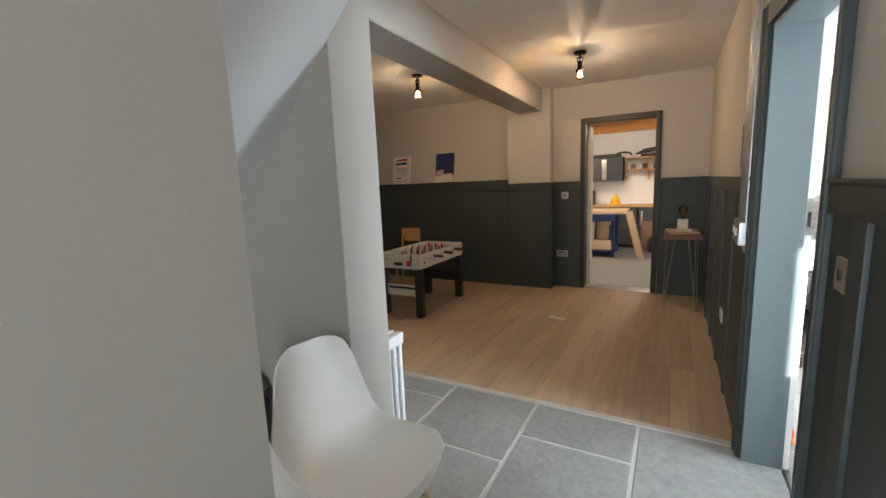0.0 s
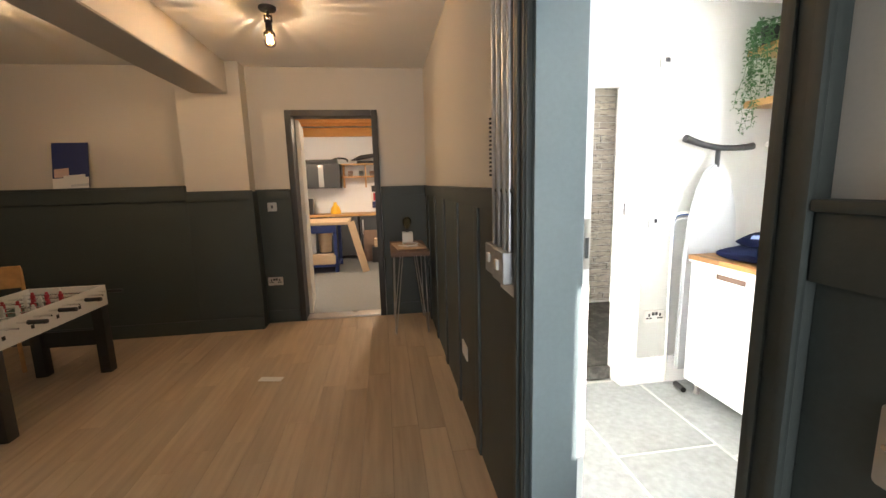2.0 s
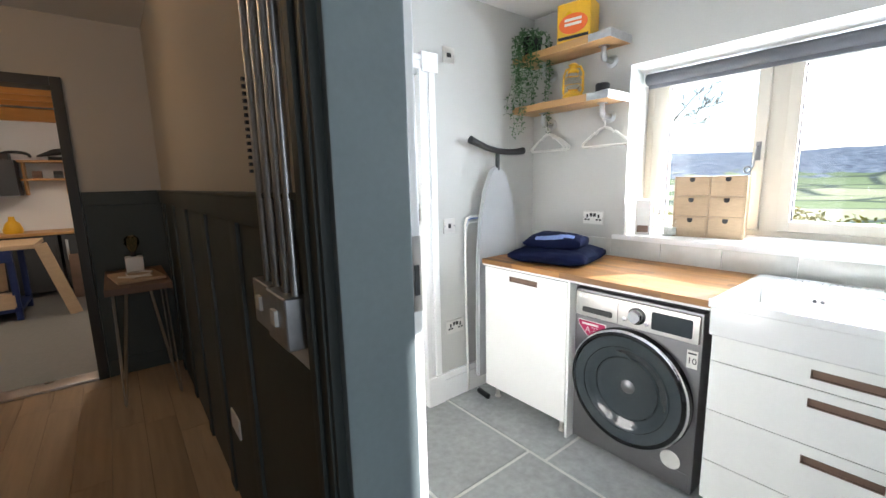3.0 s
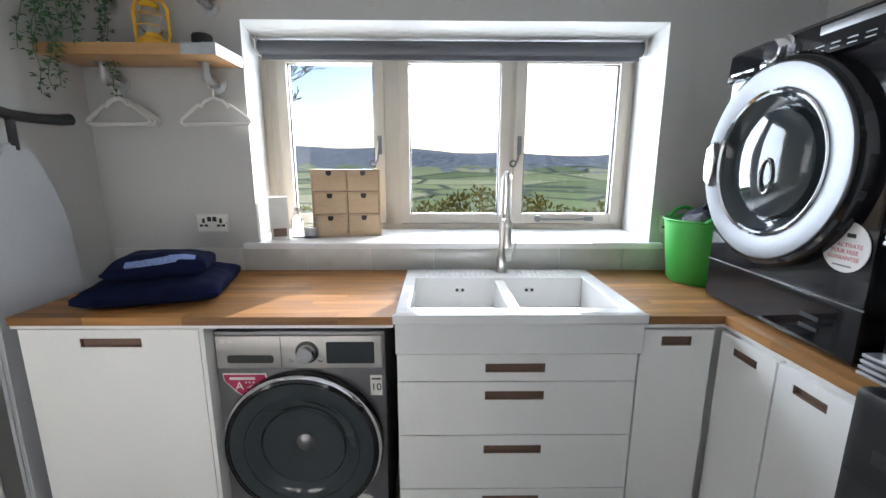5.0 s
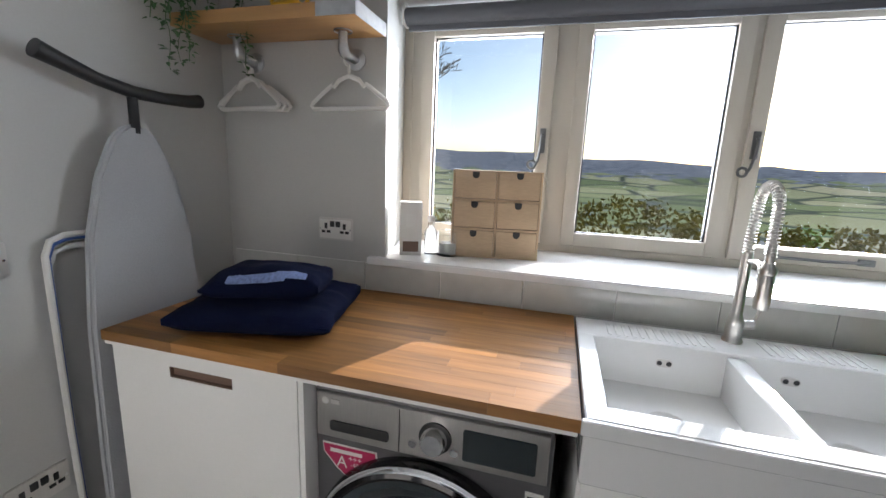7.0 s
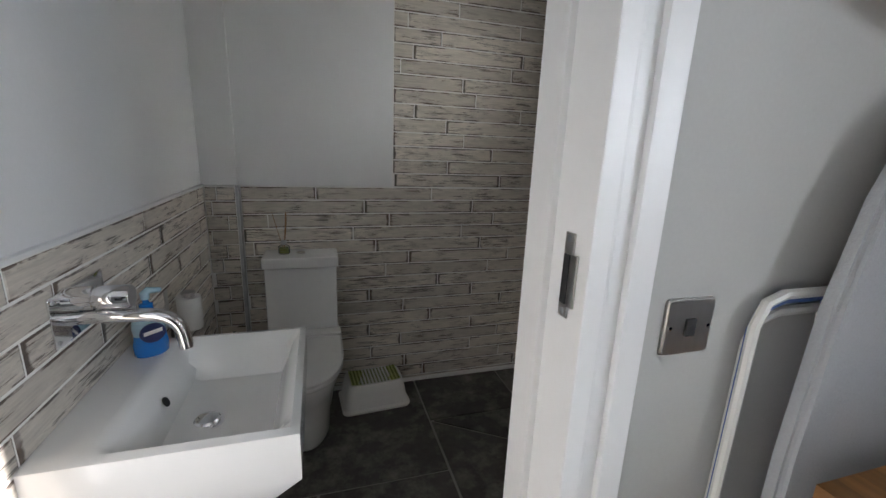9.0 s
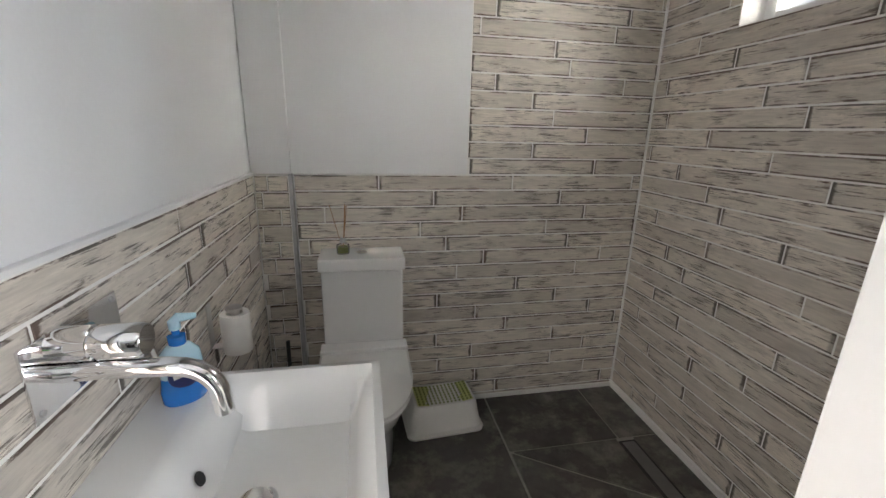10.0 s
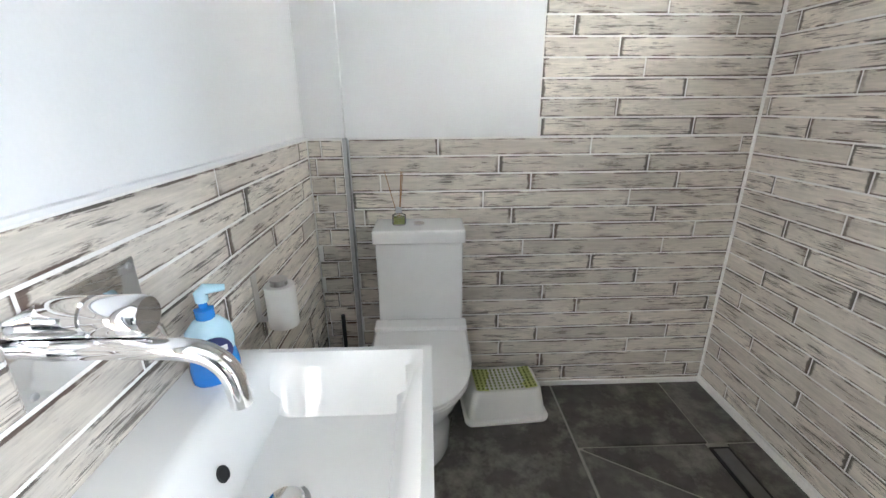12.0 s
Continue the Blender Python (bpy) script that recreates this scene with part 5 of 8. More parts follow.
bx = thing("diffuser_box", "white card diffuser box on the window sill", "box", at=(2.77, 3.06, 1.046), turn=22)
bm = B()
box(bm, -0.04, 0.04, -0.042, 0.042, 0, 0.205, 0.002)
part("carton", bm, "paper", bx)
bm = B()
box(bm, -0.042, -0.039, -0.03, 0.03, 0.015, 0.055)
part("window_cutout", bm, "cut_edge", bx)
bm = B()
box(bm, -0.0415, -0.039, -0.018, 0.018, 0.11, 0.16)
part("label_panel", bm, "plastic_white", bx)
for i, (x, y, hh, rr) in enumerate(((2.80, 2.985, 0.17, 0.026), (2.81, 2.915, 0.095, 0.045))):
    vs = thing("glass_bottle" if i == 0 else "candle_glass", "clear glass reed diffuser bottle on the sill" if i == 0 else "clear glass candle tumbler on the sill", "bottle" if i == 0 else "candle", at=(x, y, 1.046))
    bm = B()
    if i == 0:
        lathe(bm, [(0, 0), (rr, 0.0), (rr, 0.09), (0.012, 0.11), (0.012, 0.13)], None, 24)
    else:
        lathe(bm, [(0, 0), (rr, 0), (rr, hh), (rr - 0.004, hh), (rr - 0.004, 0.008), (0, 0.008)], None, 24)
    part("vessel", bm, "glass", vs)
    bm = B()
    if i == 0:
        lathe(bm, [(0.014, 0.128), (0.014, 0.15), (0, 0.152)], None, 16)
        part("cap", bm, "plastic_white", vs)
    else:
        lathe(bm, [(0, 0.009), (rr - 0.006, 0.009), (rr - 0.006, 0.05), (0, 0.05)], None, 24)
        part("wax", bm, "paper", vs)

# ---- splashback tiles ----
SPL = tagged(new("splashback"), "glazed cream brick tiles above the worktop", "splashback", "", "structure")
bm = B()
box(bm, XE - 0.004, XE - 0.0005, YS, 3.80, WT1 - 0.004, 1.017)
part("bed", bm, "tile_grout", SPL)
share = {}
for row_i in range(1):
    y = 3.80
    z0, z1 = (WT1 + 0.001, 1.016)
    k = 0
    while y > YS + 0.02:
        a = max(YS, y - 0.298)
        bm = B()
        box(bm, XE - 0.0105, XE - 0.004, a, y - 0.002, z0, z1, 0.002)
        part("tile", bm, "backsplash", SPL)
        y -= 0.30

# ---- shelves on pipe brackets ----
def pipe_shelf(z, label):
    s = thing("pipe_shelf", label, "shelf", "pine pipe shelves")
    bm = B()
    box(bm, 2.445, XE - 0.004, 3.13, YU - 0.004, z, z + 0.042, 0.004, 2)
    part("board", bm, "pine", s)
    bm = B()
    box(bm, 2.442, XE - 0.004, 3.127, 3.129, z - 0.001, z + 0.043)
    box(bm, 2.442, 2.4445, 3.129, 3.26, z + 0.001, z + 0.041)
    box(bm, 2.444, XE - 0.02, 3.129, 3.18, z + 0.0425, z + 0.0445)
    part("metal_end_cap", bm, "galv", s)
    for y in (3.24, 3.66):
        bm = B()
        lathe(bm, [(0.036, 0), (0.036, 0.006), (0.016, 0.010), (0.016, 0.02)], pose(XE - 0.001, y, z - 0.07, 0, -90, 0), 24)
        br = part("bracket", bm, "galv", s)
        bm = B()
        tube(bm, [(XE - 0.015, y, z - 0.07), (2.60, y, z - 0.07), (2.585, y, z - 0.068), (2.575, y, z - 0.055), (2.573, y, z - 0.03), (2.573, y, z - 0.004)], [0.0145, 0.0145, 0.018, 0.018, 0.0145, 0.0145], 14)
        lathe(bm, [(0.03, -0.006), (0.03, -0.001)], pose(2.573, y, z), 20)
        part("pipe", bm, "galv", br)
    return s


pipe_shelf(1.815, "thick pine shelf on galvanised pipe brackets above the worktop")
pipe_shelf(2.125, "upper pine shelf on galvanised pipe brackets")


def hanger(x, y, z, turn, label):
    h = thing("coat_hanger", label, "hanger", "white plastic hangers", at=(x, y, z), turn=turn)
    h.scale = (0.8, 0.8, 0.9)
    bm = B()
    hook = [(0, 0.022 * math.cos(radians(a)), 0.0 + 0.022 * math.sin(radians(a))) for a in range(150, -91, -20)] + [(0, 0.0, -0.04), (0, 0, -0.06)]
    tube(bm, hook, 0.006, 8)
    part("hook", bm, "plastic_white", h)
    bm = B()
    arm = [(0, 0, -0.06), (0, 0.05, -0.075), (0, 0.075, -0.10), (0, 0.085, -0.092), (0, 0.10, -0.10), (0, 0.185, -0.155), (0, 0.195, -0.17), (0, 0.182, -0.182), (0, 0.0, -0.180), (0, -0.182, -0.182), (0, -0.195, -0.17), (0, -0.185, -0.155), (0, -0.10, -0.10), (0, -0.085, -0.092), (0, -0.075, -0.10), (0, -0.05, -0.075)]
    tube(bm, arm, 0.0085, 8, closed=True)
    part("frame", bm, "plastic_white", h)
    return h


for i in range(3):
    hanger(2.615 + 0.012 * i, 3.655, 1.737, -12 + 7 * i, "white plastic coat hanger on the shelf pipe")
hanger(2.62, 3.245, 1.737, -4, "white plastic coat hanger on the shelf pipe")

lt = thing("hurricane_lantern", "yellow enamel hurricane lantern on the lower shelf", "lantern", at=(2.56, 3.43, 1.857))
bm = B()
lathe(bm, [(0, 0), (0.058, 0), (0.062, 0.01), (0.062, 0.028), (0.045, 0.045), (0.03, 0.05), (0.03, 0.06)], None, 28)
part("tank", bm, "yellow", lt)
bm = B()
lathe(bm, [(0.028, 0.06), (0.045, 0.09), (0.043, 0.12), (0.026, 0.155)], None, 24)
part("globe", bm, "glass", lt)
bm = B()
lathe(bm, [(0.030, 0.155), (0.034, 0.16), (0.034, 0.172), (0.022, 0.18), (0.024, 0.20), (0.03, 0.203), (0.014, 0.215), (0, 0.217)], None, 24)
part("cap", bm, "yellow", lt)
for s in (-1, 1):
    bm = B()
    tube(bm, [(0, s * 0.052, 0.02), (0, s * 0.068, 0.05), (0, s * 0.068, 0.15), (0, s * 0.05, 0.185), (0, s * 0.02, 0.19)], 0.007, 8)
    part("side_tube", bm, "yellow", lt)
for z in (0.085, 0.13):
    bm = B()
    tube(bm, [(0.05 * math.cos(radians(a)), 0.05 * math.sin(radians(a)), z) for a in range(0, 360, 20)], 0.002, 5, closed=True)
    part("guard_wire", bm, "yellow", lt)

pt = thing("dark_pot", "small dark ribbed pot on the lower shelf", "pot", at=(2.58, 3.245, 1.857))
bm = B()
prof = [(0, 0), (0.036, 0)] + [(0.038 + (0.002 if i % 2 else 0), 0.006 + i * 0.007) for i in range(9)] + [(0.035, 0.066), (0.033, 0.02), (0, 0.02)]
lathe(bm, prof, None, 28)
part("body", bm, "iron", pt)

tin = thing("yellow_tin", "large yellow tin with a printed label on the top shelf", "tin", at=(2.55, 3.40, 2.167), turn=12)
bm = B()
box(bm, -0.07, 0.07, -0.10, 0.10, 0, 0.22, 0.012, 3)
part("body", bm, "yellow", tin)
bm = B()
prism(bm, [(0.085 * math.cos(radians(a)), 0.10 + 0.055 * math.sin(radians(a))) for a in range(0, 360, 15)], -0.0735, -0.069, "x")
lb = part("label_oval", bm, "orange", tin)
for z in (0.115, 0.09):
    bm = B()
    box(bm, -0.0750, -0.073, -0.05, 0.05, z, z + 0.014)
    part("word_bar", bm, "paper", lb)
bm = B()
box(bm, -0.0735, -0.069, -0.09, 0.09, 0.02, 0.036)
part("label_band", bm, "ink", tin)
bm = B()
lathe(bm, [(0.03, 0.218), (0.03, 0.235), (0, 0.236)], None, 20)
part("cap", bm, "ink", tin)

pl = thing("trailing_plant", "trailing ivy plant in a dark pot hanging down past both shelves", "plant", at=(2.50, 3.70, 2.167))
bm = B()
lathe(bm, [(0, 0), (0.05, 0), (0.065, 0.10), (0.06, 0.10), (0.05, 0.02), (0, 0.02)], None, 28)
part("pot", bm, "iron", pl)
rng = random.Random(11)
vines, leaves = B(), B()
for i in range(22):
    a = rng.uniform(150, 300)
    p = Vector((0.03 * math.cos(radians(a)), 0.03 * math.sin(radians(a)), 0.10))
    out = Vector((math.cos(radians(a)), math.sin(radians(a)) * 0.8, 0))
    drop = rng.uniform(0.15, 0.62)
    pts = [p, p + out * 0.05 + Vector((0, 0, 0.03)), p + out * 0.09 + Vector((0, 0, -0.01))]
    q = pts[-1]
    steps = int(drop / 0.03)
    for s in range(steps):
        q = q + Vector((rng.gauss(0, 0.006), rng.gauss(0, 0.006), -0.03))
        pts.append(q)
    tube(vines, pts, 0.0014, 4)
    for s, v in enumerate(pts[1:]):
        for _ in range(3):
            d = Vector((rng.gauss(0, 1), rng.gauss(0, 1), rng.gauss(-0.3, 0.5))).normalized()
            w = d.cross(Vector((0, 0, 1))).normalized()
            up = w.cross(d) * 0.004
            L = rng.uniform(0.016, 0.03)
            c = v + d * 0.006
            f = [leaves.verts.new(x) for x in (c, c + d * L * 0.45 + w * L * 0.36 + up, c + d * L, c + d * L * 0.45 - w * L * 0.36 + up)]
            leaves.faces.new(f)
part("vines", vines, "leaf", pl)
lv = part("leaves", leaves, "leaf", pl, smooth=False)
lv["kind"] = "stuff"

# ---- ironing board and clothes airer ----
ib = thing("ironing_board", "folded ironing board with a grey cover leaning in the corner", "ironing board")
IB = Matrix.Translation((2.20, 3.722, 0.0)) @ Matrix.Rotation(radians(1.6), 4, "Y") @ Matrix.Rotation(radians(-1.5), 4, "X")
bm = B()
side = [(-0.19, 0.12), (-0.19, 0.5), (-0.185, 0.9), (-0.165, 1.15), (-0.125, 1.32), (-0.07, 1.44), (-0.025, 1.475)]
outline = side + [(-u, v) for u, v in reversed(side)]
prism(bm, outline, -0.016, 0.016, "y", IB)
bmesh.ops.bevel(bm, geom=list(bm.edges), offset=0.01, segments=3, affect="EDGES", clamp_overlap=True)
part("padded_board", bm, "board_cloth", ib)
bm = B()
tube(bm, [IB @ Vector((0, -0.005, z)) for z in (1.45, 1.57)], 0.014, 10)
part("neck", bm, "black_plastic", ib)
bm = B()
tube(bm, [IB @ Vector(p) for p in ((-0.24, -0.012, 1.625), (-0.19, -0.012, 1.610), (-0.10, -0.010, 1.585), (0, -0.008, 1.570), (0.10, -0.010, 1.570), (0.19, -0.012, 1.577), (0.235, -0.012, 1.585))], [0.024, 0.021, 0.018, 0.019, 0.018, 0.021, 0.023], 14)
part("foot_bar", bm, "black_plastic", ib, "curved black foot bar")
for s in (-0.05, 0.05):
    bm = B()
    tube(bm, [IB @ Vector((s, 0.028, 1.2)), IB @ Vector((s, 0.03, 0.3)), IB @ Vector((s, 0.03, 0.02))], 0.010, 8)
    part("leg", bm, "plastic_white", ib)
bm = B()
tube(bm, [IB @ Vector((-0.19, -0.10, 0.02)), IB @ Vector((-0.17, 0.0, 0.02))], 0.018, 10)
part("rubber_foot", bm, "black_plastic", ib)
ar = thing("clothes_airer", "folded white and blue tubular clothes airer against the wall", "clothes airer")
for i, (x0, x1, mm) in enumerate(((2.004, 2.16, "plastic_white"), (1.999, 2.15, "blue_tube"), (1.992, 2.17, "plastic_white"))):
    if mm == "blue_tube":
        M["blue_tube"] = mat("blue_tube", (0.06, 0.12, 0.35), 0.4, var=0.05)
    z1 = (1.13, 1.155, 1.165)[i]
    yy = YU - 0.010 - 0.007 * i
    bm = B()
    tube(bm, [(x0 + 0.01, yy, 0.01), (x0, yy, 0.6), (x0, yy, z1 - 0.05), (x0 + 0.015, yy, z1 - 0.012), (x0 + 0.05, yy, z1), (x1, yy, z1), (x1 + 0.01, yy, z1 - 0.04), (x1 + 0.02, yy, 0.05)], 0.0085, 8)
    part("rail", bm, mm, ar)

# ---- sockets and switches ----
def plate(name, m, w, h, kind, label, category):
    """A steel wall plate; it faces local -y."""
    t = thing(name, label, category)
    t.matrix_world = m
    bm = B()
    prism(bm, round_rect(-w / 2, w / 2, -h / 2, h / 2, 0.006), -0.007, 0.0, "y")
    bmesh.ops.bevel(bm, geom=[e for e in bm.edges if all(v.co.y < -0.005 for v in e.verts)], offset=0.002, segments=2, affect="EDGES")
    part("plate", bm, "steel" if kind != "white" else "plastic_white", t)
    if kind in ("switch", "spur"):
        bm = B()
        box(bm, -0.009, 0.009, -0.0115, -0.006, -0.014, 0.014, 0.002)
        part("rocker", bm, "ink", t)
    if kind == "thermo":
        bm = B()
        box(bm, -0.016, 0.016, -0.0085, -0.006, -0.012, 0.012, 0.001)
        part("display", bm, "ink", t)
    if kind == "white_double":
        bm = B()
        prism(bm, round_rect(-w / 2 + 0.006, w / 2 - 0.006, -h / 2 + 0.006, h / 2 - 0.006, 0.004), -0.0078, -0.006, "y")
        part("insert", bm, "plastic_white", t, "white socket insert")
    if kind in ("double", "white_double"):
        for s in (-1, 1):
            cx = s * w * 0.27
            for dx, dz, pw, ph in ((-0.011, -0.011, 0.008, 0.005), (0.011, -0.011, 0.008, 0.005), (0.0, 0.011, 0.006, 0.011)):
                bm = B()
                box(bm, cx + dx - pw, cx + dx + pw, -0.0092, -0.006, dz - ph, dz + ph, 0.0005)
                part("pin_slot", bm, "ink", t)
        for s in (-0.012, 0.012):
            bm = B()
            box(bm, s - 0.009, s + 0.009, -0.011, -0.006, 0.008, 0.03, 0.002)
            part("rocker", bm, "ink", t)
    for s in (-1, 1):
        bm = B()
        lathe(bm, [(0.0035, 0), (0.0033, 0.0012), (0, 0.0014)], pose(s * (w / 2 - 0.009), -0.007, 0, 90, 0, 0), 10)
        part("screw", bm, "chrome", t)
    return t


plate("wall_socket", pose(XE, 3.329, 1.136, 0, 0, -90), 0.146, 0.086, "white_double", "double steel wall socket above the towels", "socket")
plate("wall_socket", pose(XE, 1.165, 1.13, 0, 0, -90), 0.146, 0.086, "white_double", "double steel wall socket behind the green tub", "socket")
plate("wall_socket", pose(1.911, YU, 0.471), 0.146, 0.086, "double", "double steel wall socket low on the grey wall", "socket")
plate("fused_switch", pose(1.88, YU, 1.118), 0.09, 0.09, "spur", "square steel switch plate beside the shower room door", "switch")
plate("thermostat", pose(1.902, YU, 2.105), 0.09, 0.09, "thermo", "small steel control plate above the door", "thermostat")

# ---- shower room ----
BEFORE = set(bpy.data.objects)
bm = B()
box(bm, XB0 - 0.011, 1.697, YB1 - 0.004, YB1 + 0.011, 1.085, ZB, 0.002)
setting("wall_shower_panel", bm, "white_wall", "smooth white plaster above the toilet tiling", "wall")
bm = B()
box(bm, XB0, 0.998, YB1 - 0.028, YB1 + 0.01, 0.0, 1.083)
setting("pipe_casing", bm, "tile_grout", "tiled pipe casing in the corner", "casing")
bm = B()
box(bm, 0.998, 1.010, YB1 - 0.034, YB1, 0.0, 1.086, 0.002)
setting("trim_casing", bm, "galv", "grey metal corner trim of the pipe casing", "trim")
bm = B()
box(bm, XB0 - 0.008, 1.006, YB1 - 0.026, YB1 - 0.004, 1.087, ZB)
setting("pipe_casing_upper", bm, "white_wall", "white plastered pipe casing above the tiles", "casing")
bm = B()
box(bm, XB0 - 0.011, XB0 + 0.004, YB + 0.002, YB1, 1.083, 1.091, 0.002)
setting("trim_west", bm, "white_wall", "white sealant line above the tiles", "trim")
sw = thing("window_2", "small frosted window high in the shower wall", "window")
sw["kind"] = "structure"
bm = B()
frame_rect(bm, SWY0, SWY1, SWZ0, SWZ1, 0.04, XB1 + 0.09, XB1 + 0.15, 0.004)
part("window_frame", bm, "gloss_white", sw)
M["frosted"] = glass_mat("frosted_glass", (0.55, 0.57, 0.57), 0.9)
bm = B()
box(bm, XB1 + 0.118, XB1 + 0.124, SWY0 + 0.035, SWY1 - 0.035, SWZ0 + 0.035, SWZ1 - 0.035)
part("pane", bm, "frosted", sw)

bs = thing("wash_basin", "wide white ceramic wall-hung wash basin", "basin", at=(XB0, 4.315, 0))
bm = B()
NX, NY = 26, 26
top, X1, Y0, Y1 = 0.763, 0.427, -0.242, 0.238
verts = []
for i in range(NX + 1):
    line = []
    for j in range(NY + 1):
        u, v = i / NX, j / NY
        x, y = X1 * u, Y0 + (Y1 - Y0) * v
        # distance into the bowl from its rim
        d = min(x - 0.105, X1 - 0.020 - x, y - (Y0 + 0.022), Y1 - 0.022 - y)
        slope = min(1.0, max(0.0, d / 0.05))
        z = top - (0.095 * (slope * slope * (3 - 2 * slope)) + 0.018 * max(0.0, min(1.0, d / 0.15)))
        if d <= 0:
            z = top - 0.004 * max(0.0, 1 - min(x + 0.02, X1 - x, y - Y0, Y1 - y) / 0.006) if d <= 0 else z
        line.append(bm.verts.new((x, y, z)))
    verts.append(line)
for i in range(NX):
    for j in range(NY):
        bm.faces.new((verts[i][j], verts[i + 1][j], verts[i + 1][j + 1], verts[i][j + 1]))
ring = [verts[i][0] for i in range(NX + 1)] + [verts[NX][j] for j in range(1, NY + 1)] + [verts[i][NY] for i in range(NX - 1, -1, -1)] + [verts[0][j] for j in range(NY - 1, 0, -1)]
low = []
for v in ring:
    low.append(bm.verts.new((v.co.x, v.co.y, top - 0.105)))
low2 = [bm.verts.new((0.03 + (v.co.x - 0.03) * 0.86, v.co.y * 0.88, top - 0.165)) for v in ring]
for a, b in ((ring, low), (low, low2)):
    for k in range(len(a)):
        bm.faces.new((a[k], b[k], b[(k + 1) % len(a)], a[(k + 1) % len(a)]))
bm.faces.new(low2[::-1])
bmesh.ops.recalc_face_normals(bm, faces=bm.faces)
part("basin", bm, "ceramic", bs)
bm = B()
lathe(bm, [(0, 0.012), (0.024, 0.010), (0.028, 0.006), (0.028, 0.002), (0.036, 0.001), (0.036, -0.006)], pose(0.212, -0.005, 0.652), 32)
part("waste_plug", bm, "chrome", bs)
bm = B()
lathe(bm, [(0, 0.0005), (0.009, 0.0004), (0.011, 0.002), (0.012, 0)], pose(0.135, -0.005, 0.715, 0, 62, 0), 20)
part("overflow", bm, "ink", bs)
bm = B()
cyl(bm, (0.24, 0, 0.30), (0.24, 0, 0.60), 0.016, seg=16)
cyl(bm, (0.24, 0, 0.26), (0.24, 0, 0.34), 0.034, seg=20)
tube(bm, [(0.24, 0, 0.30), (0.15, 0, 0.30), (0.004, 0, 0.30)], 0.016, 12)
part("trap", bm, "chrome", bs)

tp2 = thing("wall_tap", "chrome wall-mounted basin mixer with long curved spout", "tap", at=(XB0, 4.315, 0))
bm = B()
box(bm, 0.001, 0.005, -0.088, 0.112, 0.895, 0.997, 0.002)
part("wall_plate", bm, "chrome", tp2)
bm = B()
pts = [(0.0, -0.036, 0.938), (0.05, -0.036, 0.939), (0.135, -0.036, 0.936)] + [(0.145 + 0.05 * math.sin(radians(a)), -0.036, 0.884 + 0.05 * math.cos(radians(a))) for a in range(5, 91, 12)] + [(0.197, -0.036, 0.870), (0.198, -0.036, 0.858)]
tube(bm, pts, 0.0135, 16)
part("spout", bm, "chrome", tp2)
bm = B()
lathe(bm, [(0, 0.0), (0.024, 0.0), (0.024, 0.05), (0.021, 0.052), (0.021, 0.056), (0.024, 0.058), (0.024, 0.108), (0.021, 0.112), (0, 0.112)], pose(0.0, -0.030, 0.976, 0, 90, 0), 28)
part("mixer_body", bm, "chrome", tp2)
bm = B()
tube(bm, [(0.098, -0.012, 0.958), (0.102, -0.004, 0.948), (0.104, 0.000, 0.925)], 0.004, 8)
part("lever", bm, "chrome", tp2)
for y, z in ((-0.076, 0.906), (-0.076, 0.986), (0.10, 0.986), (0.10, 0.906)):
    bm = B()
    lathe(bm, [(0.005, 0), (0.004, 0.002), (0, 0.0022)], pose(0.005, y, z, 0, 90, 0), 10)
    part("screw", bm, "galv", tp2)

sp = thing("soap_bottle", "blue pump bottle of hand soap on the basin ledge", "soap bottle", at=(0.940, 4.462, 0.763), turn=35)
sp.scale = (0.98, 0.95, 0.92)
bm = B()


def oval_loft(bm, rows, seg=28):
    rings = [[bm.verts.new((a * math.cos(2 * math.pi * k / seg), b * math.sin(2 * math.pi * k / seg), z)) for k in range(seg)] for a, b, z in rows]
    for one, two in zip(rings, rings[1:]):
        for k in range(seg):
            bm.faces.new((one[k], one[(k + 1) % seg], two[(k + 1) % seg], two[k]))
    bm.faces.new(rings[0][::-1])
    bm.faces.new(rings[-1])


oval_loft(bm, [(0.034, 0.022, 0), (0.038, 0.025, 0.006), (0.039, 0.026, 0.03), (0.035, 0.023, 0.06)])
part("lower_body", bm, "blue_plastic", sp, "deep blue soap filled base")
bm = B()
M["soap_clear"] = mat("pale_blue_soap", (0.40, 0.60, 0.68), 0.12, var=0.05, coat=0.5)
oval_loft(bm, [(0.0352, 0.0232, 0.06), (0.037, 0.0245, 0.08), (0.034, 0.022, 0.105), (0.020, 0.015, 0.122), (0.012, 0.012, 0.126)])
part("upper_body", bm, "soap_clear", sp)
bm = B()
prism(bm, [(0.028 * math.cos(radians(a)), 0.068 + 0.026 * math.sin(radians(a))) for a in range(0, 360, 15)], -0.0275, -0.0225, "y")
lb = part("label", bm, "navy_print", sp, "dark blue oval label with a white mark")
bm = B()
prism(bm, [(-0.02, 0.064), (0.02, 0.068), (0.02, 0.078), (-0.02, 0.074)], -0.0285, -0.027, "y")
part("label_bar", bm, "paper", lb)
bm = B()
lathe(bm, [(0.014, 0.124), (0.015, 0.128), (0.015, 0.142), (0.007, 0.145), (0.006, 0.16), (0, 0.16)], None, 20)
part("collar", bm, "blue_plastic", sp)
bm = B()
tube(bm, [(0, 0, 0.155), (0, 0, 0.17), (0.006, 0, 0.177), (0.035, 0, 0.172)], [0.010, 0.011, 0.010, 0.006], 12)
part("pump", bm, "soap_clear", sp)

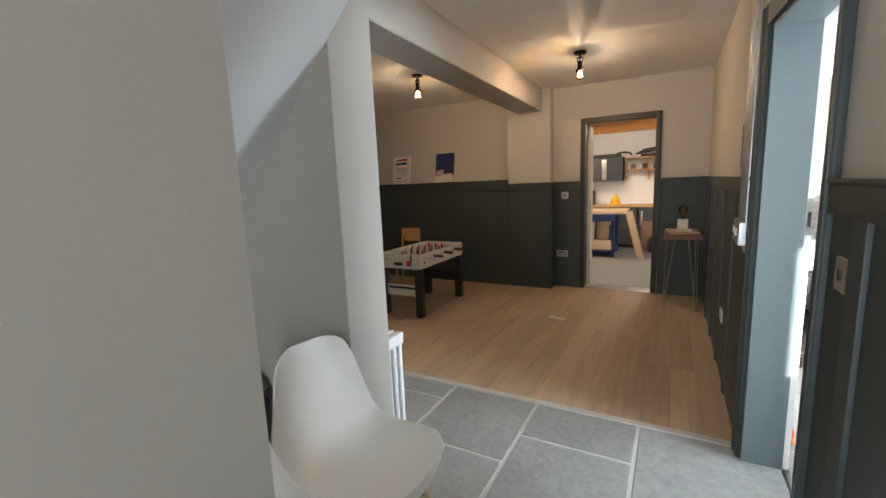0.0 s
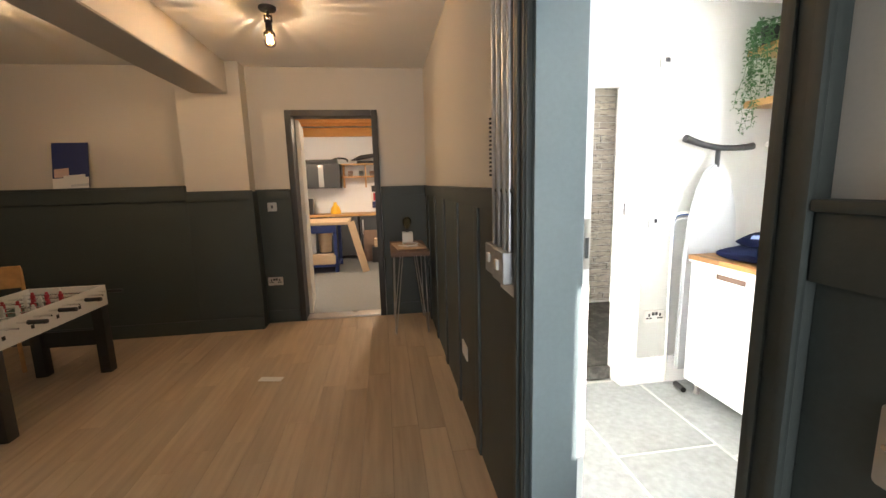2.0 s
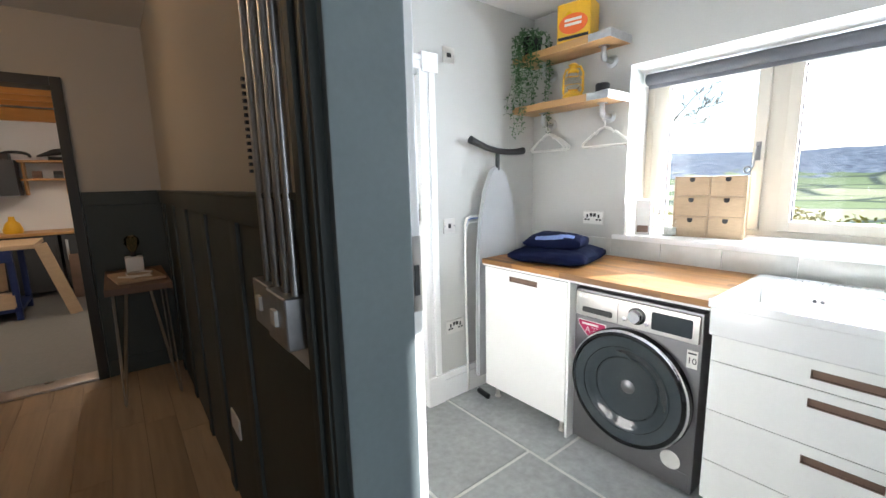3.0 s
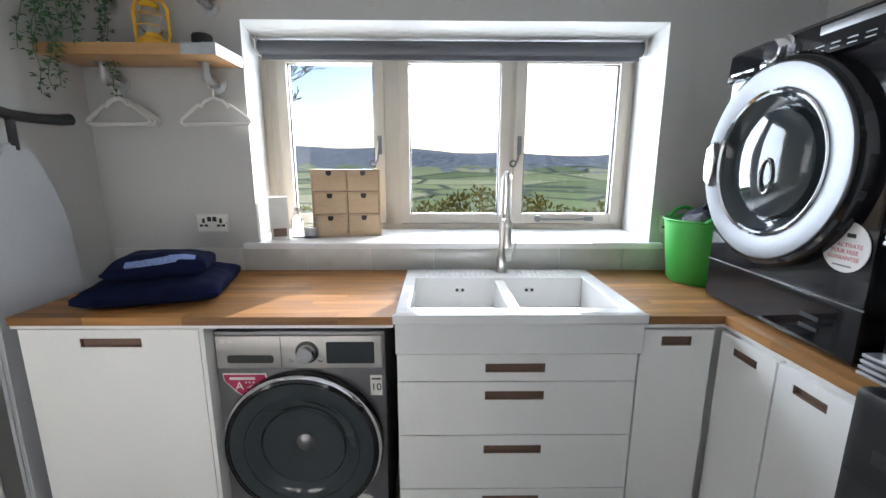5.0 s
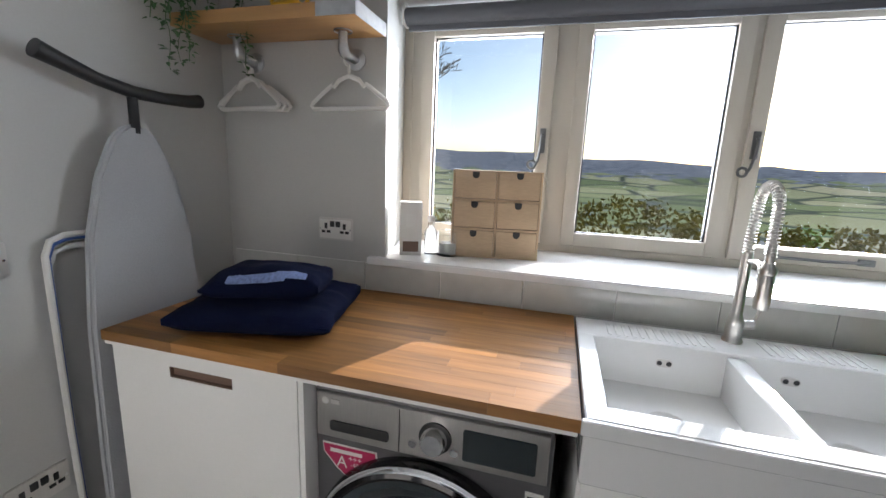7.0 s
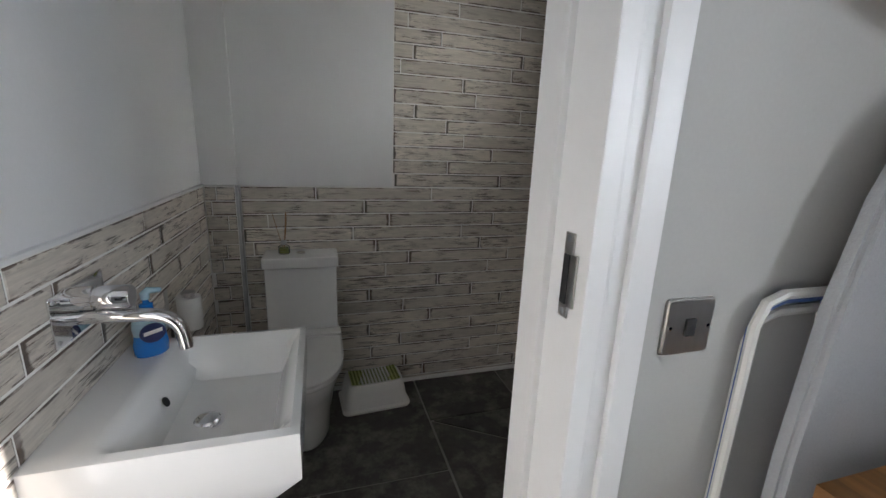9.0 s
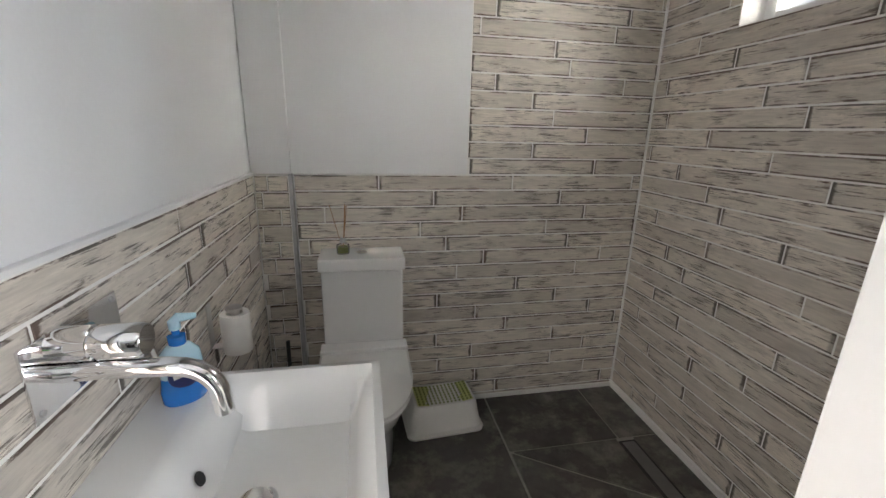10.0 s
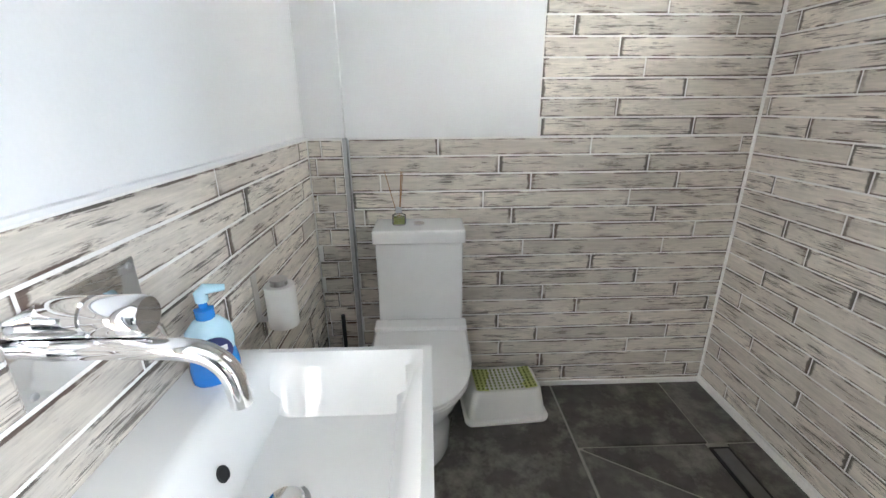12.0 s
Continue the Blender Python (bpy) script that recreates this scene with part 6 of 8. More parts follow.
rh = thing("roll_holder", "steel toilet roll holder with a bent flat bar", "roll holder", at=(XB0, 4.760, 0.715))
bm = B()
box(bm, 0.0, 0.003, 0.018, 0.045, -0.02, 0.10, 0.001)
box(bm, 0.0, 0.075, 0.018, 0.045, -0.022, -0.019, 0.001)
box(bm, 0.06, 0.085, -0.02, 0.03, -0.0225, -0.0195, 0.001)
part("flat_bar", bm, "steel", rh)
bm = B()
cyl(bm, (0.073, 0.0, -0.02), (0.073, 0.0, 0.098), 0.012, seg=16)
lathe(bm, [(0, 0.104), (0.02, 0.102), (0.02, 0.096), (0.012, 0.094)], pose(0.073, 0, 0), 20)
part("pin", bm, "steel", rh)
rl = thing("toilet_roll", "half-used white toilet roll standing on its holder", "toilet roll", at=(XB0 + 0.073, 4.760, 0.697))
bm = B()
lathe(bm, [(0.020, 0.0), (0.034, 0.0), (0.035, 0.003), (0.035, 0.102), (0.034, 0.105), (0.020, 0.105), (0.020, 0.0)], None, 32)
part("paper", bm, "paper", rl)

wc = thing("toilet", "white close-coupled toilet with closed flat seat", "toilet", at=(1.262, YB1, 0))
wc.scale = (0.9, 1.0, 1.0)


def pan_ring(bm, rows, seg=40):
    """Rings with a straight back and a rounded front: (half width, back y, front y, z)."""
    rings = []
    for w, yb, yf, z in rows:
        pts = []
        straight = 0.42 * (yf - yb)
        for k in range(seg + 1):
            a = math.pi * k / seg
            pts.append((w * math.cos(a), yb + straight + (yf - yb - straight) * math.sin(a) ** 0.9, z))
        pts = [(w, yb, z)] + pts + [(-w, yb, z)]
        rings.append([bm.verts.new(p) for p in pts])
    n = len(rings[0])
    for one, two in zip(rings, rings[1:]):
        for k in range(n):
            bm.faces.new((one[k], one[(k + 1) % n], two[(k + 1) % n], two[k]))
    bm.faces.new(rings[0])
    bm.faces.new(rings[-1])
    bmesh.ops.recalc_face_normals(bm, faces=bm.faces)


bm = B()
pan_ring(bm, [(0.12, -0.02, -0.44, 0.0), (0.125, -0.02, -0.45, 0.02), (0.13, -0.02, -0.46, 0.12), (0.155, -0.02, -0.53, 0.26), (0.178, -0.02, -0.605, 0.345), (0.182, -0.02, -0.62, 0.385)])
part("pan", bm, "ceramic", wc)
bm = B()
pan_ring(bm, [(0.181, -0.175, -0.622, 0.386), (0.184, -0.175, -0.626, 0.390), (0.184, -0.175, -0.626, 0.400), (0.182, -0.175, -0.622, 0.403)])
part("seat", bm, "ceramic", wc)
bm = B()
pan_ring(bm, [(0.183, -0.172, -0.625, 0.4045), (0.186, -0.172, -0.630, 0.408), (0.186, -0.172, -0.630, 0.418), (0.176, -0.176, -0.615, 0.427), (0.10, -0.2, -0.5, 0.430)])
lid = part("seat_lid", bm, "ceramic", wc)
bm = B()
box(bm, -0.186, 0.186, -0.235, -0.166, 0.404, 0.442, 0.012, 4)
part("hinge_cover", bm, "ceramic", lid)
bm = B()
box(bm, -0.172, 0.172, -0.165, -0.004, 0.385, 0.735, 0.014, 4)
part("cistern", bm, "ceramic", wc)
bm = B()
box(bm, -0.182, 0.182, -0.176, -0.002, 0.737, 0.785, 0.012, 4)
lid = part("cistern_lid", bm, "ceramic", wc)
bm = B()
lathe(bm, [(0.023, 0), (0.023, 0.004), (0.019, 0.005), (0, 0.005)], pose(0, -0.085, 0.785), 28)
part("flush_button", bm, "chrome", lid)

rd = thing("reed_diffuser", "small glass reed diffuser on the cistern lid", "reed diffuser", at=(1.190, 5.32, 0.785))
bm = B()
lathe(bm, [(0, 0), (0.024, 0), (0.025, 0.004), (0.025, 0.034), (0.010, 0.044), (0.010, 0.056), (0.008, 0.056), (0.008, 0.042), (0.021, 0.032), (0.021, 0.005), (0, 0.005)], None, 24)
part("bottle", bm, "glass", rd)
M["amber_oil"] = mat("amber_oil", (0.30, 0.32, 0.10), 0.1, var=0.05)
bm = B()
lathe(bm, [(0, 0.006), (0.0205, 0.006), (0.0205, 0.026), (0, 0.026)], None, 24)
part("oil", bm, "amber_oil", rd)
bm = B()
lathe(bm, [(0.0115, 0.044), (0.0115, 0.062), (0.006, 0.064)], None, 20)
part("collar", bm, "galv", rd)
M["reed"] = mat("brown_reed", (0.30, 0.15, 0.06), 0.8, var=0.1)
for x, y in ((0.02, 0.01), (0.012, 0.02), (-0.045, 0.012), (0.016, -0.01)):
    bm = B()
    cyl(bm, (0, 0, 0.01), (x, y, 0.19), 0.0014, seg=6)
    part("reed", bm, "reed", rd)

stl = thing("step_stool", "white child step stool with a studded pale green tread", "step stool", at=(1.59, 5.268, 0), turn=4)


def stool_y(x, y):
    return y + 0.35 * x * x


bm = B()
rows = []
for w, d, z in ((0.168, 0.108, 0.0), (0.170, 0.110, 0.012), (0.158, 0.098, 0.020), (0.138, 0.086, 0.125), (0.13, 0.078, 0.136)):
    pts = round_rect(-w, w, -d, d, 0.03, 6)
    rows.append([bm.verts.new((u, stool_y(u, v) - 0.0, z + (0.30 * u * u if z > 0.1 else 0))) for u, v in pts])
for one, two in zip(rows, rows[1:]):
    for k in range(len(one)):
        bm.faces.new((one[k], one[(k + 1) % len(one)], two[(k + 1) % len(two)], two[k]))
bm.faces.new(rows[-1])
part("body", bm, "plastic_white", stl)
bm = B()
g = []
for i in range(15):
    u = -0.122 + 0.244 * i / 14
    g.append([bm.verts.new((u, stool_y(u, v), 0.1385 + 0.30 * u * u)) for v in (-0.07, 0.07)])
for a, b in zip(g, g[1:]):
    bm.faces.new((a[0], b[0], b[1], a[1]))
bmesh.ops.solidify(bm, geom=list(bm.faces), thickness=0.003)
pad = part("tread", bm, "green_pad", stl, "pale green rubber tread")
bm = B()
for i in range(14):
    for j in range(8):
        u, v = -0.113 + 0.226 * i / 13, -0.06 + 0.12 * j / 7
        cyl(bm, (u, stool_y(u, v), 0.139 + 0.30 * u * u), (u, stool_y(u, v), 0.143 + 0.30 * u * u), 0.0052, 0.0045, 6)
sd = part("stud", bm, "green_dot", pad)
sd["kind"] = "stuff"
dn = thing("shower_drain", "narrow steel linear shower drain in the slate floor", "drain", at=(2.348, 4.60, 0.0))
bm = B()
box(bm, -0.038, 0.038, -0.40, 0.42, -0.012, 0.0025, 0.001)
part("frame", bm, "iron", dn)
bm = B()
box(bm, -0.027, 0.027, -0.39, 0.41, 0.0, 0.0045, 0.001)
part("grate", bm, "pewter", dn)
bh = thing("toilet_brush", "slim black toilet brush in the corner by the toilet", "toilet brush", at=(0.955, 5.32, 0))
bm = B()
lathe(bm, [(0, 0), (0.03, 0), (0.032, 0.01), (0.032, 0.14), (0.012, 0.15)], None, 20)
part("holder", bm, "black_plastic", bh)
bm = B()
cyl(bm, (0, 0, 0.12), (0, 0, 0.42), 0.008, seg=12)
part("stem", bm, "black_plastic", bh)

for ob in bpy.data.objects:
    if ob not in BEFORE and not ob.parent:
        ob.location.z += ZS

# ---- hall and games room ----
def ceiling_lamp(x, y):
    t = thing("ceiling_lamp", "blackened bare-bulb ceiling lamp, lit warm", "ceiling lamp", "bare-bulb ceiling lamps", at=(x, y, ZC))
    bm = B()
    lathe(bm, [(0, 0), (0.055, 0), (0.055, -0.012), (0.048, -0.02), (0.012, -0.024), (0, -0.024)], None, 28)
    part("rose", bm, "iron", t)
    bm = B()
    tube(bm, [(0, 0, -0.02), (0, 0, -0.05), (0.0, 0.0, -0.07)], 0.009, 10)
    tube(bm, [(0.02, 0, -0.05), (0.02, 0, -0.09)], 0.006, 8)
    tube(bm, [(-0.02, 0, -0.05), (-0.02, 0, -0.09)], 0.006, 8)
    box(bm, -0.025, 0.025, -0.006, 0.006, -0.056, -0.046, 0.002)
    part("knuckle", bm, "iron", t)
    bm = B()
    lathe(bm, [(0.012, -0.075), (0.021, -0.08), (0.021, -0.135), (0.027, -0.150), (0.027, -0.156), (0.013, -0.157)], None, 24)
    part("holder", bm, "iron", t)
    bm = B()
    for k in range(24):
        a = radians(k * 360 / 24)
        box(bm, 0.0255, 0.036, -0.0021, 0.0021, -0.172, -0.152, m=Matrix.Rotation(a, 4, "Z"))
    part("holder_rib", bm, "iron", t)["kind"] = "stuff"
    bm = B()
    lathe(bm, [(0.013, -0.135), (0.016, -0.15), (0.032, -0.175), (0.038, -0.20), (0.034, -0.225), (0.018, -0.24), (0, -0.243)], None, 24)
    g = part("bulb", bm, "bulb_glass", t)
    g.visible_shadow = False
    M.setdefault("filament", mat("filament", (1, 0.7, 0.3), 0.5, emit=((1.0, 0.50, 0.14), 25)))
    bm = B()
    for k in range(5):
        a = radians(72 * k)
        tube(bm, [(0.006 * math.cos(a), 0.006 * math.sin(a), -0.165), (0.019 * math.cos(a), 0.019 * math.sin(a), -0.215)], 0.0022, 5)
    f = part("filament", bm, "filament", t)
    f.visible_shadow = False
    lamp("bulb_light", "POINT", Matrix.Translation((x, y, ZC - 0.176)), LAMP_W, WARM, radius=0.0013)


LAMP_W = 1.0
ceiling_lamp(-0.534, 4.33)
ceiling_lamp(-2.12, 4.10)

# workshop door frame
df = tagged(new("door_frame"), "black steel-edged frame of the workshop doorway", "door frame", "", "structure")
for x0, x1, z0, z1 in ((-0.775, -0.715, 0, 2.13), (0.055, 0.115, 0, 2.13), (-0.715, 0.055, 2.07, 2.13)):
    bm = B()
    box(bm, x0, x1, YD - 0.03, YD + 0.16, z0, z1, 0.006)
    part("jamb", bm, "black_wood", df)
bm = B()
box(bm, -0.715, 0.055, YD - 0.02, YD + 0.14, 0.0, 0.022, 0.004)
part("threshold", bm, "steel", df, "worn metal threshold")
dl = thing("door_1", "cream workshop door standing open into the workshop", "door", at=(-0.70, YD + 0.16, 0), turn=97)
dl["kind"] = "structure"
bm = B()
box(bm, 0.0, 0.76, -0.022, 0.022, 0.02, 2.06, 0.003)
part("leaf", bm, "window_paint", dl)
for z in (0.3, 1.05, 1.8):
    bm = B()
    cyl(bm, (0.0, -0.026, z - 0.05), (0.0, -0.026, z + 0.05), 0.008, seg=10)
    part("hinge", bm, "steel", dl)

# ---- workshop beyond, a step down ----
BEFORE = set(bpy.data.objects)
WX0, WX1, WY0_, WY1_, WZ = -3.2, 1.6, YD + 0.15, 10.6, 3.0
bm = B()
box(bm, WX0, WX1, WY0_, WY1_, -0.12, -0.004)
setting("floor_workshop", bm, "workshop_floor", "grey painted workshop floor", "floor")
bm = B()
box(bm, WX0 - 0.1, WX1 + 0.1, WY1_, WY1_ + 0.1, 0, WZ)
box(bm, WX0 - 0.1, WX0, WY0_, WY1_, 0, WZ)
box(bm, WX1, WX1 + 0.1, WY0_, WY1_, 0, WZ)
setting("wall_workshop", bm, "white_wall", "white painted workshop walls")
bm = B()
box(bm, WX0 - 0.1, WX1 + 0.1, WY0_, WY1_ + 0.1, 2.92, WZ)
setting("ceiling_workshop", bm, "timber", "orange timber boards of the workshop roof", "ceiling")
rf = thing("roof_joists", "orange timber joists crossing the workshop ceiling", "joists")
for i in range(9):
    bm = B()
    box(bm, WX0, WX1, 6.3 + i * 0.5, 6.35 + i * 0.5, 2.70, 2.919, 0.003)
    part("joist", bm, "timber", rf)
bm = B()
box(bm, WX0, WX1, WY1_ - 0.09, WY1_, 2.52, 2.70, 0.003)
part("wall_plate", bm, "timber", rf)
tb = thing("strip_light", "lit fluorescent tube on the workshop ceiling", "strip light", at=(0.35, 8.2, 2.64))
bm = B()
box(bm, -0.03, 0.03, -0.65, 0.65, 0.02, 0.058, 0.004)
part("batten", bm, "plastic_white", tb)
M["tube"] = mat("lit_tube", (1, 1, 1), 0.5, emit=((1.0, 0.95, 0.85), 3))
bm = B()
cyl(bm, (0, -0.6, 0), (0, 0.6, 0), 0.015, seg=14)
part("tube", bm, "tube", tb)
lamp("workshop_tube_light", "AREA", look((0.35, 8.2, 2.60), (0.35, 8.2, 0)), 2.6, (1.0, 0.80, 0.56), size=0.08, size_y=1.2)
lamp("workshop_tube_light_2", "AREA", look((-1.6, 8.4, 2.60), (-1.6, 8.4, 0)), 2.6, (1.0, 0.80, 0.56), size=0.08, size_y=1.2)
tb2 = copy_thing(tb, pose(-1.6, 8.4, 2.64))
wb = thing("workshop_worktop", "long wooden worktop along the workshop wall", "worktop")
bm = B()
box(bm, WX0, WX1, 9.98, WY1_, 0.88, 0.92, 0.004)
part("top", bm, "pine", wb)
for i, x in enumerate((-2.6, -2.0, -1.4, -0.8, -0.18)):
    c = thing("workshop_cabinet", "dark grey workshop base cabinet", "cabinet", "workshop base cabinets", at=(x, 10.02, 0))
    bm = B()
    box(bm, 0, 0.58, 0, 0.55, 0.06, 0.878, 0.004)
    part("body", bm, "dark_cab", c)
    bm = B()
    box(bm, 0.02, 0.56, -0.018, -0.002, 0.08, 0.86, 0.003)
    d = part("door", bm, "dark_cab", c)
    bm = B()
    box(bm, 0.04, 0.07, -0.03, -0.019, 0.5, 0.8, 0.003)
    part("handle", bm, "steel", d)
tc = thing("tool_drawers", "dark tool drawer unit with bright pull rails", "drawer unit", at=(0.42, 10.0, 0))
bm = B()
box(bm, 0, 0.75, 0, 0.55, 0.06, 0.878, 0.004)
part("body", bm, "dark_cab", tc)
for z in (0.1, 0.26, 0.42, 0.58, 0.74):
    bm = B()
    box(bm, 0.02, 0.73, -0.02, -0.002, z, z + 0.13, 0.003)
    d = part("drawer", bm, "dark_cab", tc)
    bm = B()
    box(bm, 0.03, 0.72, -0.035, -0.021, z + 0.10, z + 0.125, 0.003)
    part("pull_rail", bm, "steel", d)
for x0, x1 in ((-2.2, -1.35), (-1.3, -0.55), (0.52, 1.2)):
    c = thing("wall_cabinet", "dark grey workshop wall cabinet with a pale stripe", "cabinet", "workshop wall cabinets")
    bm = B()
    box(bm, x0, x1, 10.22, WY1_, 1.45, 1.95, 0.004)
    part("body", bm, "dark_cab", c)
    bm = B()
    box(bm, (x0 + x1) / 2 - 0.05, (x0 + x1) / 2 + 0.05, 10.205, 10.218, 1.48, 1.92, 0.002)
    part("stripe", bm, "steel", c)
sh = thing("wall_shelf", "pale timber wall shelf with cubby holes", "shelf")
bm = B()
box(bm, -0.53, 0.42, 10.30, WY1_, 1.92, 1.95, 0.002)
box(bm, -0.53, 0.42, 10.34, WY1_, 1.66, 1.69, 0.002)
part("shelf_board", bm, "pine", sh)
for x in (-0.50, -0.05, 0.38):
    bm = B()
    box(bm, x, x + 0.025, 10.38, WY1_, 1.45, 1.92, 0.002)
    part("upright", bm, "pine", sh)
for i, x in enumerate((-0.35, -0.12, 0.1, 0.25)):
    c = thing("parts_bin", "small dark parts bin on the shelf", "bin", "parts bins", at=(x, 10.45, 1.69))
    bm = B()
    prism(bm, [(-0.07, 0), (0.07, 0), (0.07, 0.11), (-0.02, 0.11), (-0.07, 0.05)], -0.05, 0.05, "x")
    part("shell", bm, "dark_cab" if i % 2 else "cut_edge", c)
ml = thing("pull_saw_case", "black tool case and cables on top of the cabinet", "tool case", at=(-0.95, 10.4, 1.95))
bm = B()
box(bm, -0.45, 0.35, -0.12, 0.12, 0, 0.09, 0.02, 3)
part("case", bm, "black_plastic", ml)
bm = B()
tube(bm, [(0.40 + 0.16 * math.cos(radians(a)), 0.0, 0.06 + 0.055 * math.sin(radians(a))) for a in range(-20, 200, 20)], 0.02, 8)
part("handle", bm, "black_plastic", ml)
bmx = thing("model_plane", "dark model vehicle resting on the high shelf", "model", at=(-0.02, 10.4, 1.95))
bm = B()
tube(bm, [(-0.3, 0, 0.06), (-0.1, 0, 0.12), (0.15, 0, 0.16), (0.32, 0, 0.12)], [0.01, 0.05, 0.045, 0.01], 10)
tube(bm, [(-0.18, 0, 0.03), (0.0, 0.0, 0.02), (0.2, 0, 0.03)], 0.03, 8)
part("body", bm, "black_plastic", bmx)
ps = thing("workshop_poster", "dark picture poster pinned above the bench", "poster")
bm = B()
box(bm, 0.05, 0.62, WY1_ - 0.012, WY1_ - 0.001, 0.98, 1.50)
p0 = part("sheet", bm, "paper", ps)
for k, (x0, x1, z0, z1, mm) in enumerate(((0.07, 0.60, 1.0, 1.14, "navy_print"), (0.1, 0.45, 1.16, 1.32, "red_print"), (0.07, 0.60, 1.35, 1.48, "ink"), (0.4, 0.58, 1.18, 1.33, "graphite"))):
    bm = B()
    box(bm, x0, x1, WY1_ - 0.016, WY1_ - 0.0125, z0, z1)
    part("print_block", bm, mm, p0)
jug = thing("yellow_jug", "yellow jug on the workshop worktop", "jug", at=(-0.68, 10.25, 0.92))
bm = B()
lathe(bm, [(0, 0), (0.10, 0), (0.11, 0.05), (0.08, 0.14), (0.04, 0.18), (0.03, 0.24), (0, 0.24)], None, 24)
part("body", bm, "yellow", jug)
ct = thing("machine_box", "dark box on the workshop worktop", "box", at=(-1.25, 10.3, 0.92))
bm = B()
box(bm, -0.13, 0.13, -0.1, 0.1, 0, 0.33, 0.01)
part("body", bm, "black_plastic", ct)
we = thing("workbench", "workbench with pale timber top and blue steel frame", "workbench", at=(-0.92, 9.10, 0))
bm = B()
box(bm, -0.9, 0.42, -0.45, 0.45, 0.84, 0.89, 0.004)
part("top", bm, "birch", we)
M["blue_steel"] = mat("navy_steel", (0.015, 0.03, 0.12), 0.45, 0.2, var=0.1)
for x in (-0.85, 0.16):
    for y in (-0.4, 0.36):
        bm = B()
        box(bm, x, x + 0.06, y, y + 0.06, 0.0, 0.84, 0.003)
        part("leg", bm, "blue_steel", we)
bm = B()
box(bm, -0.85, 0.22, -0.44, -0.40, 0.70, 0.84, 0.003)
part("apron", bm, "blue_steel", we)
bm = B()
box(bm, -0.85, 0.22, -0.4, 0.42, 0.10, 0.14, 0.003)
part("lower_shelf", bm, "blue_steel", we)
for i, (x, y, r, h, mm) in enumerate(((-0.28, -0.2, 0.12, 0.34, "paper"), (-0.5, -0.15, 0.16, 0.42, "black_wood"), (-0.02, -0.1, 0.12, 0.36, "birch"))):
    c = thing("storage_drum", "pale and dark tubs under the workbench", "tub", "tubs under the bench", at=(-0.92 + x, 9.10 + y, 0.14 + (0.19 if i != 1 else 0.0)))
    bm = B()
    lathe(bm, [(0, 0), (r * 0.9, 0), (r, h * 0.9), (r * 1.03, h), (0, h)], None, 24)
    part("drum", bm, mm, c)
c = thing("timber_offcut", "pale timber block under the workbench", "timber", at=(-1.0, 8.78, 0.14))
bm = B()
box(bm, -0.28, 0.28, -0.08, 0.08, 0.0, 0.185, 0.02, 3)
part("block", bm, "birch", c)
c = thing("leaning_plank", "pale plank leaning against the workbench", "plank")
bm = B()
box(bm, -0.06, 0.06, -0.015, 0.015, 0, 0.92, 0.003, m=Matrix.Translation((-0.22, 8.62, 0.0)) @ Matrix.Rotation(radians(-14), 4, "Y"))
part("board", bm, "birch", c)
c = thing("leaning_board", "dark brown board leaning behind the plank", "board")
bm = B()
box(bm, -0.15, 0.3, -0.012, 0.012, 0, 0.62, 0.003, m=Matrix.Translation((-0.14, 9.62, 0)) @ Matrix.Rotation(radians(-8), 4, "X"))
part("board", bm, "cut_edge", c)
c = thing("timber_stack", "small stack of pale timber on a trolley", "timber", at=(0.35, 9.6, 0))
for k in range(3):
    bm = B()
    box(bm, -0.25, 0.1, -0.1, 0.3, 0.30 + k * 0.055, 0.35 + k * 0.055, 0.003)
    part("board", bm, "birch", c)
bm = B()
box(bm, -0.3, 0.45, -0.15, 0.35, 0.0, 0.30, 0.02)
part("trolley", bm, "black_plastic", c)

BACK = ("workshop_cabinet", "tool_drawers", "wall_cabinet", "wall_shelf", "parts_bin", "pull_saw_case", "model_plane", "workshop_poster", "yellow_jug", "machine_box", "timber_stack")
for ob in bpy.data.objects:
    if ob not in BEFORE and not ob.parent:
        ob.location.z -= 0.12
        if ob.name.split(".")[0] in BACK:
            ob.location.x -= 0.18

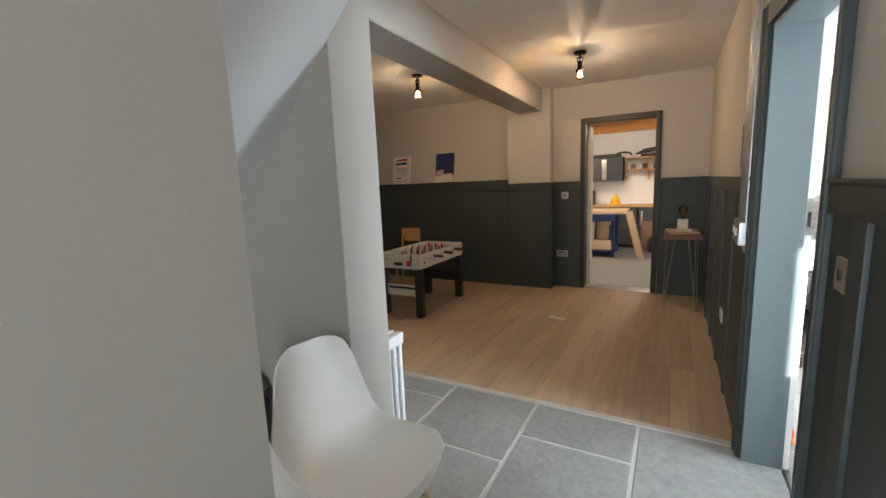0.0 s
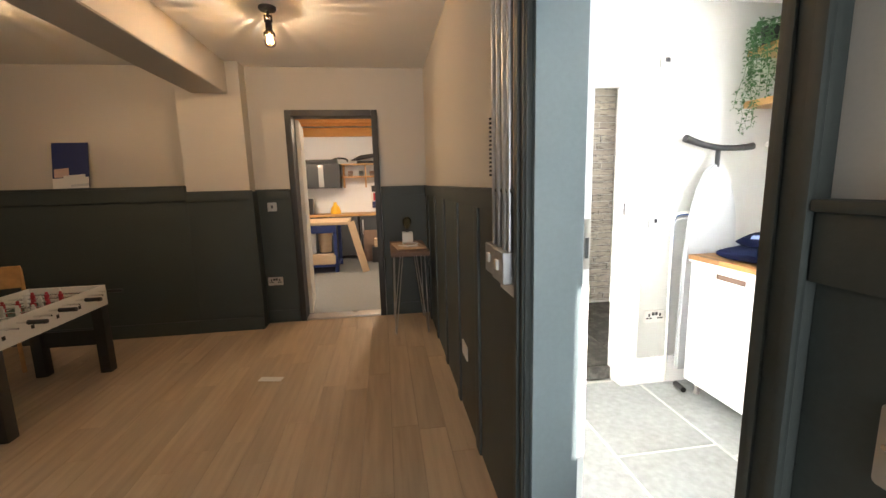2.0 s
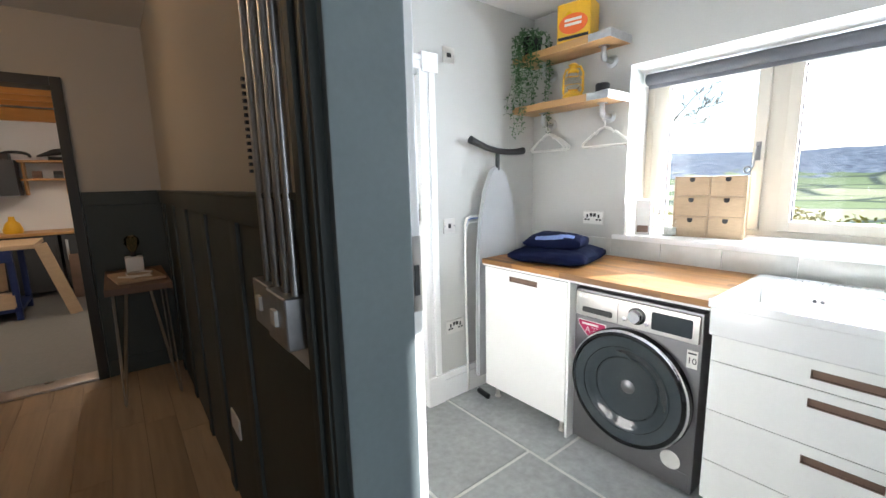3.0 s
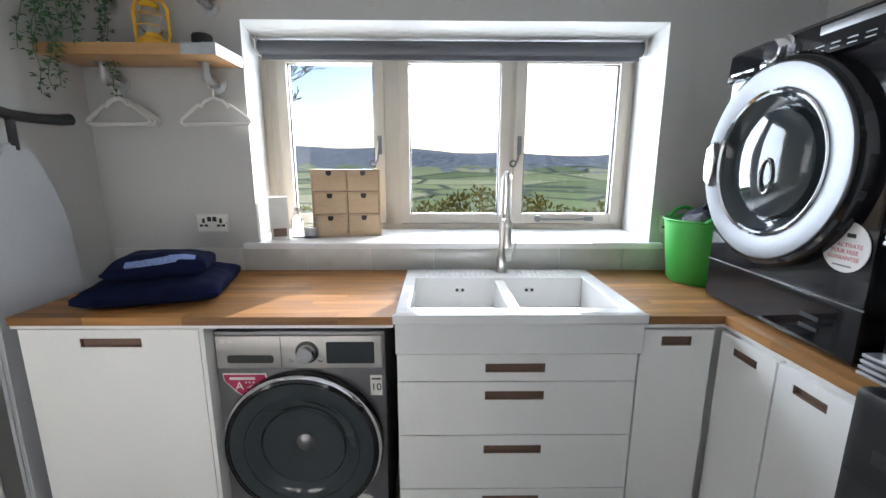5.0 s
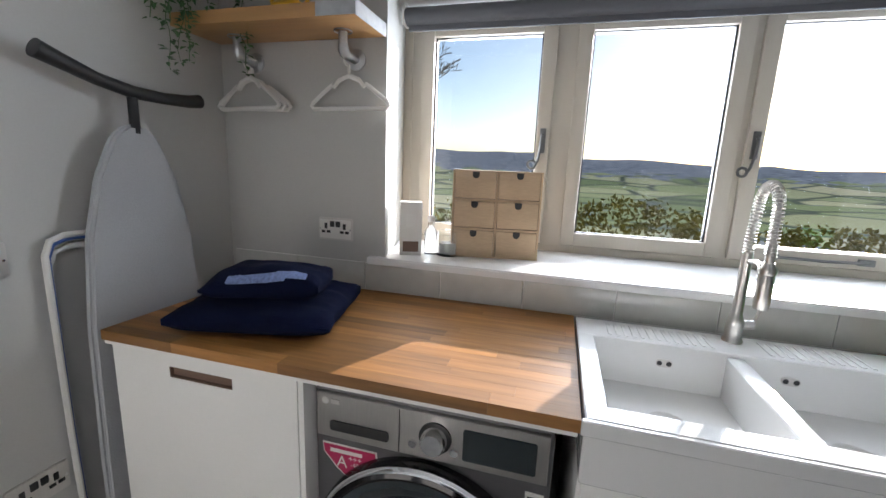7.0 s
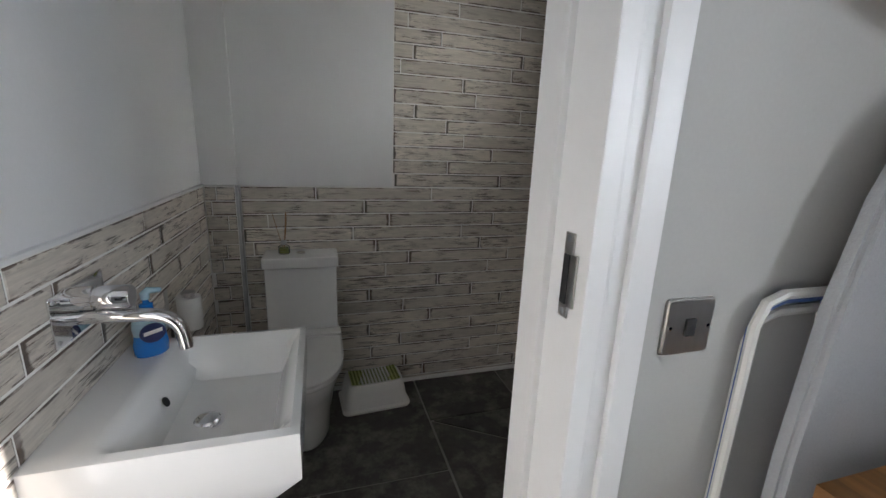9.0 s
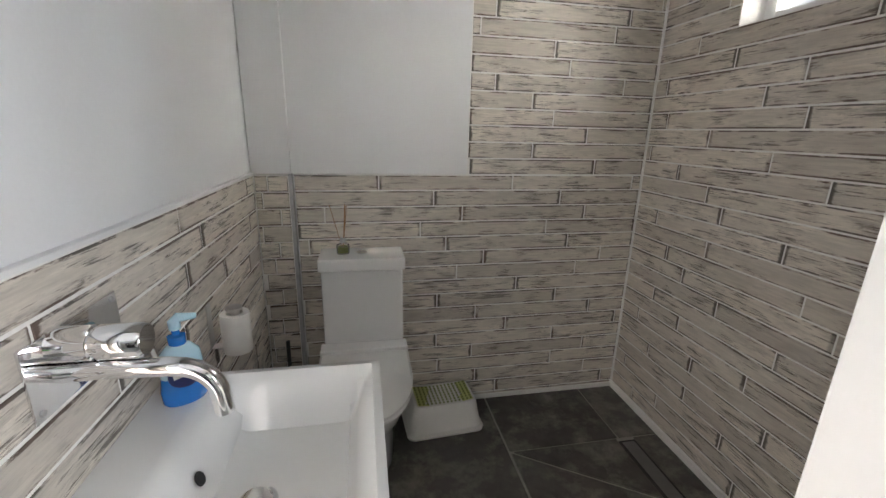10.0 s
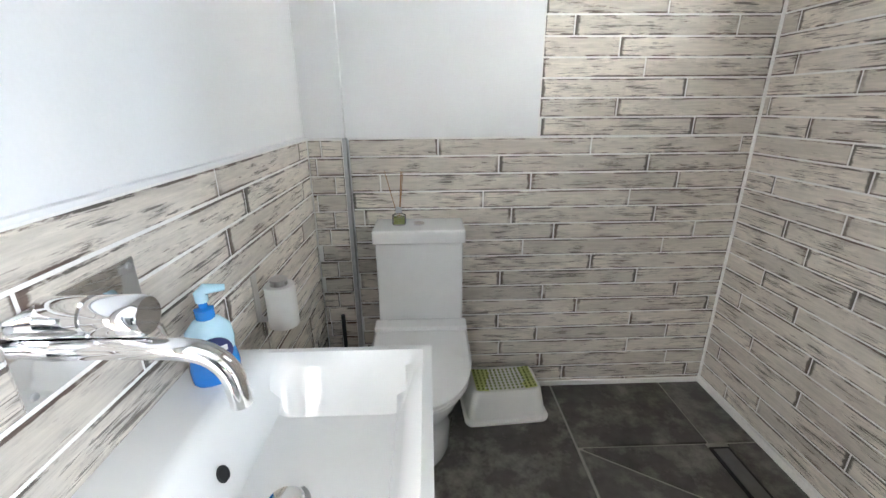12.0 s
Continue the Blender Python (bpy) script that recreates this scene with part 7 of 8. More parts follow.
# ---- football table ----
ft = thing("football_table", "table football game with white printed sides and black legs", "football table", at=(-2.29, 4.32, 0))
FW, FL, Z0, Z1 = 0.265, 0.50, 0.53, 0.685
for s in (-1, 1):
    bm = B()
    box(bm, s * FW - (0.018 if s > 0 else 0), s * FW + (0.018 if s < 0 else 0), -FL, FL, Z0, Z1, 0.003)
    sd = part("side_panel", bm, "paper", ft, "white printed side panel")
    for k in range(5):
        bm = B()
        y = -0.4 + k * 0.2
        x = s * (FW + 0.0008)
        box(bm, min(x, x + s * 0.001), max(x, x + s * 0.001), y - 0.012, y + 0.012, Z0 + 0.05, Z0 + 0.075)
        part("print_mark", bm, "ink", sd)
    bm = B()
    box(bm, -FW + 0.018, FW - 0.018, s * FL - (0.018 if s > 0 else 0), s * FL + (0.018 if s < 0 else 0), Z0, Z1, 0.003)
    ep = part("end_panel", bm, "paper", ft, "white end panel with coloured figure print")
    if s < 0:
        for u0, u1, v0, v1, mm in ((-0.06, 0.05, 0.575, 0.595, "ink"), (0.10, 0.16, 0.56, 0.62, "red_print"), (0.15, 0.17, 0.60, 0.68, "navy_print"), (-0.20, 0.05, 0.62, 0.63, "galv")):
            bm = B()
            box(bm, u0, u1, -FL - 0.0015, -FL - 0.0002, v0, v1)
            part("print_patch", bm, mm, ep)
        bm = B()
        prism(bm, round_rect(-0.05, 0.05, 0.563, 0.60, 0.01), -FL - 0.003, -FL - 0.0005, "y")
        part("goal_slot", bm, "ink", ep)
bm = B()
box(bm, -FW + 0.018, FW - 0.018, -FL + 0.018, FL - 0.018, Z0 + 0.03, Z0 + 0.05)
M["pitch"] = mat("dark_pitch", (0.03, 0.06, 0.03), 0.5, var=0.1)
part("pitch", bm, "pitch", ft)
for k in range(8):
    y = -0.42 + k * 0.12
    bm = B()
    cyl(bm, (-FW - 0.10, y, Z1 - 0.035), (FW + 0.10, y, Z1 - 0.035), 0.006, seg=10)
    rod = part("rod", bm, "chrome", ft)
    bm = B()
    s = 1 if k % 2 else -1
    cyl(bm, (s * (FW + 0.06), y, Z1 - 0.035), (s * (FW + 0.16), y, Z1 - 0.035), 0.014, seg=12)
    part("grip", bm, "black_plastic", rod)
    for q in range((1, 3, 2, 5, 5, 2, 3, 1)[k]):
        n = (1, 3, 2, 5, 5, 2, 3, 1)[k]
        x = (q - (n - 1) / 2) * 0.09
        bm = B()
        box(bm, x - 0.012, x + 0.012, y - 0.008, y + 0.008, Z1 - 0.09, Z1 - 0.005, 0.005)
        lathe(bm, [(0, 0.012), (0.009, 0.006), (0.009, -0.006), (0, -0.012)], pose(x, y, Z1 + 0.003), 10)
        part("player_figure", bm, "paper" if s > 0 else "red_print", rod)
for x in (-1, 1):
    for y in (-1, 1):
        bm = B()
        box(bm, x * 0.225 - 0.038, x * 0.225 + 0.038, y * 0.455 - 0.038, y * 0.455 + 0.038, 0.0, Z0, 0.006)
        part("leg", bm, "black_wood", ft)
for y in (-1, 1):
    bm = B()
    box(bm, -0.19, 0.19, y * 0.455 - 0.009, y * 0.455 + 0.009, 0.225, 0.345, 0.003)
    st = part("stretcher", bm, "paper" if y < 0 else "black_wood", ft)
    if y < 0:
        bm = B()
        box(bm, -0.17, 0.17, -0.4655, -0.464, 0.30, 0.325)
        part("print_band", bm, "blue_steel", st)

# ---- white painted chair, wooden chair ----
wc2 = thing("dining_chair", "white painted wooden chair with a brown seat", "chair", at=(-3.24, 3.87, 0), turn=48)
for s in (-1, 1):
    bm = B()
    tube(bm, [(s * 0.20, -0.20, 0.0), (s * 0.185, -0.17, 0.25), (s * 0.185, -0.165, 0.45), (s * 0.20, -0.19, 0.70), (s * 0.215, -0.215, 0.86)], [0.018, 0.022, 0.024, 0.021, 0.018], 8)
    part("back_post", bm, "gloss_white", wc2)
    bm = B()
    tube(bm, [(s * 0.19, 0.20, 0.0), (s * 0.185, 0.19, 0.43)], [0.016, 0.021], 8)
    part("leg", bm, "gloss_white", wc2)
for z, h, d in ((0.85, 0.075, -0.22), (0.66, 0.05, -0.185), (0.51, 0.045, -0.168)):
    bm = B()
    ends = []
    for k in range(11):
        x = -0.215 + 0.043 * k
        bow = 1 - (x / 0.215) ** 2
        y, lift = d - 0.02 * bow, (0.02 if z > 0.8 else 0) * bow
        ends.append([bm.verts.new((x, y + e, z + f * h / 2 + lift)) for e, f in ((-0.009, -1), (0.009, -1), (0.009, 1), (-0.009, 1))])
    for one, two in zip(ends, ends[1:]):
        for k in range(4):
            bm.faces.new((one[k], two[k], two[(k + 1) % 4], one[(k + 1) % 4]))
    bm.faces.new(ends[0])
    bm.faces.new(ends[-1][::-1])
    bmesh.ops.recalc_face_normals(bm, faces=list(bm.faces))
    part("back_rail", bm, "gloss_white", wc2)
bm = B()
box(bm, -0.20, 0.20, -0.17, 0.22, 0.43, 0.455, 0.012, 3)
M["brown_seat"] = mat("brown_seat", (0.09, 0.035, 0.025), 0.5, var=0.15)
part("seat", bm, "brown_seat", wc2, "dark brown seat")
for s in (-1, 1):
    bm = B()
    box(bm, s * 0.185 - 0.01, s * 0.185 + 0.01, -0.16, 0.19, 0.37, 0.43, 0.003)
    part("seat_rail", bm, "gloss_white", wc2)
wd = thing("wooden_chair", "small bentwood chair in warm orange wood behind the game table", "chair", at=(-2.93, 4.98, 0), turn=20)
for s in (-1, 1):
    bm = B()
    tube(bm, [(s * 0.14, 0.16, 0), (s * 0.13, 0.15, 0.40), (s * 0.12, 0.19, 0.78)], 0.014, 8)
    tube(bm, [(s * 0.15, -0.16, 0), (s * 0.14, -0.14, 0.40)], 0.014, 8)
    part("leg", bm, "pine", wd)
for z, s in ((0.74, 0.07), (0.66, 0.06)):
    bm = B()
    box(bm, -0.13 + (0.04 if z < 0.7 else 0), 0.13, 0.17, 0.185, z - 0.035, z + s, 0.02, 3)
    part("back_rail", bm, "pine", wd)
bm = B()
box(bm, -0.16, 0.16, -0.17, 0.17, 0.39, 0.41, 0.01, 3)
part("seat", bm, "pine", wd)

# ---- posters on the ledge ----
def poster(x0, x1, h, label, bits, base):
    p = thing("poster", label, "poster", "posters on the ledge")
    bm = B()
    lean = Matrix.Translation((0, 5.63, LEDGE)) @ Matrix.Rotation(radians(-9), 4, "X")
    box(bm, x0, x1, -0.004, 0.004, 0, h, 0.001, m=lean)
    part("board", bm, base, p)
    for a, b, c, d, mm in bits:
        bm = B()
        w = x1 - x0
        prism(bm, [(x0 + a * w, c * h), (x0 + b * w, (c + 0.01) * h), (x0 + b * w, (d + 0.03) * h), (x0 + a * w, d * h)], -0.0055, -0.004, "y", lean)
        part("print_patch", bm, mm, p)


poster(-3.60, -3.27, 0.42, "white poster with red and blue slanted bars and lettering", [(0.2, 0.8, 0.84, 0.90, "red_print"), (0.16, 0.76, 0.70, 0.77, "navy_print"), (0.15, 0.85, 0.46, 0.58, "galv"), (0.15, 0.85, 0.38, 0.41, "galv"), (0.2, 0.8, 0.28, 0.32, "galv"), (0.2, 0.5, 0.18, 0.22, "red_print"), (0.15, 0.85, 0.08, 0.11, "galv")], "paper")
M["skin_print"] = mat("pale_peach_print", (0.55, 0.38, 0.33), 0.6, var=0.1)
poster(-2.83, -2.53, 0.42, "navy poster with a pale swirl across its foot", [(0.0, 1.0, 0.0, 0.22, "paper"), (0.05, 0.45, 0.24, 0.42, "skin_print"), (0.3, 0.9, 0.16, 0.28, "paper"), (0.5, 1.0, 0.04, 0.08, "galv")], "navy_print")
sn = thing("alarm_sensor", "small white alarm sensor high on the wall", "sensor", at=(-4.60, YD, 2.36))
bm = B()
box(bm, -0.035, 0.035, -0.045, 0, -0.06, 0.05, 0.01, 3)
part("body", bm, "plastic_white", sn)
pm = thing("pelmet", "charcoal pelmet rail on the games room end wall", "pelmet", at=(XL, 5.0, 2.10))
bm = B()
box(bm, 0, 0.06, -1.2, 0.30, 0, 0.035, 0.004)
part("rail", bm, "dado", pm)

# ---- slim hairpin table ----
hp = thing("hairpin_table", "slim wooden side table on steel hairpin legs", "side table", at=(0.352, 5.32, 0))
hp.scale = (0.92, 1.0, 1.035)
bm = B()
box(bm, -0.185, 0.185, -0.37, 0.37, 0.735, 0.775, 0.006, 3)
part("top", bm, "cut_edge", hp, "dark waxed plank top")
for x, y in ((-1, -1), (1, -1), (-1, 1), (1, 1)):
    bm = B()
    cx, cy = x * 0.15, y * 0.22
    fx, fy = x * 0.165, y * 0.245
    tube(bm, [(cx - x * 0.0, cy, 0.735), (fx + x * 0.004, fy, 0.02), (fx, fy, 0.004), (fx - x * 0.004, fy, 0.02), (cx - x * 0.085, cy - y * 0.01, 0.735)], 0.0055, 8)
    part("hairpin_leg", bm, "steel", hp)
bd = thing("cutting_board", "pale wooden board with a coiled white cable on the slim table", "board", at=(0.35, 5.28, 0.8025), turn=8)
bm = B()
box(bm, -0.13, 0.13, -0.2, 0.18, 0, 0.018, 0.006, 3)
part("board", bm, "birch", bd)
bm = B()
tube(bm, [(-0.10, -0.05, 0.024), (-0.04, -0.14, 0.026), (0.05, -0.12, 0.03), (0.09, -0.02, 0.028), (0.03, 0.05, 0.03), (-0.05, 0.0, 0.034), (-0.06, -0.10, 0.03), (0.06, -0.16, 0.026)], 0.006, 8)
part("cable", bm, "plastic_white", bd)
tl = thing("table_lamp", "small concrete block lamp with a clear globe bulb", "table lamp", at=(0.355, 5.38, 0.8205))
bm = B()
box(bm, -0.05, 0.05, -0.05, 0.05, 0, 0.11, 0.008, 3)
part("base", bm, "plastic_white", tl)
bm = B()
lathe(bm, [(0.016, 0.11), (0.016, 0.14), (0.014, 0.142)], None, 16)
part("holder", bm, "iron", tl)
bm = B()
lathe(bm, [(0.013, 0.142), (0.025, 0.165), (0.044, 0.20), (0.04, 0.235), (0.02, 0.252), (0, 0.255)], None, 20)
part("bulb", bm, "bulb_glass", tl)

# ---- plates and conduit in the hall ----
plate("light_switch", pose(-0.966, YD - 0.008, 1.20), 0.088, 0.088, "switch", "steel light switch beside the workshop door", "switch")
plate("wall_socket", pose(-0.996, YD - 0.008, 0.44), 0.146, 0.086, "double", "double steel socket on the charcoal dado", "socket")
plate("light_switch", pose(XN - 0.008, 1.631, 1.131, 0, 0, -90), 0.088, 0.088, "switch", "square steel rocker switch on the charcoal dado", "switch")
plate("wall_socket", pose(XW - 0.008, 3.66, 0.41, 0, 0, -90), 0.146, 0.086, "white", "white socket plate low on the charcoal dado", "socket")
plate("wall_socket", pose(XW - 0.008, 5.0, 0.42, 0, 0, -90), 0.086, 0.086, "white", "white socket behind the slim table", "socket")
cd = thing("conduit_switches", "galvanised conduits running down to two metal switch boxes", "conduit", at=(XW, 0, 0))
for y, r in ((2.905, 0.011), (2.835, 0.013), (2.765, 0.013), (2.715, 0.010)):
    bm = B()
    tube(bm, [(-0.028, y, 1.15), (-0.028, y, 2.0), (-0.028, y, ZC)], r, 12)
    part("conduit", bm, "galv", cd)
for y0, y1, x in ((2.85, 2.975, -0.05), (2.70, 2.835, -0.058)):
    bm = B()
    box(bm, x, -0.009, y0, y1, 1.045, 1.16, 0.008, 3)
    bxo = part("switch_box", bm, "galv", cd)
    bm = B()
    box(bm, x - 0.008, x + 0.002, (y0 + y1) / 2 - 0.016, (y0 + y1) / 2 + 0.016, 1.09, 1.125, 0.002)
    part("rocker", bm, "plastic_white", bxo)
bm = B()
box(bm, -0.02, -0.0085, 2.67, 2.86, 1.0, 1.044, 0.003)
part("white_plate", bm, "plastic_white", cd)
bm = B()
for k in range(14):
    box(bm, -0.042, -0.024, 2.923, 2.933, 1.42 + k * 0.016, 1.428 + k * 0.016)
part("cable_comb", bm, "iron", cd)
oc = thing("door_wedge", "orange plastic toy clip lying by the utility doorway", "toy", at=(0.815, 2.80, 0.0))
bm = B()
tube(bm, [(0, -0.02, 0.015), (0.0, 0.0, 0.05), (0.0, -0.015, 0.09), (0.0, 0.01, 0.12)], [0.03, 0.026, 0.02, 0.012], 10)
part("body", bm, "orange", oc)
fv = thing("floor_plate", "small pale plate set in the plank floor", "floor plate", at=(-0.74, 4.36, 0.004), turn=-12)
bm = B()
box(bm, -0.085, 0.085, -0.03, 0.03, 0, 0.005, 0.001)
part("plate", bm, "paper", fv)

# ---- column radiator ----
ra = thing("column_radiator", "white three-column cast radiator at the wall end", "radiator", at=(COL_X - 0.02, COL_Y1 + 0.085, 0))
ra.scale = (1.0, 1.0, 1.08)
for k in range(12):
    for j in range(3):
        bm = B()
        x, y = -0.05 * k, -0.045 + 0.045 * j
        tube(bm, [(x, y, 0.08), (x, y, 0.10), (x, y, 0.60), (x, y, 0.63)], [0.010, 0.0135, 0.0135, 0.012], 10)
        part("column", bm, "gloss_white", ra)
    bm = B()
    box(bm, x - 0.019, x + 0.019, -0.065, 0.065, 0.61, 0.665, 0.017, 4)
    part("section_head", bm, "gloss_white", ra)
    bm = B()
    box(bm, x - 0.019, x + 0.019, -0.065, 0.065, 0.05, 0.10, 0.017, 4)
    part("section_foot", bm, "gloss_white", ra)
bm = B()
cyl(bm, (0.0, 0.02, 0.0), (0.0, 0.02, 0.05), 0.012, seg=12)
lathe(bm, [(0.008, 0), (0.014, 0.008), (0.014, 0.03), (0.009, 0.035)], pose(0.0, 0.02, 0.06, 0, 90, 0), 14)
part("valve", bm, "chrome", ra)

# ---- moulded shell chairs ----
def shell_chair(x, y, turn, label):
    t = thing("shell_chair", label, "chair", "white shell chairs", at=(x, y, 0), turn=turn)
    # profile: seat front edge over the seat to the top of the back (y ahead, z up, half width)
    prof = [(0.235, 0.405, 0.15), (0.225, 0.435, 0.19), (0.17, 0.450, 0.225), (0.08, 0.440, 0.235), (-0.03, 0.425, 0.235), (-0.12, 0.430, 0.235), (-0.175, 0.465, 0.23), (-0.205, 0.53, 0.215), (-0.225, 0.61, 0.195), (-0.245, 0.69, 0.175), (-0.258, 0.74, 0.160), (-0.265, 0.775, 0.146), (-0.270, 0.802, 0.122), (-0.274, 0.821, 0.090), (-0.276, 0.832, 0.052), (-0.277, 0.836, 0.012)]
    bm = B()
    rows = []
    m = 14
    for i, (yy, zz, w) in enumerate(prof):
        line = []
        s = i / (len(prof) - 1)
        for j in range(m + 1):
            q = -1 + 2 * j / m
            curl = abs(q) ** 2.6
            up = curl * (0.055 if s < 0.6 else 0.055 * (1 - s) / 0.4)
            fwd = curl * (0.10 * max(0.0, (s - 0.35)) / 0.65) * min(1.0, w / 0.18) ** 2
            line.append(bm.verts.new((w * q, yy + fwd, zz + up)))
        rows.append(line)
    for a, b in zip(rows, rows[1:]):
        for j in range(m):
            bm.faces.new((a[j], a[j + 1], b[j + 1], b[j]))
    bmesh.ops.subdivide_edges(bm, edges=list(bm.edges), cuts=1, use_grid_fill=True, smooth=0.0)
    bmesh.ops.solidify(bm, geom=list(bm.faces), thickness=0.006)
    part("shell", bm, "shell", t)
    for sx in (-1, 1):
        for sy in (-1, 1):
            bm = B()
            tube(bm, [(sx * 0.12, 0.02 + sy * 0.12, 0.415), (sx * 0.22, 0.02 + sy * 0.22, 0.0)], [0.015, 0.010], 10)
            part("leg", bm, "birch", t)
    for sx in (-1, 1):
        bm = B()
        tube(bm, [(sx * 0.15, -0.13, 0.30), (-sx * 0.15, 0.17, 0.30)], 0.004, 6)
        part("brace", bm, "iron", t)
    return t


M["shell"] = mat("white_shell_plastic", (0.86, 0.84, 0.79), 0.38, var=0.02, grain=300, stain=3, bump=0.1)
shell_chair(-0.675, 1.25, -97, "white moulded shell chair on wooden legs by the stair cupboard")
shell_chair(-0.70, 0.80, -98, "second white moulded shell chair beside the first")

# ---- cupboard under the stairs ----
vc = thing("vacuum_cleaner", "black cylinder vacuum cleaner with hose and steel tubes", "vacuum cleaner", at=(-1.55, 1.25, 0))
bm = B()
box(bm, -0.24, 0.24, -0.16, 0.16, 0.02, 0.50, 0.07, 5)
part("body", bm, "black_plastic", vc)
bm = B()
tube(bm, [(-0.55, -0.20, 0.25), (-0.46, -0.12, 0.42), (-0.30, 0.0, 0.53), (-0.10, 0.08, 0.56), (0.08, 0.10, 0.535), (0.20, 0.08, 0.47), (0.24, 0.05, 0.36)], 0.028, 12)
part("hose", bm, "black_plastic", vc)
for x, y, dx in ((-0.28, 0.14, 0.10), (-0.16, 0.17, 0.12)):
    bm = B()
    tube(bm, [(x - 0.10, y - 0.1, 0.30), (x + dx, y, 0.93 if x < -0.2 else 0.76)], 0.018, 12)
    tb_ = part("steel_tube", bm, "steel", vc)
    bm = B()
    tube(bm, [(x + dx, y, 0.92 if x < -0.2 else 0.75), (x + dx + 0.005, y, 0.96 if x < -0.2 else 0.78)], 0.021, 12)
    part("tube_end", bm, "black_plastic", tb_)
cb = thing("white_board", "white cut panel leaning in the stair cupboard", "board")
bm = B()
prism(bm, [(-1.84, 0.0), (-1.44, 0.0), (-1.595, 1.20), (-1.80, 0.99)], COL_Y0 - 0.02, COL_Y0 - 0.005, "y")
part("panel", bm, "gloss_white", cb)
for i, (x, y, w, d, h, mm) in enumerate(((-2.3, 1.0, 0.4, 0.5, 0.95, "cut_edge"), (-2.45, 0.45, 0.5, 0.5, 0.85, "black_wood"), (-1.75, 0.62, 0.4, 0.3, 0.55, "laundry_grey"))):
    c = thing("storage_crate", "dark crate stored under the stairs", "crate", "crates under the stairs", at=(x, y, 0))
    bm = B()
    box(bm, -w / 2, w / 2, -d / 2, d / 2, 0, h, 0.01)
    part("box", bm, mm, c)
    bm = B()
    box(bm, -w / 2 - 0.008, w / 2 + 0.008, -d / 2 - 0.008, d / 2 + 0.008, h, h + 0.02, 0.004)
    part("lid", bm, mm, c)
bx3 = thing("cleaning_heap", "pale cloths and cartons on the vacuum cleaner", "cloths", at=(-1.50, 1.40, 0.50))
bm = B()
bmesh.ops.create_icosphere(bm, subdivisions=3, radius=0.11)
for v in bm.verts:
    v.co = Vector((v.co.x * 1.3, v.co.y * 0.6, max(0, v.co.z * 0.8))) + noise.noise_vector(v.co * 20) * 0.02
part("cloth", bm, "laundry_grey", bx3)
bm = B()
box(bm, 0.0, 0.14, -0.05, -0.02, 0.0, 0.06, 0.004)
part("carton", bm, "paper", bx3)

# ---- unseen glazed door added behind the walk to light the hall ----
fd = thing("door_2", "unseen white glazed door added to light the hall", "door", at=(0.14, -1.48, 0))
fd["kind"] = "structure"
for pname, x0, x1, z0, z1 in (("stile", -0.449, -0.36, 0, 2.098), ("stile", 0.36, 0.449, 0, 2.098), ("top_rail", -0.36, 0.36, 2.0, 2.098), ("bottom_rail", -0.36, 0.36, 0, 0.25)):
    bm = B()
    box(bm, x0, x1, -0.02, 0.02, z0, z1, 0.003)
    part(pname, bm, "gloss_white", fd)
bm = B()
box(bm, -0.365, 0.365, -0.004, 0.004, 0.24, 2.01)
part("pane", bm, "door_glass", fd)

# ---- pieces of floors and walls ----
def piece(name, parent, material, dims, at, share, bevel=0.0025, turn=None):
    """A slab of the given size, centred; alike sizes share one mesh."""
    key = (name, material, *(round(d, 3) for d in dims))
    if key not in share:
        bm = B()
        box(bm, -dims[0] / 2, dims[0] / 2, -dims[1] / 2, dims[1] / 2, -dims[2] / 2, dims[2] / 2)
        if bevel:
            bmesh.ops.bevel(bm, geom=[e for e in bm.edges if all(v.co.z > 0 for v in e.verts)], offset=bevel, segments=1, affect="EDGES")
        share[key] = mesh_of(name, bm, material, False)
    ob = new(name, share[key])
    ob.parent = parent
    ob.matrix_basis = turn if turn else Matrix.Translation(at)
    return ob


share = {}
rng = random.Random(21)


def lay(parent, material, name, x0, y0, x1, y1, gap, thick, top, bevel, jitter=0.0015):
    if x1 - x0 < 0.02 or y1 - y0 < 0.02:
        return
    piece(name, parent, material, (x1 - x0 - gap, y1 - y0 - gap, thick), ((x0 + x1) / 2, (y0 + y1) / 2, top - thick / 2 + rng.uniform(-jitter, 0)), share, bevel)


# hall flagstones: columns 0.58 wide with staggered joints
HALL = [(-1.03, [2.665, 2.045, 1.35, 0.6, -0.2, -1.0]), (-0.455, [2.665, 2.30, 1.55, 0.8, 0.0, -0.8]), (0.125, [2.665, 2.05, 1.3, 0.5, -0.3, -1.1])]
for k, (x, ys) in enumerate(HALL):
    x1 = (-0.455, 0.125, XU)[k]
    ys = ys + [-1.42]
    for a, b in zip(ys, ys[1:]):
        lay(FLAGS, "flag", "flagstone", x, b, x1, a, 0.018, 0.02, 0.0, 0.004)
for k in range(7):
    x0 = -1.03 - 0.58 * (k + 1)
    y = 2.665
    first = (2.475, 2.2, 2.35, 2.1)[k % 4]
    for a, b in ((2.665, first), (first, 1.6)):
        lay(FLAGS, "flag", "flagstone", x0, b, x0 + 0.58, a, 0.018, 0.02, 0.0, 0.004)
for k in range(4):
    for j in range(3):
        lay(FLAGS, "flag", "flagstone", -3.08 + k * 0.52, -0.48 + j * 0.7, -2.56 + k * 0.52, 0.22 + j * 0.7, 0.018, 0.02, 0.0, 0.004)
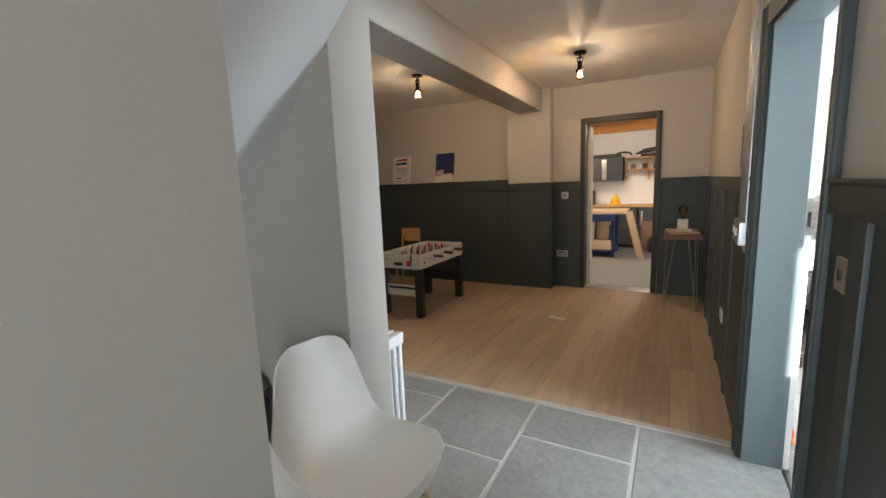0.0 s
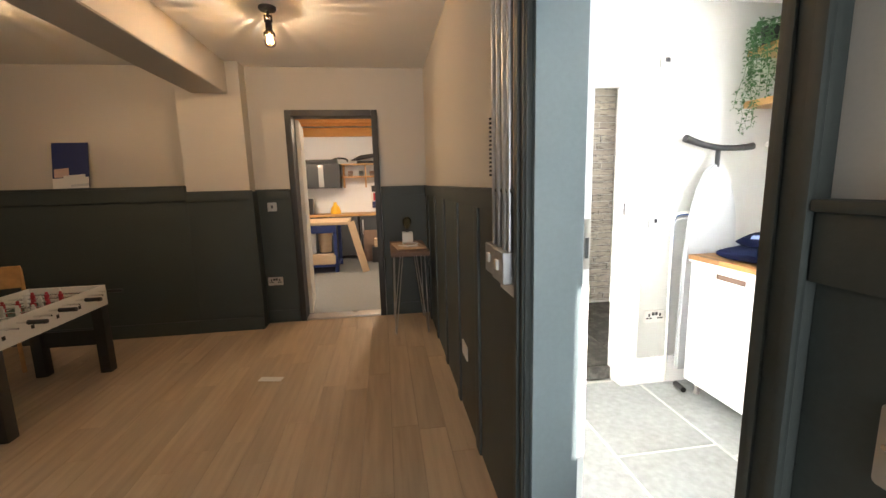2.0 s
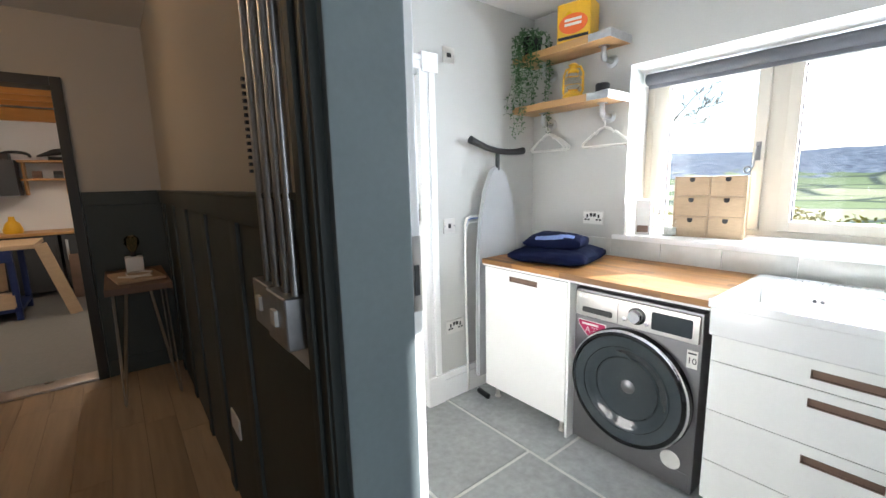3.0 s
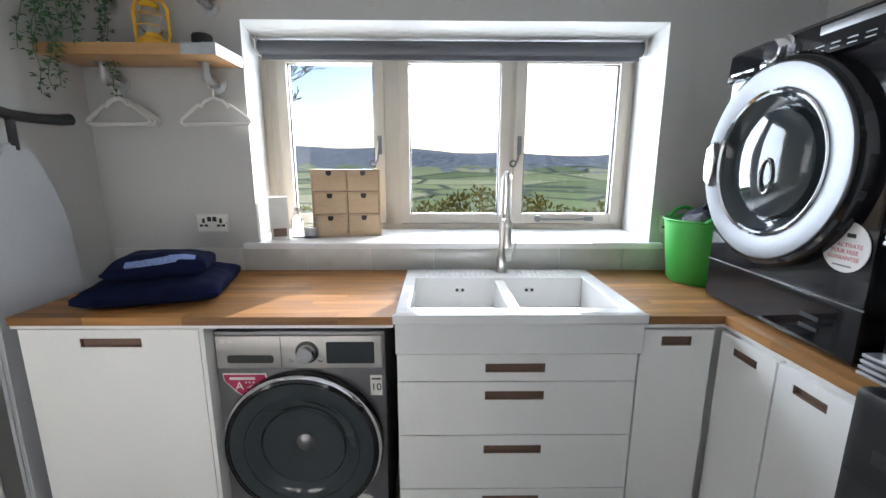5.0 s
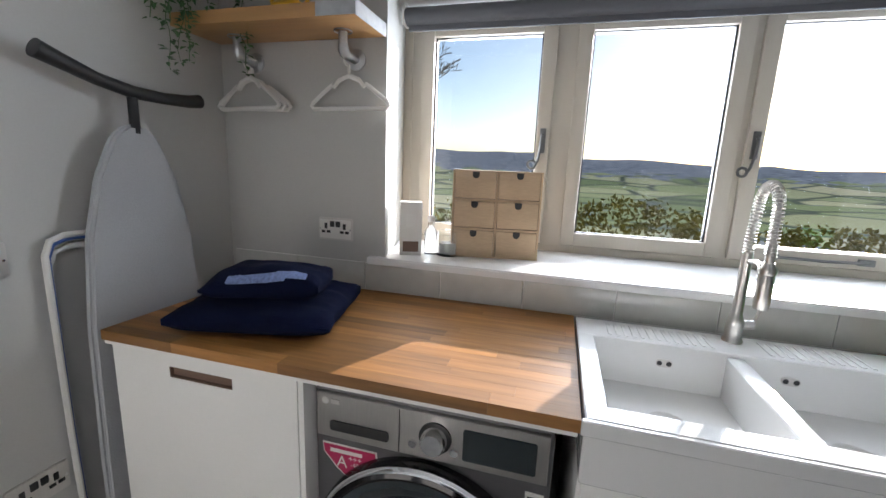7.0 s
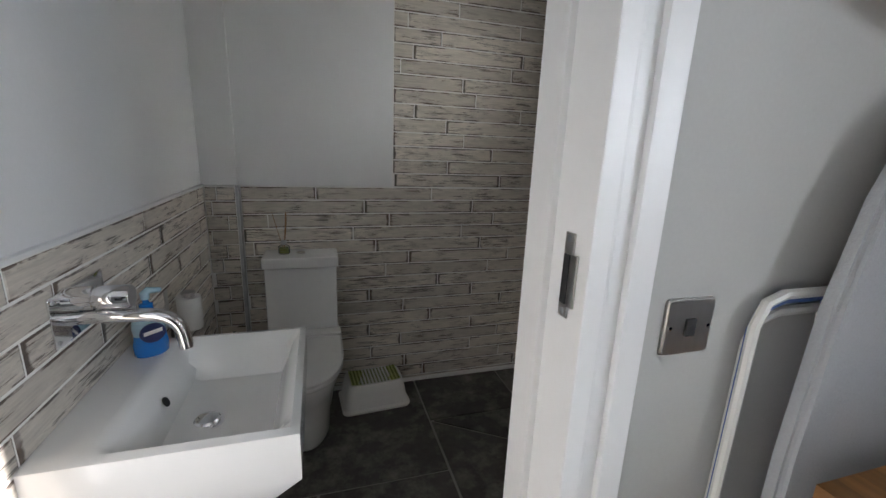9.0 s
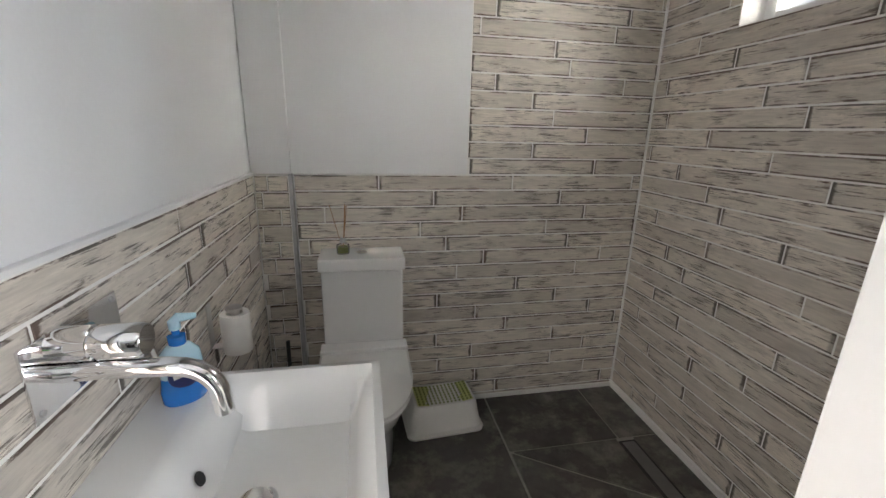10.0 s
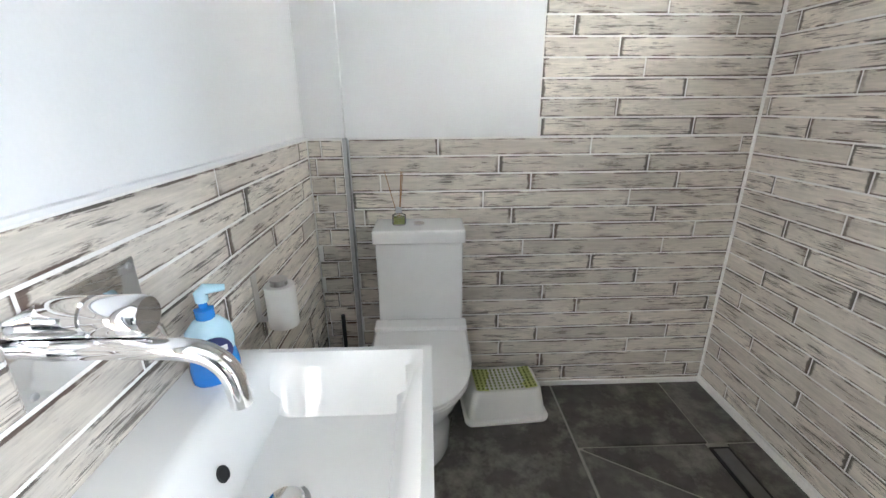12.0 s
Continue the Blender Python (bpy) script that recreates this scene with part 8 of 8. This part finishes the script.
# utility room flagstones
UT = [(XU, 1.255, [3.88, 3.45, 2.75, 2.05, 1.3, 0.6]), (1.255, 1.822, [3.88, 3.13, 2.42, 1.75, 1.0, 0.6]), (1.822, 2.39, [3.82, 3.03, 2.3, 1.6, 0.9, 0.6]), (2.39, XE, [3.82, 3.2, 2.5, 1.8, 1.1, 0.6])]
for x0, x1, ys in UT:
    for a, b in zip(ys, ys[1:]):
        lay(FLAGS, "flag", "flagstone", x0, b, x1, a, 0.014, 0.02, 0.0, 0.004)
# shower room slates
lay(SLATES, "slate", "slate", XB0, 4.72, 1.83, YB1, 0.010, 0.012, 0.0, 0.002)
lay(SLATES, "slate", "slate", XB0, YB, 1.31, 4.72, 0.010, 0.012, 0.0, 0.002)
lay(SLATES, "slate", "slate", 1.31, YB, 1.83, 4.72, 0.010, 0.012, 0.0, 0.002)
lay(SLATES, "slate", "slate", 1.83, 5.043, 2.325, YB1, 0.009, 0.012, 0.0, 0.002)
lay(SLATES, "slate", "slate", 2.325, 5.043, XB1, YB1, 0.009, 0.012, 0.0, 0.002)
lay(SLATES, "slate", "slate", 2.39, YB, XB1, 5.043, 0.009, 0.012, -0.001, 0.002)
for tri in ([(1.836, 5.03), (1.836, 4.30), (2.308, 4.72)], [(1.85, 5.037), (2.308, 5.037), (2.308, 4.735)], [(1.836, 4.285), (1.836, YB), (2.308, YB), (2.308, 4.70)]):
    bm = B()
    prism(bm, tri, -0.012, -0.001)
    ob = new("slate", mesh_of("slate", bm, "slate", False))
    ob.parent = SLATES
# games room planks, running towards the workshop door
w = 0.155
x, k = XW, 0
while x > XL:
    x0 = max(XL, x - w)
    y = 2.705 - rng.uniform(0.0, 1.1)
    while y < YD - 0.01:
        y1 = min(YD, y + 1.22)
        a = max(2.705, y)
        if y1 - a > 0.02:
            lay(PLANKS, "plank", "plank", x0, a, x, y1, 0.0014, 0.008, 0.003, 0.0010, 0.0004)
        y += 1.22
    x -= w
# shower room wall tiles
TH, TL_, BORDER = 0.0657, 0.565, 1.084
# where one upright joint lies in each course, counted down from the border (north and shower walls)
JOINTS_N = dict(zip(range(-7, 15), (2.108, 1.794, 1.956, 2.054, 2.214, 1.972, 2.265, 1.329, 1.554, 1.113, 1.499, 1.045, 1.781, 1.662, 1.942, 1.576, 1.755, 1.904, 1.576, 1.745, 1.582, 1.767)))
JOINTS_E = dict(zip(range(-4, 15), (5.291, 5.058, 4.80, 5.18, 5.022, 4.94, 5.257, 4.976, 5.166, 5.063, 4.878, 5.203, 5.035, 5.274, 4.939, 5.173, 4.94, 4.749, 5.076)))
JOINTS_W = {0: 4.705, 1: 4.82}


def tile_wall(parent, u0, u1, z0, z1, place, seed, joints, skip=None):
    r = random.Random(seed)
    for i in range(math.floor((BORDER - z1) / TH), math.ceil((BORDER - z0) / TH)):
        za, zb = max(z0, BORDER - (i + 1) * TH), min(z1, BORDER - i * TH)
        if zb - za < 0.012:
            continue
        u = joints.get(i, r.uniform(u0, u1)) + 0.007
        while u > u0:
            u -= TL_
        while u < u1:
            a, b = max(u0, u), min(u1, u + TL_)
            spans = [(a, b)]
            if skip and za < skip[3] - 0.01 and zb > skip[2] + 0.01:
                spans = [s for s in ((a, min(b, skip[0])), (max(a, skip[1]), b))]
            for s, e in spans:
                if e - s > 0.015:
                    place(parent, (s + e) / 2, (za + zb) / 2, e - s - 0.0055, zb - za - 0.006)
            u += TL_


def on_north(parent, u, z, w, h):
    piece("tile", parent, "tile", (w, h, 0.010), None, share, 0.0015, Matrix.Translation((u, YB1 + 0.0055 + rng.uniform(-0.0006, 0.0006), z)) @ Matrix.Rotation(radians(90), 4, "X"))


def on_casing(parent, u, z, w, h):
    piece("tile", parent, "tile", (w, h, 0.010), None, share, 0.0015, Matrix.Translation((u, YB1 - 0.030, z)) @ Matrix.Rotation(radians(90), 4, "X"))


def on_west(parent, u, z, w, h):
    piece("tile", parent, "tile", (w, h, 0.010), None, share, 0.0015, Matrix.Translation((XB0 - 0.0055 + rng.uniform(-0.0006, 0.0006), u, z)) @ Matrix.Rotation(radians(90), 4, "Z") @ Matrix.Rotation(radians(90), 4, "X"))


def on_east(parent, u, z, w, h):
    piece("tile", parent, "tile", (w, h, 0.010), None, share, 0.0015, Matrix.Translation((XB1 + 0.0055 + rng.uniform(-0.0006, 0.0006), u, z)) @ Matrix.Rotation(radians(-90), 4, "Z") @ Matrix.Rotation(radians(90), 4, "X"))


bm = B()
box(bm, 1.016, XB1 + 0.012, YB1 + 0.0025, YB1 + 0.0115, 0, 1.084)
box(bm, 1.698, XB1 + 0.012, YB1 + 0.0025, YB1 + 0.0115, 1.084, ZB)
part("grout_bed", bm, "tile_grout", TILES_N)
bm = B()
box(bm, XB0 - 0.0115, XB0 - 0.0025, YB, YB1, 0, 1.084)
part("grout_bed", bm, "tile_grout", TILES_W)
bm = B()
box(bm, XB1 + 0.0025, XB1 + 0.0115, YB, SWY0, 0, ZB)
box(bm, XB1 + 0.0025, XB1 + 0.0115, SWY1, YB1, 0, ZB)
box(bm, XB1 + 0.0025, XB1 + 0.0115, SWY0, SWY1, 0, SWZ0)
part("grout_bed", bm, "tile_grout", TILES_E)
bm = B()
box(bm, XB1 - 0.004, XB1 + 0.002, YB1 - 0.012, YB1 + 0.002, 0.0, ZB, 0.001)
part("corner_sealant", bm, "tile_grout", TILES_E)
bm = B()
box(bm, XB1 - 0.008, XB1 + 0.002, YB, YB1, 0.0, 0.032, 0.003)
part("foot_sealant", bm, "tile_grout", TILES_E)
bm = B()
box(bm, 1.04, XB1, YB1 - 0.008, YB1 + 0.002, 0.0, 0.022, 0.003)
part("foot_sealant", bm, "tile_grout", TILES_N)
tile_wall(TILES_N, 1.012, XB1, 0, 1.081, on_north, 5, JOINTS_N)
tile_wall(TILES_N, 1.70, XB1, 1.082, ZB, on_north, 6, JOINTS_N)
tile_wall(TILES_N, XB0 + 0.002, 0.997, 0, 1.081, on_casing, 7, {})
tile_wall(TILES_W, YB + 0.004, YB1 - 0.03, 0, 1.081, on_west, 8, JOINTS_W)
tile_wall(TILES_E, YB + 0.004, YB1, 0, ZB, on_east, 9, JOINTS_E, (SWY0, SWY1, SWZ0, SWZ1))
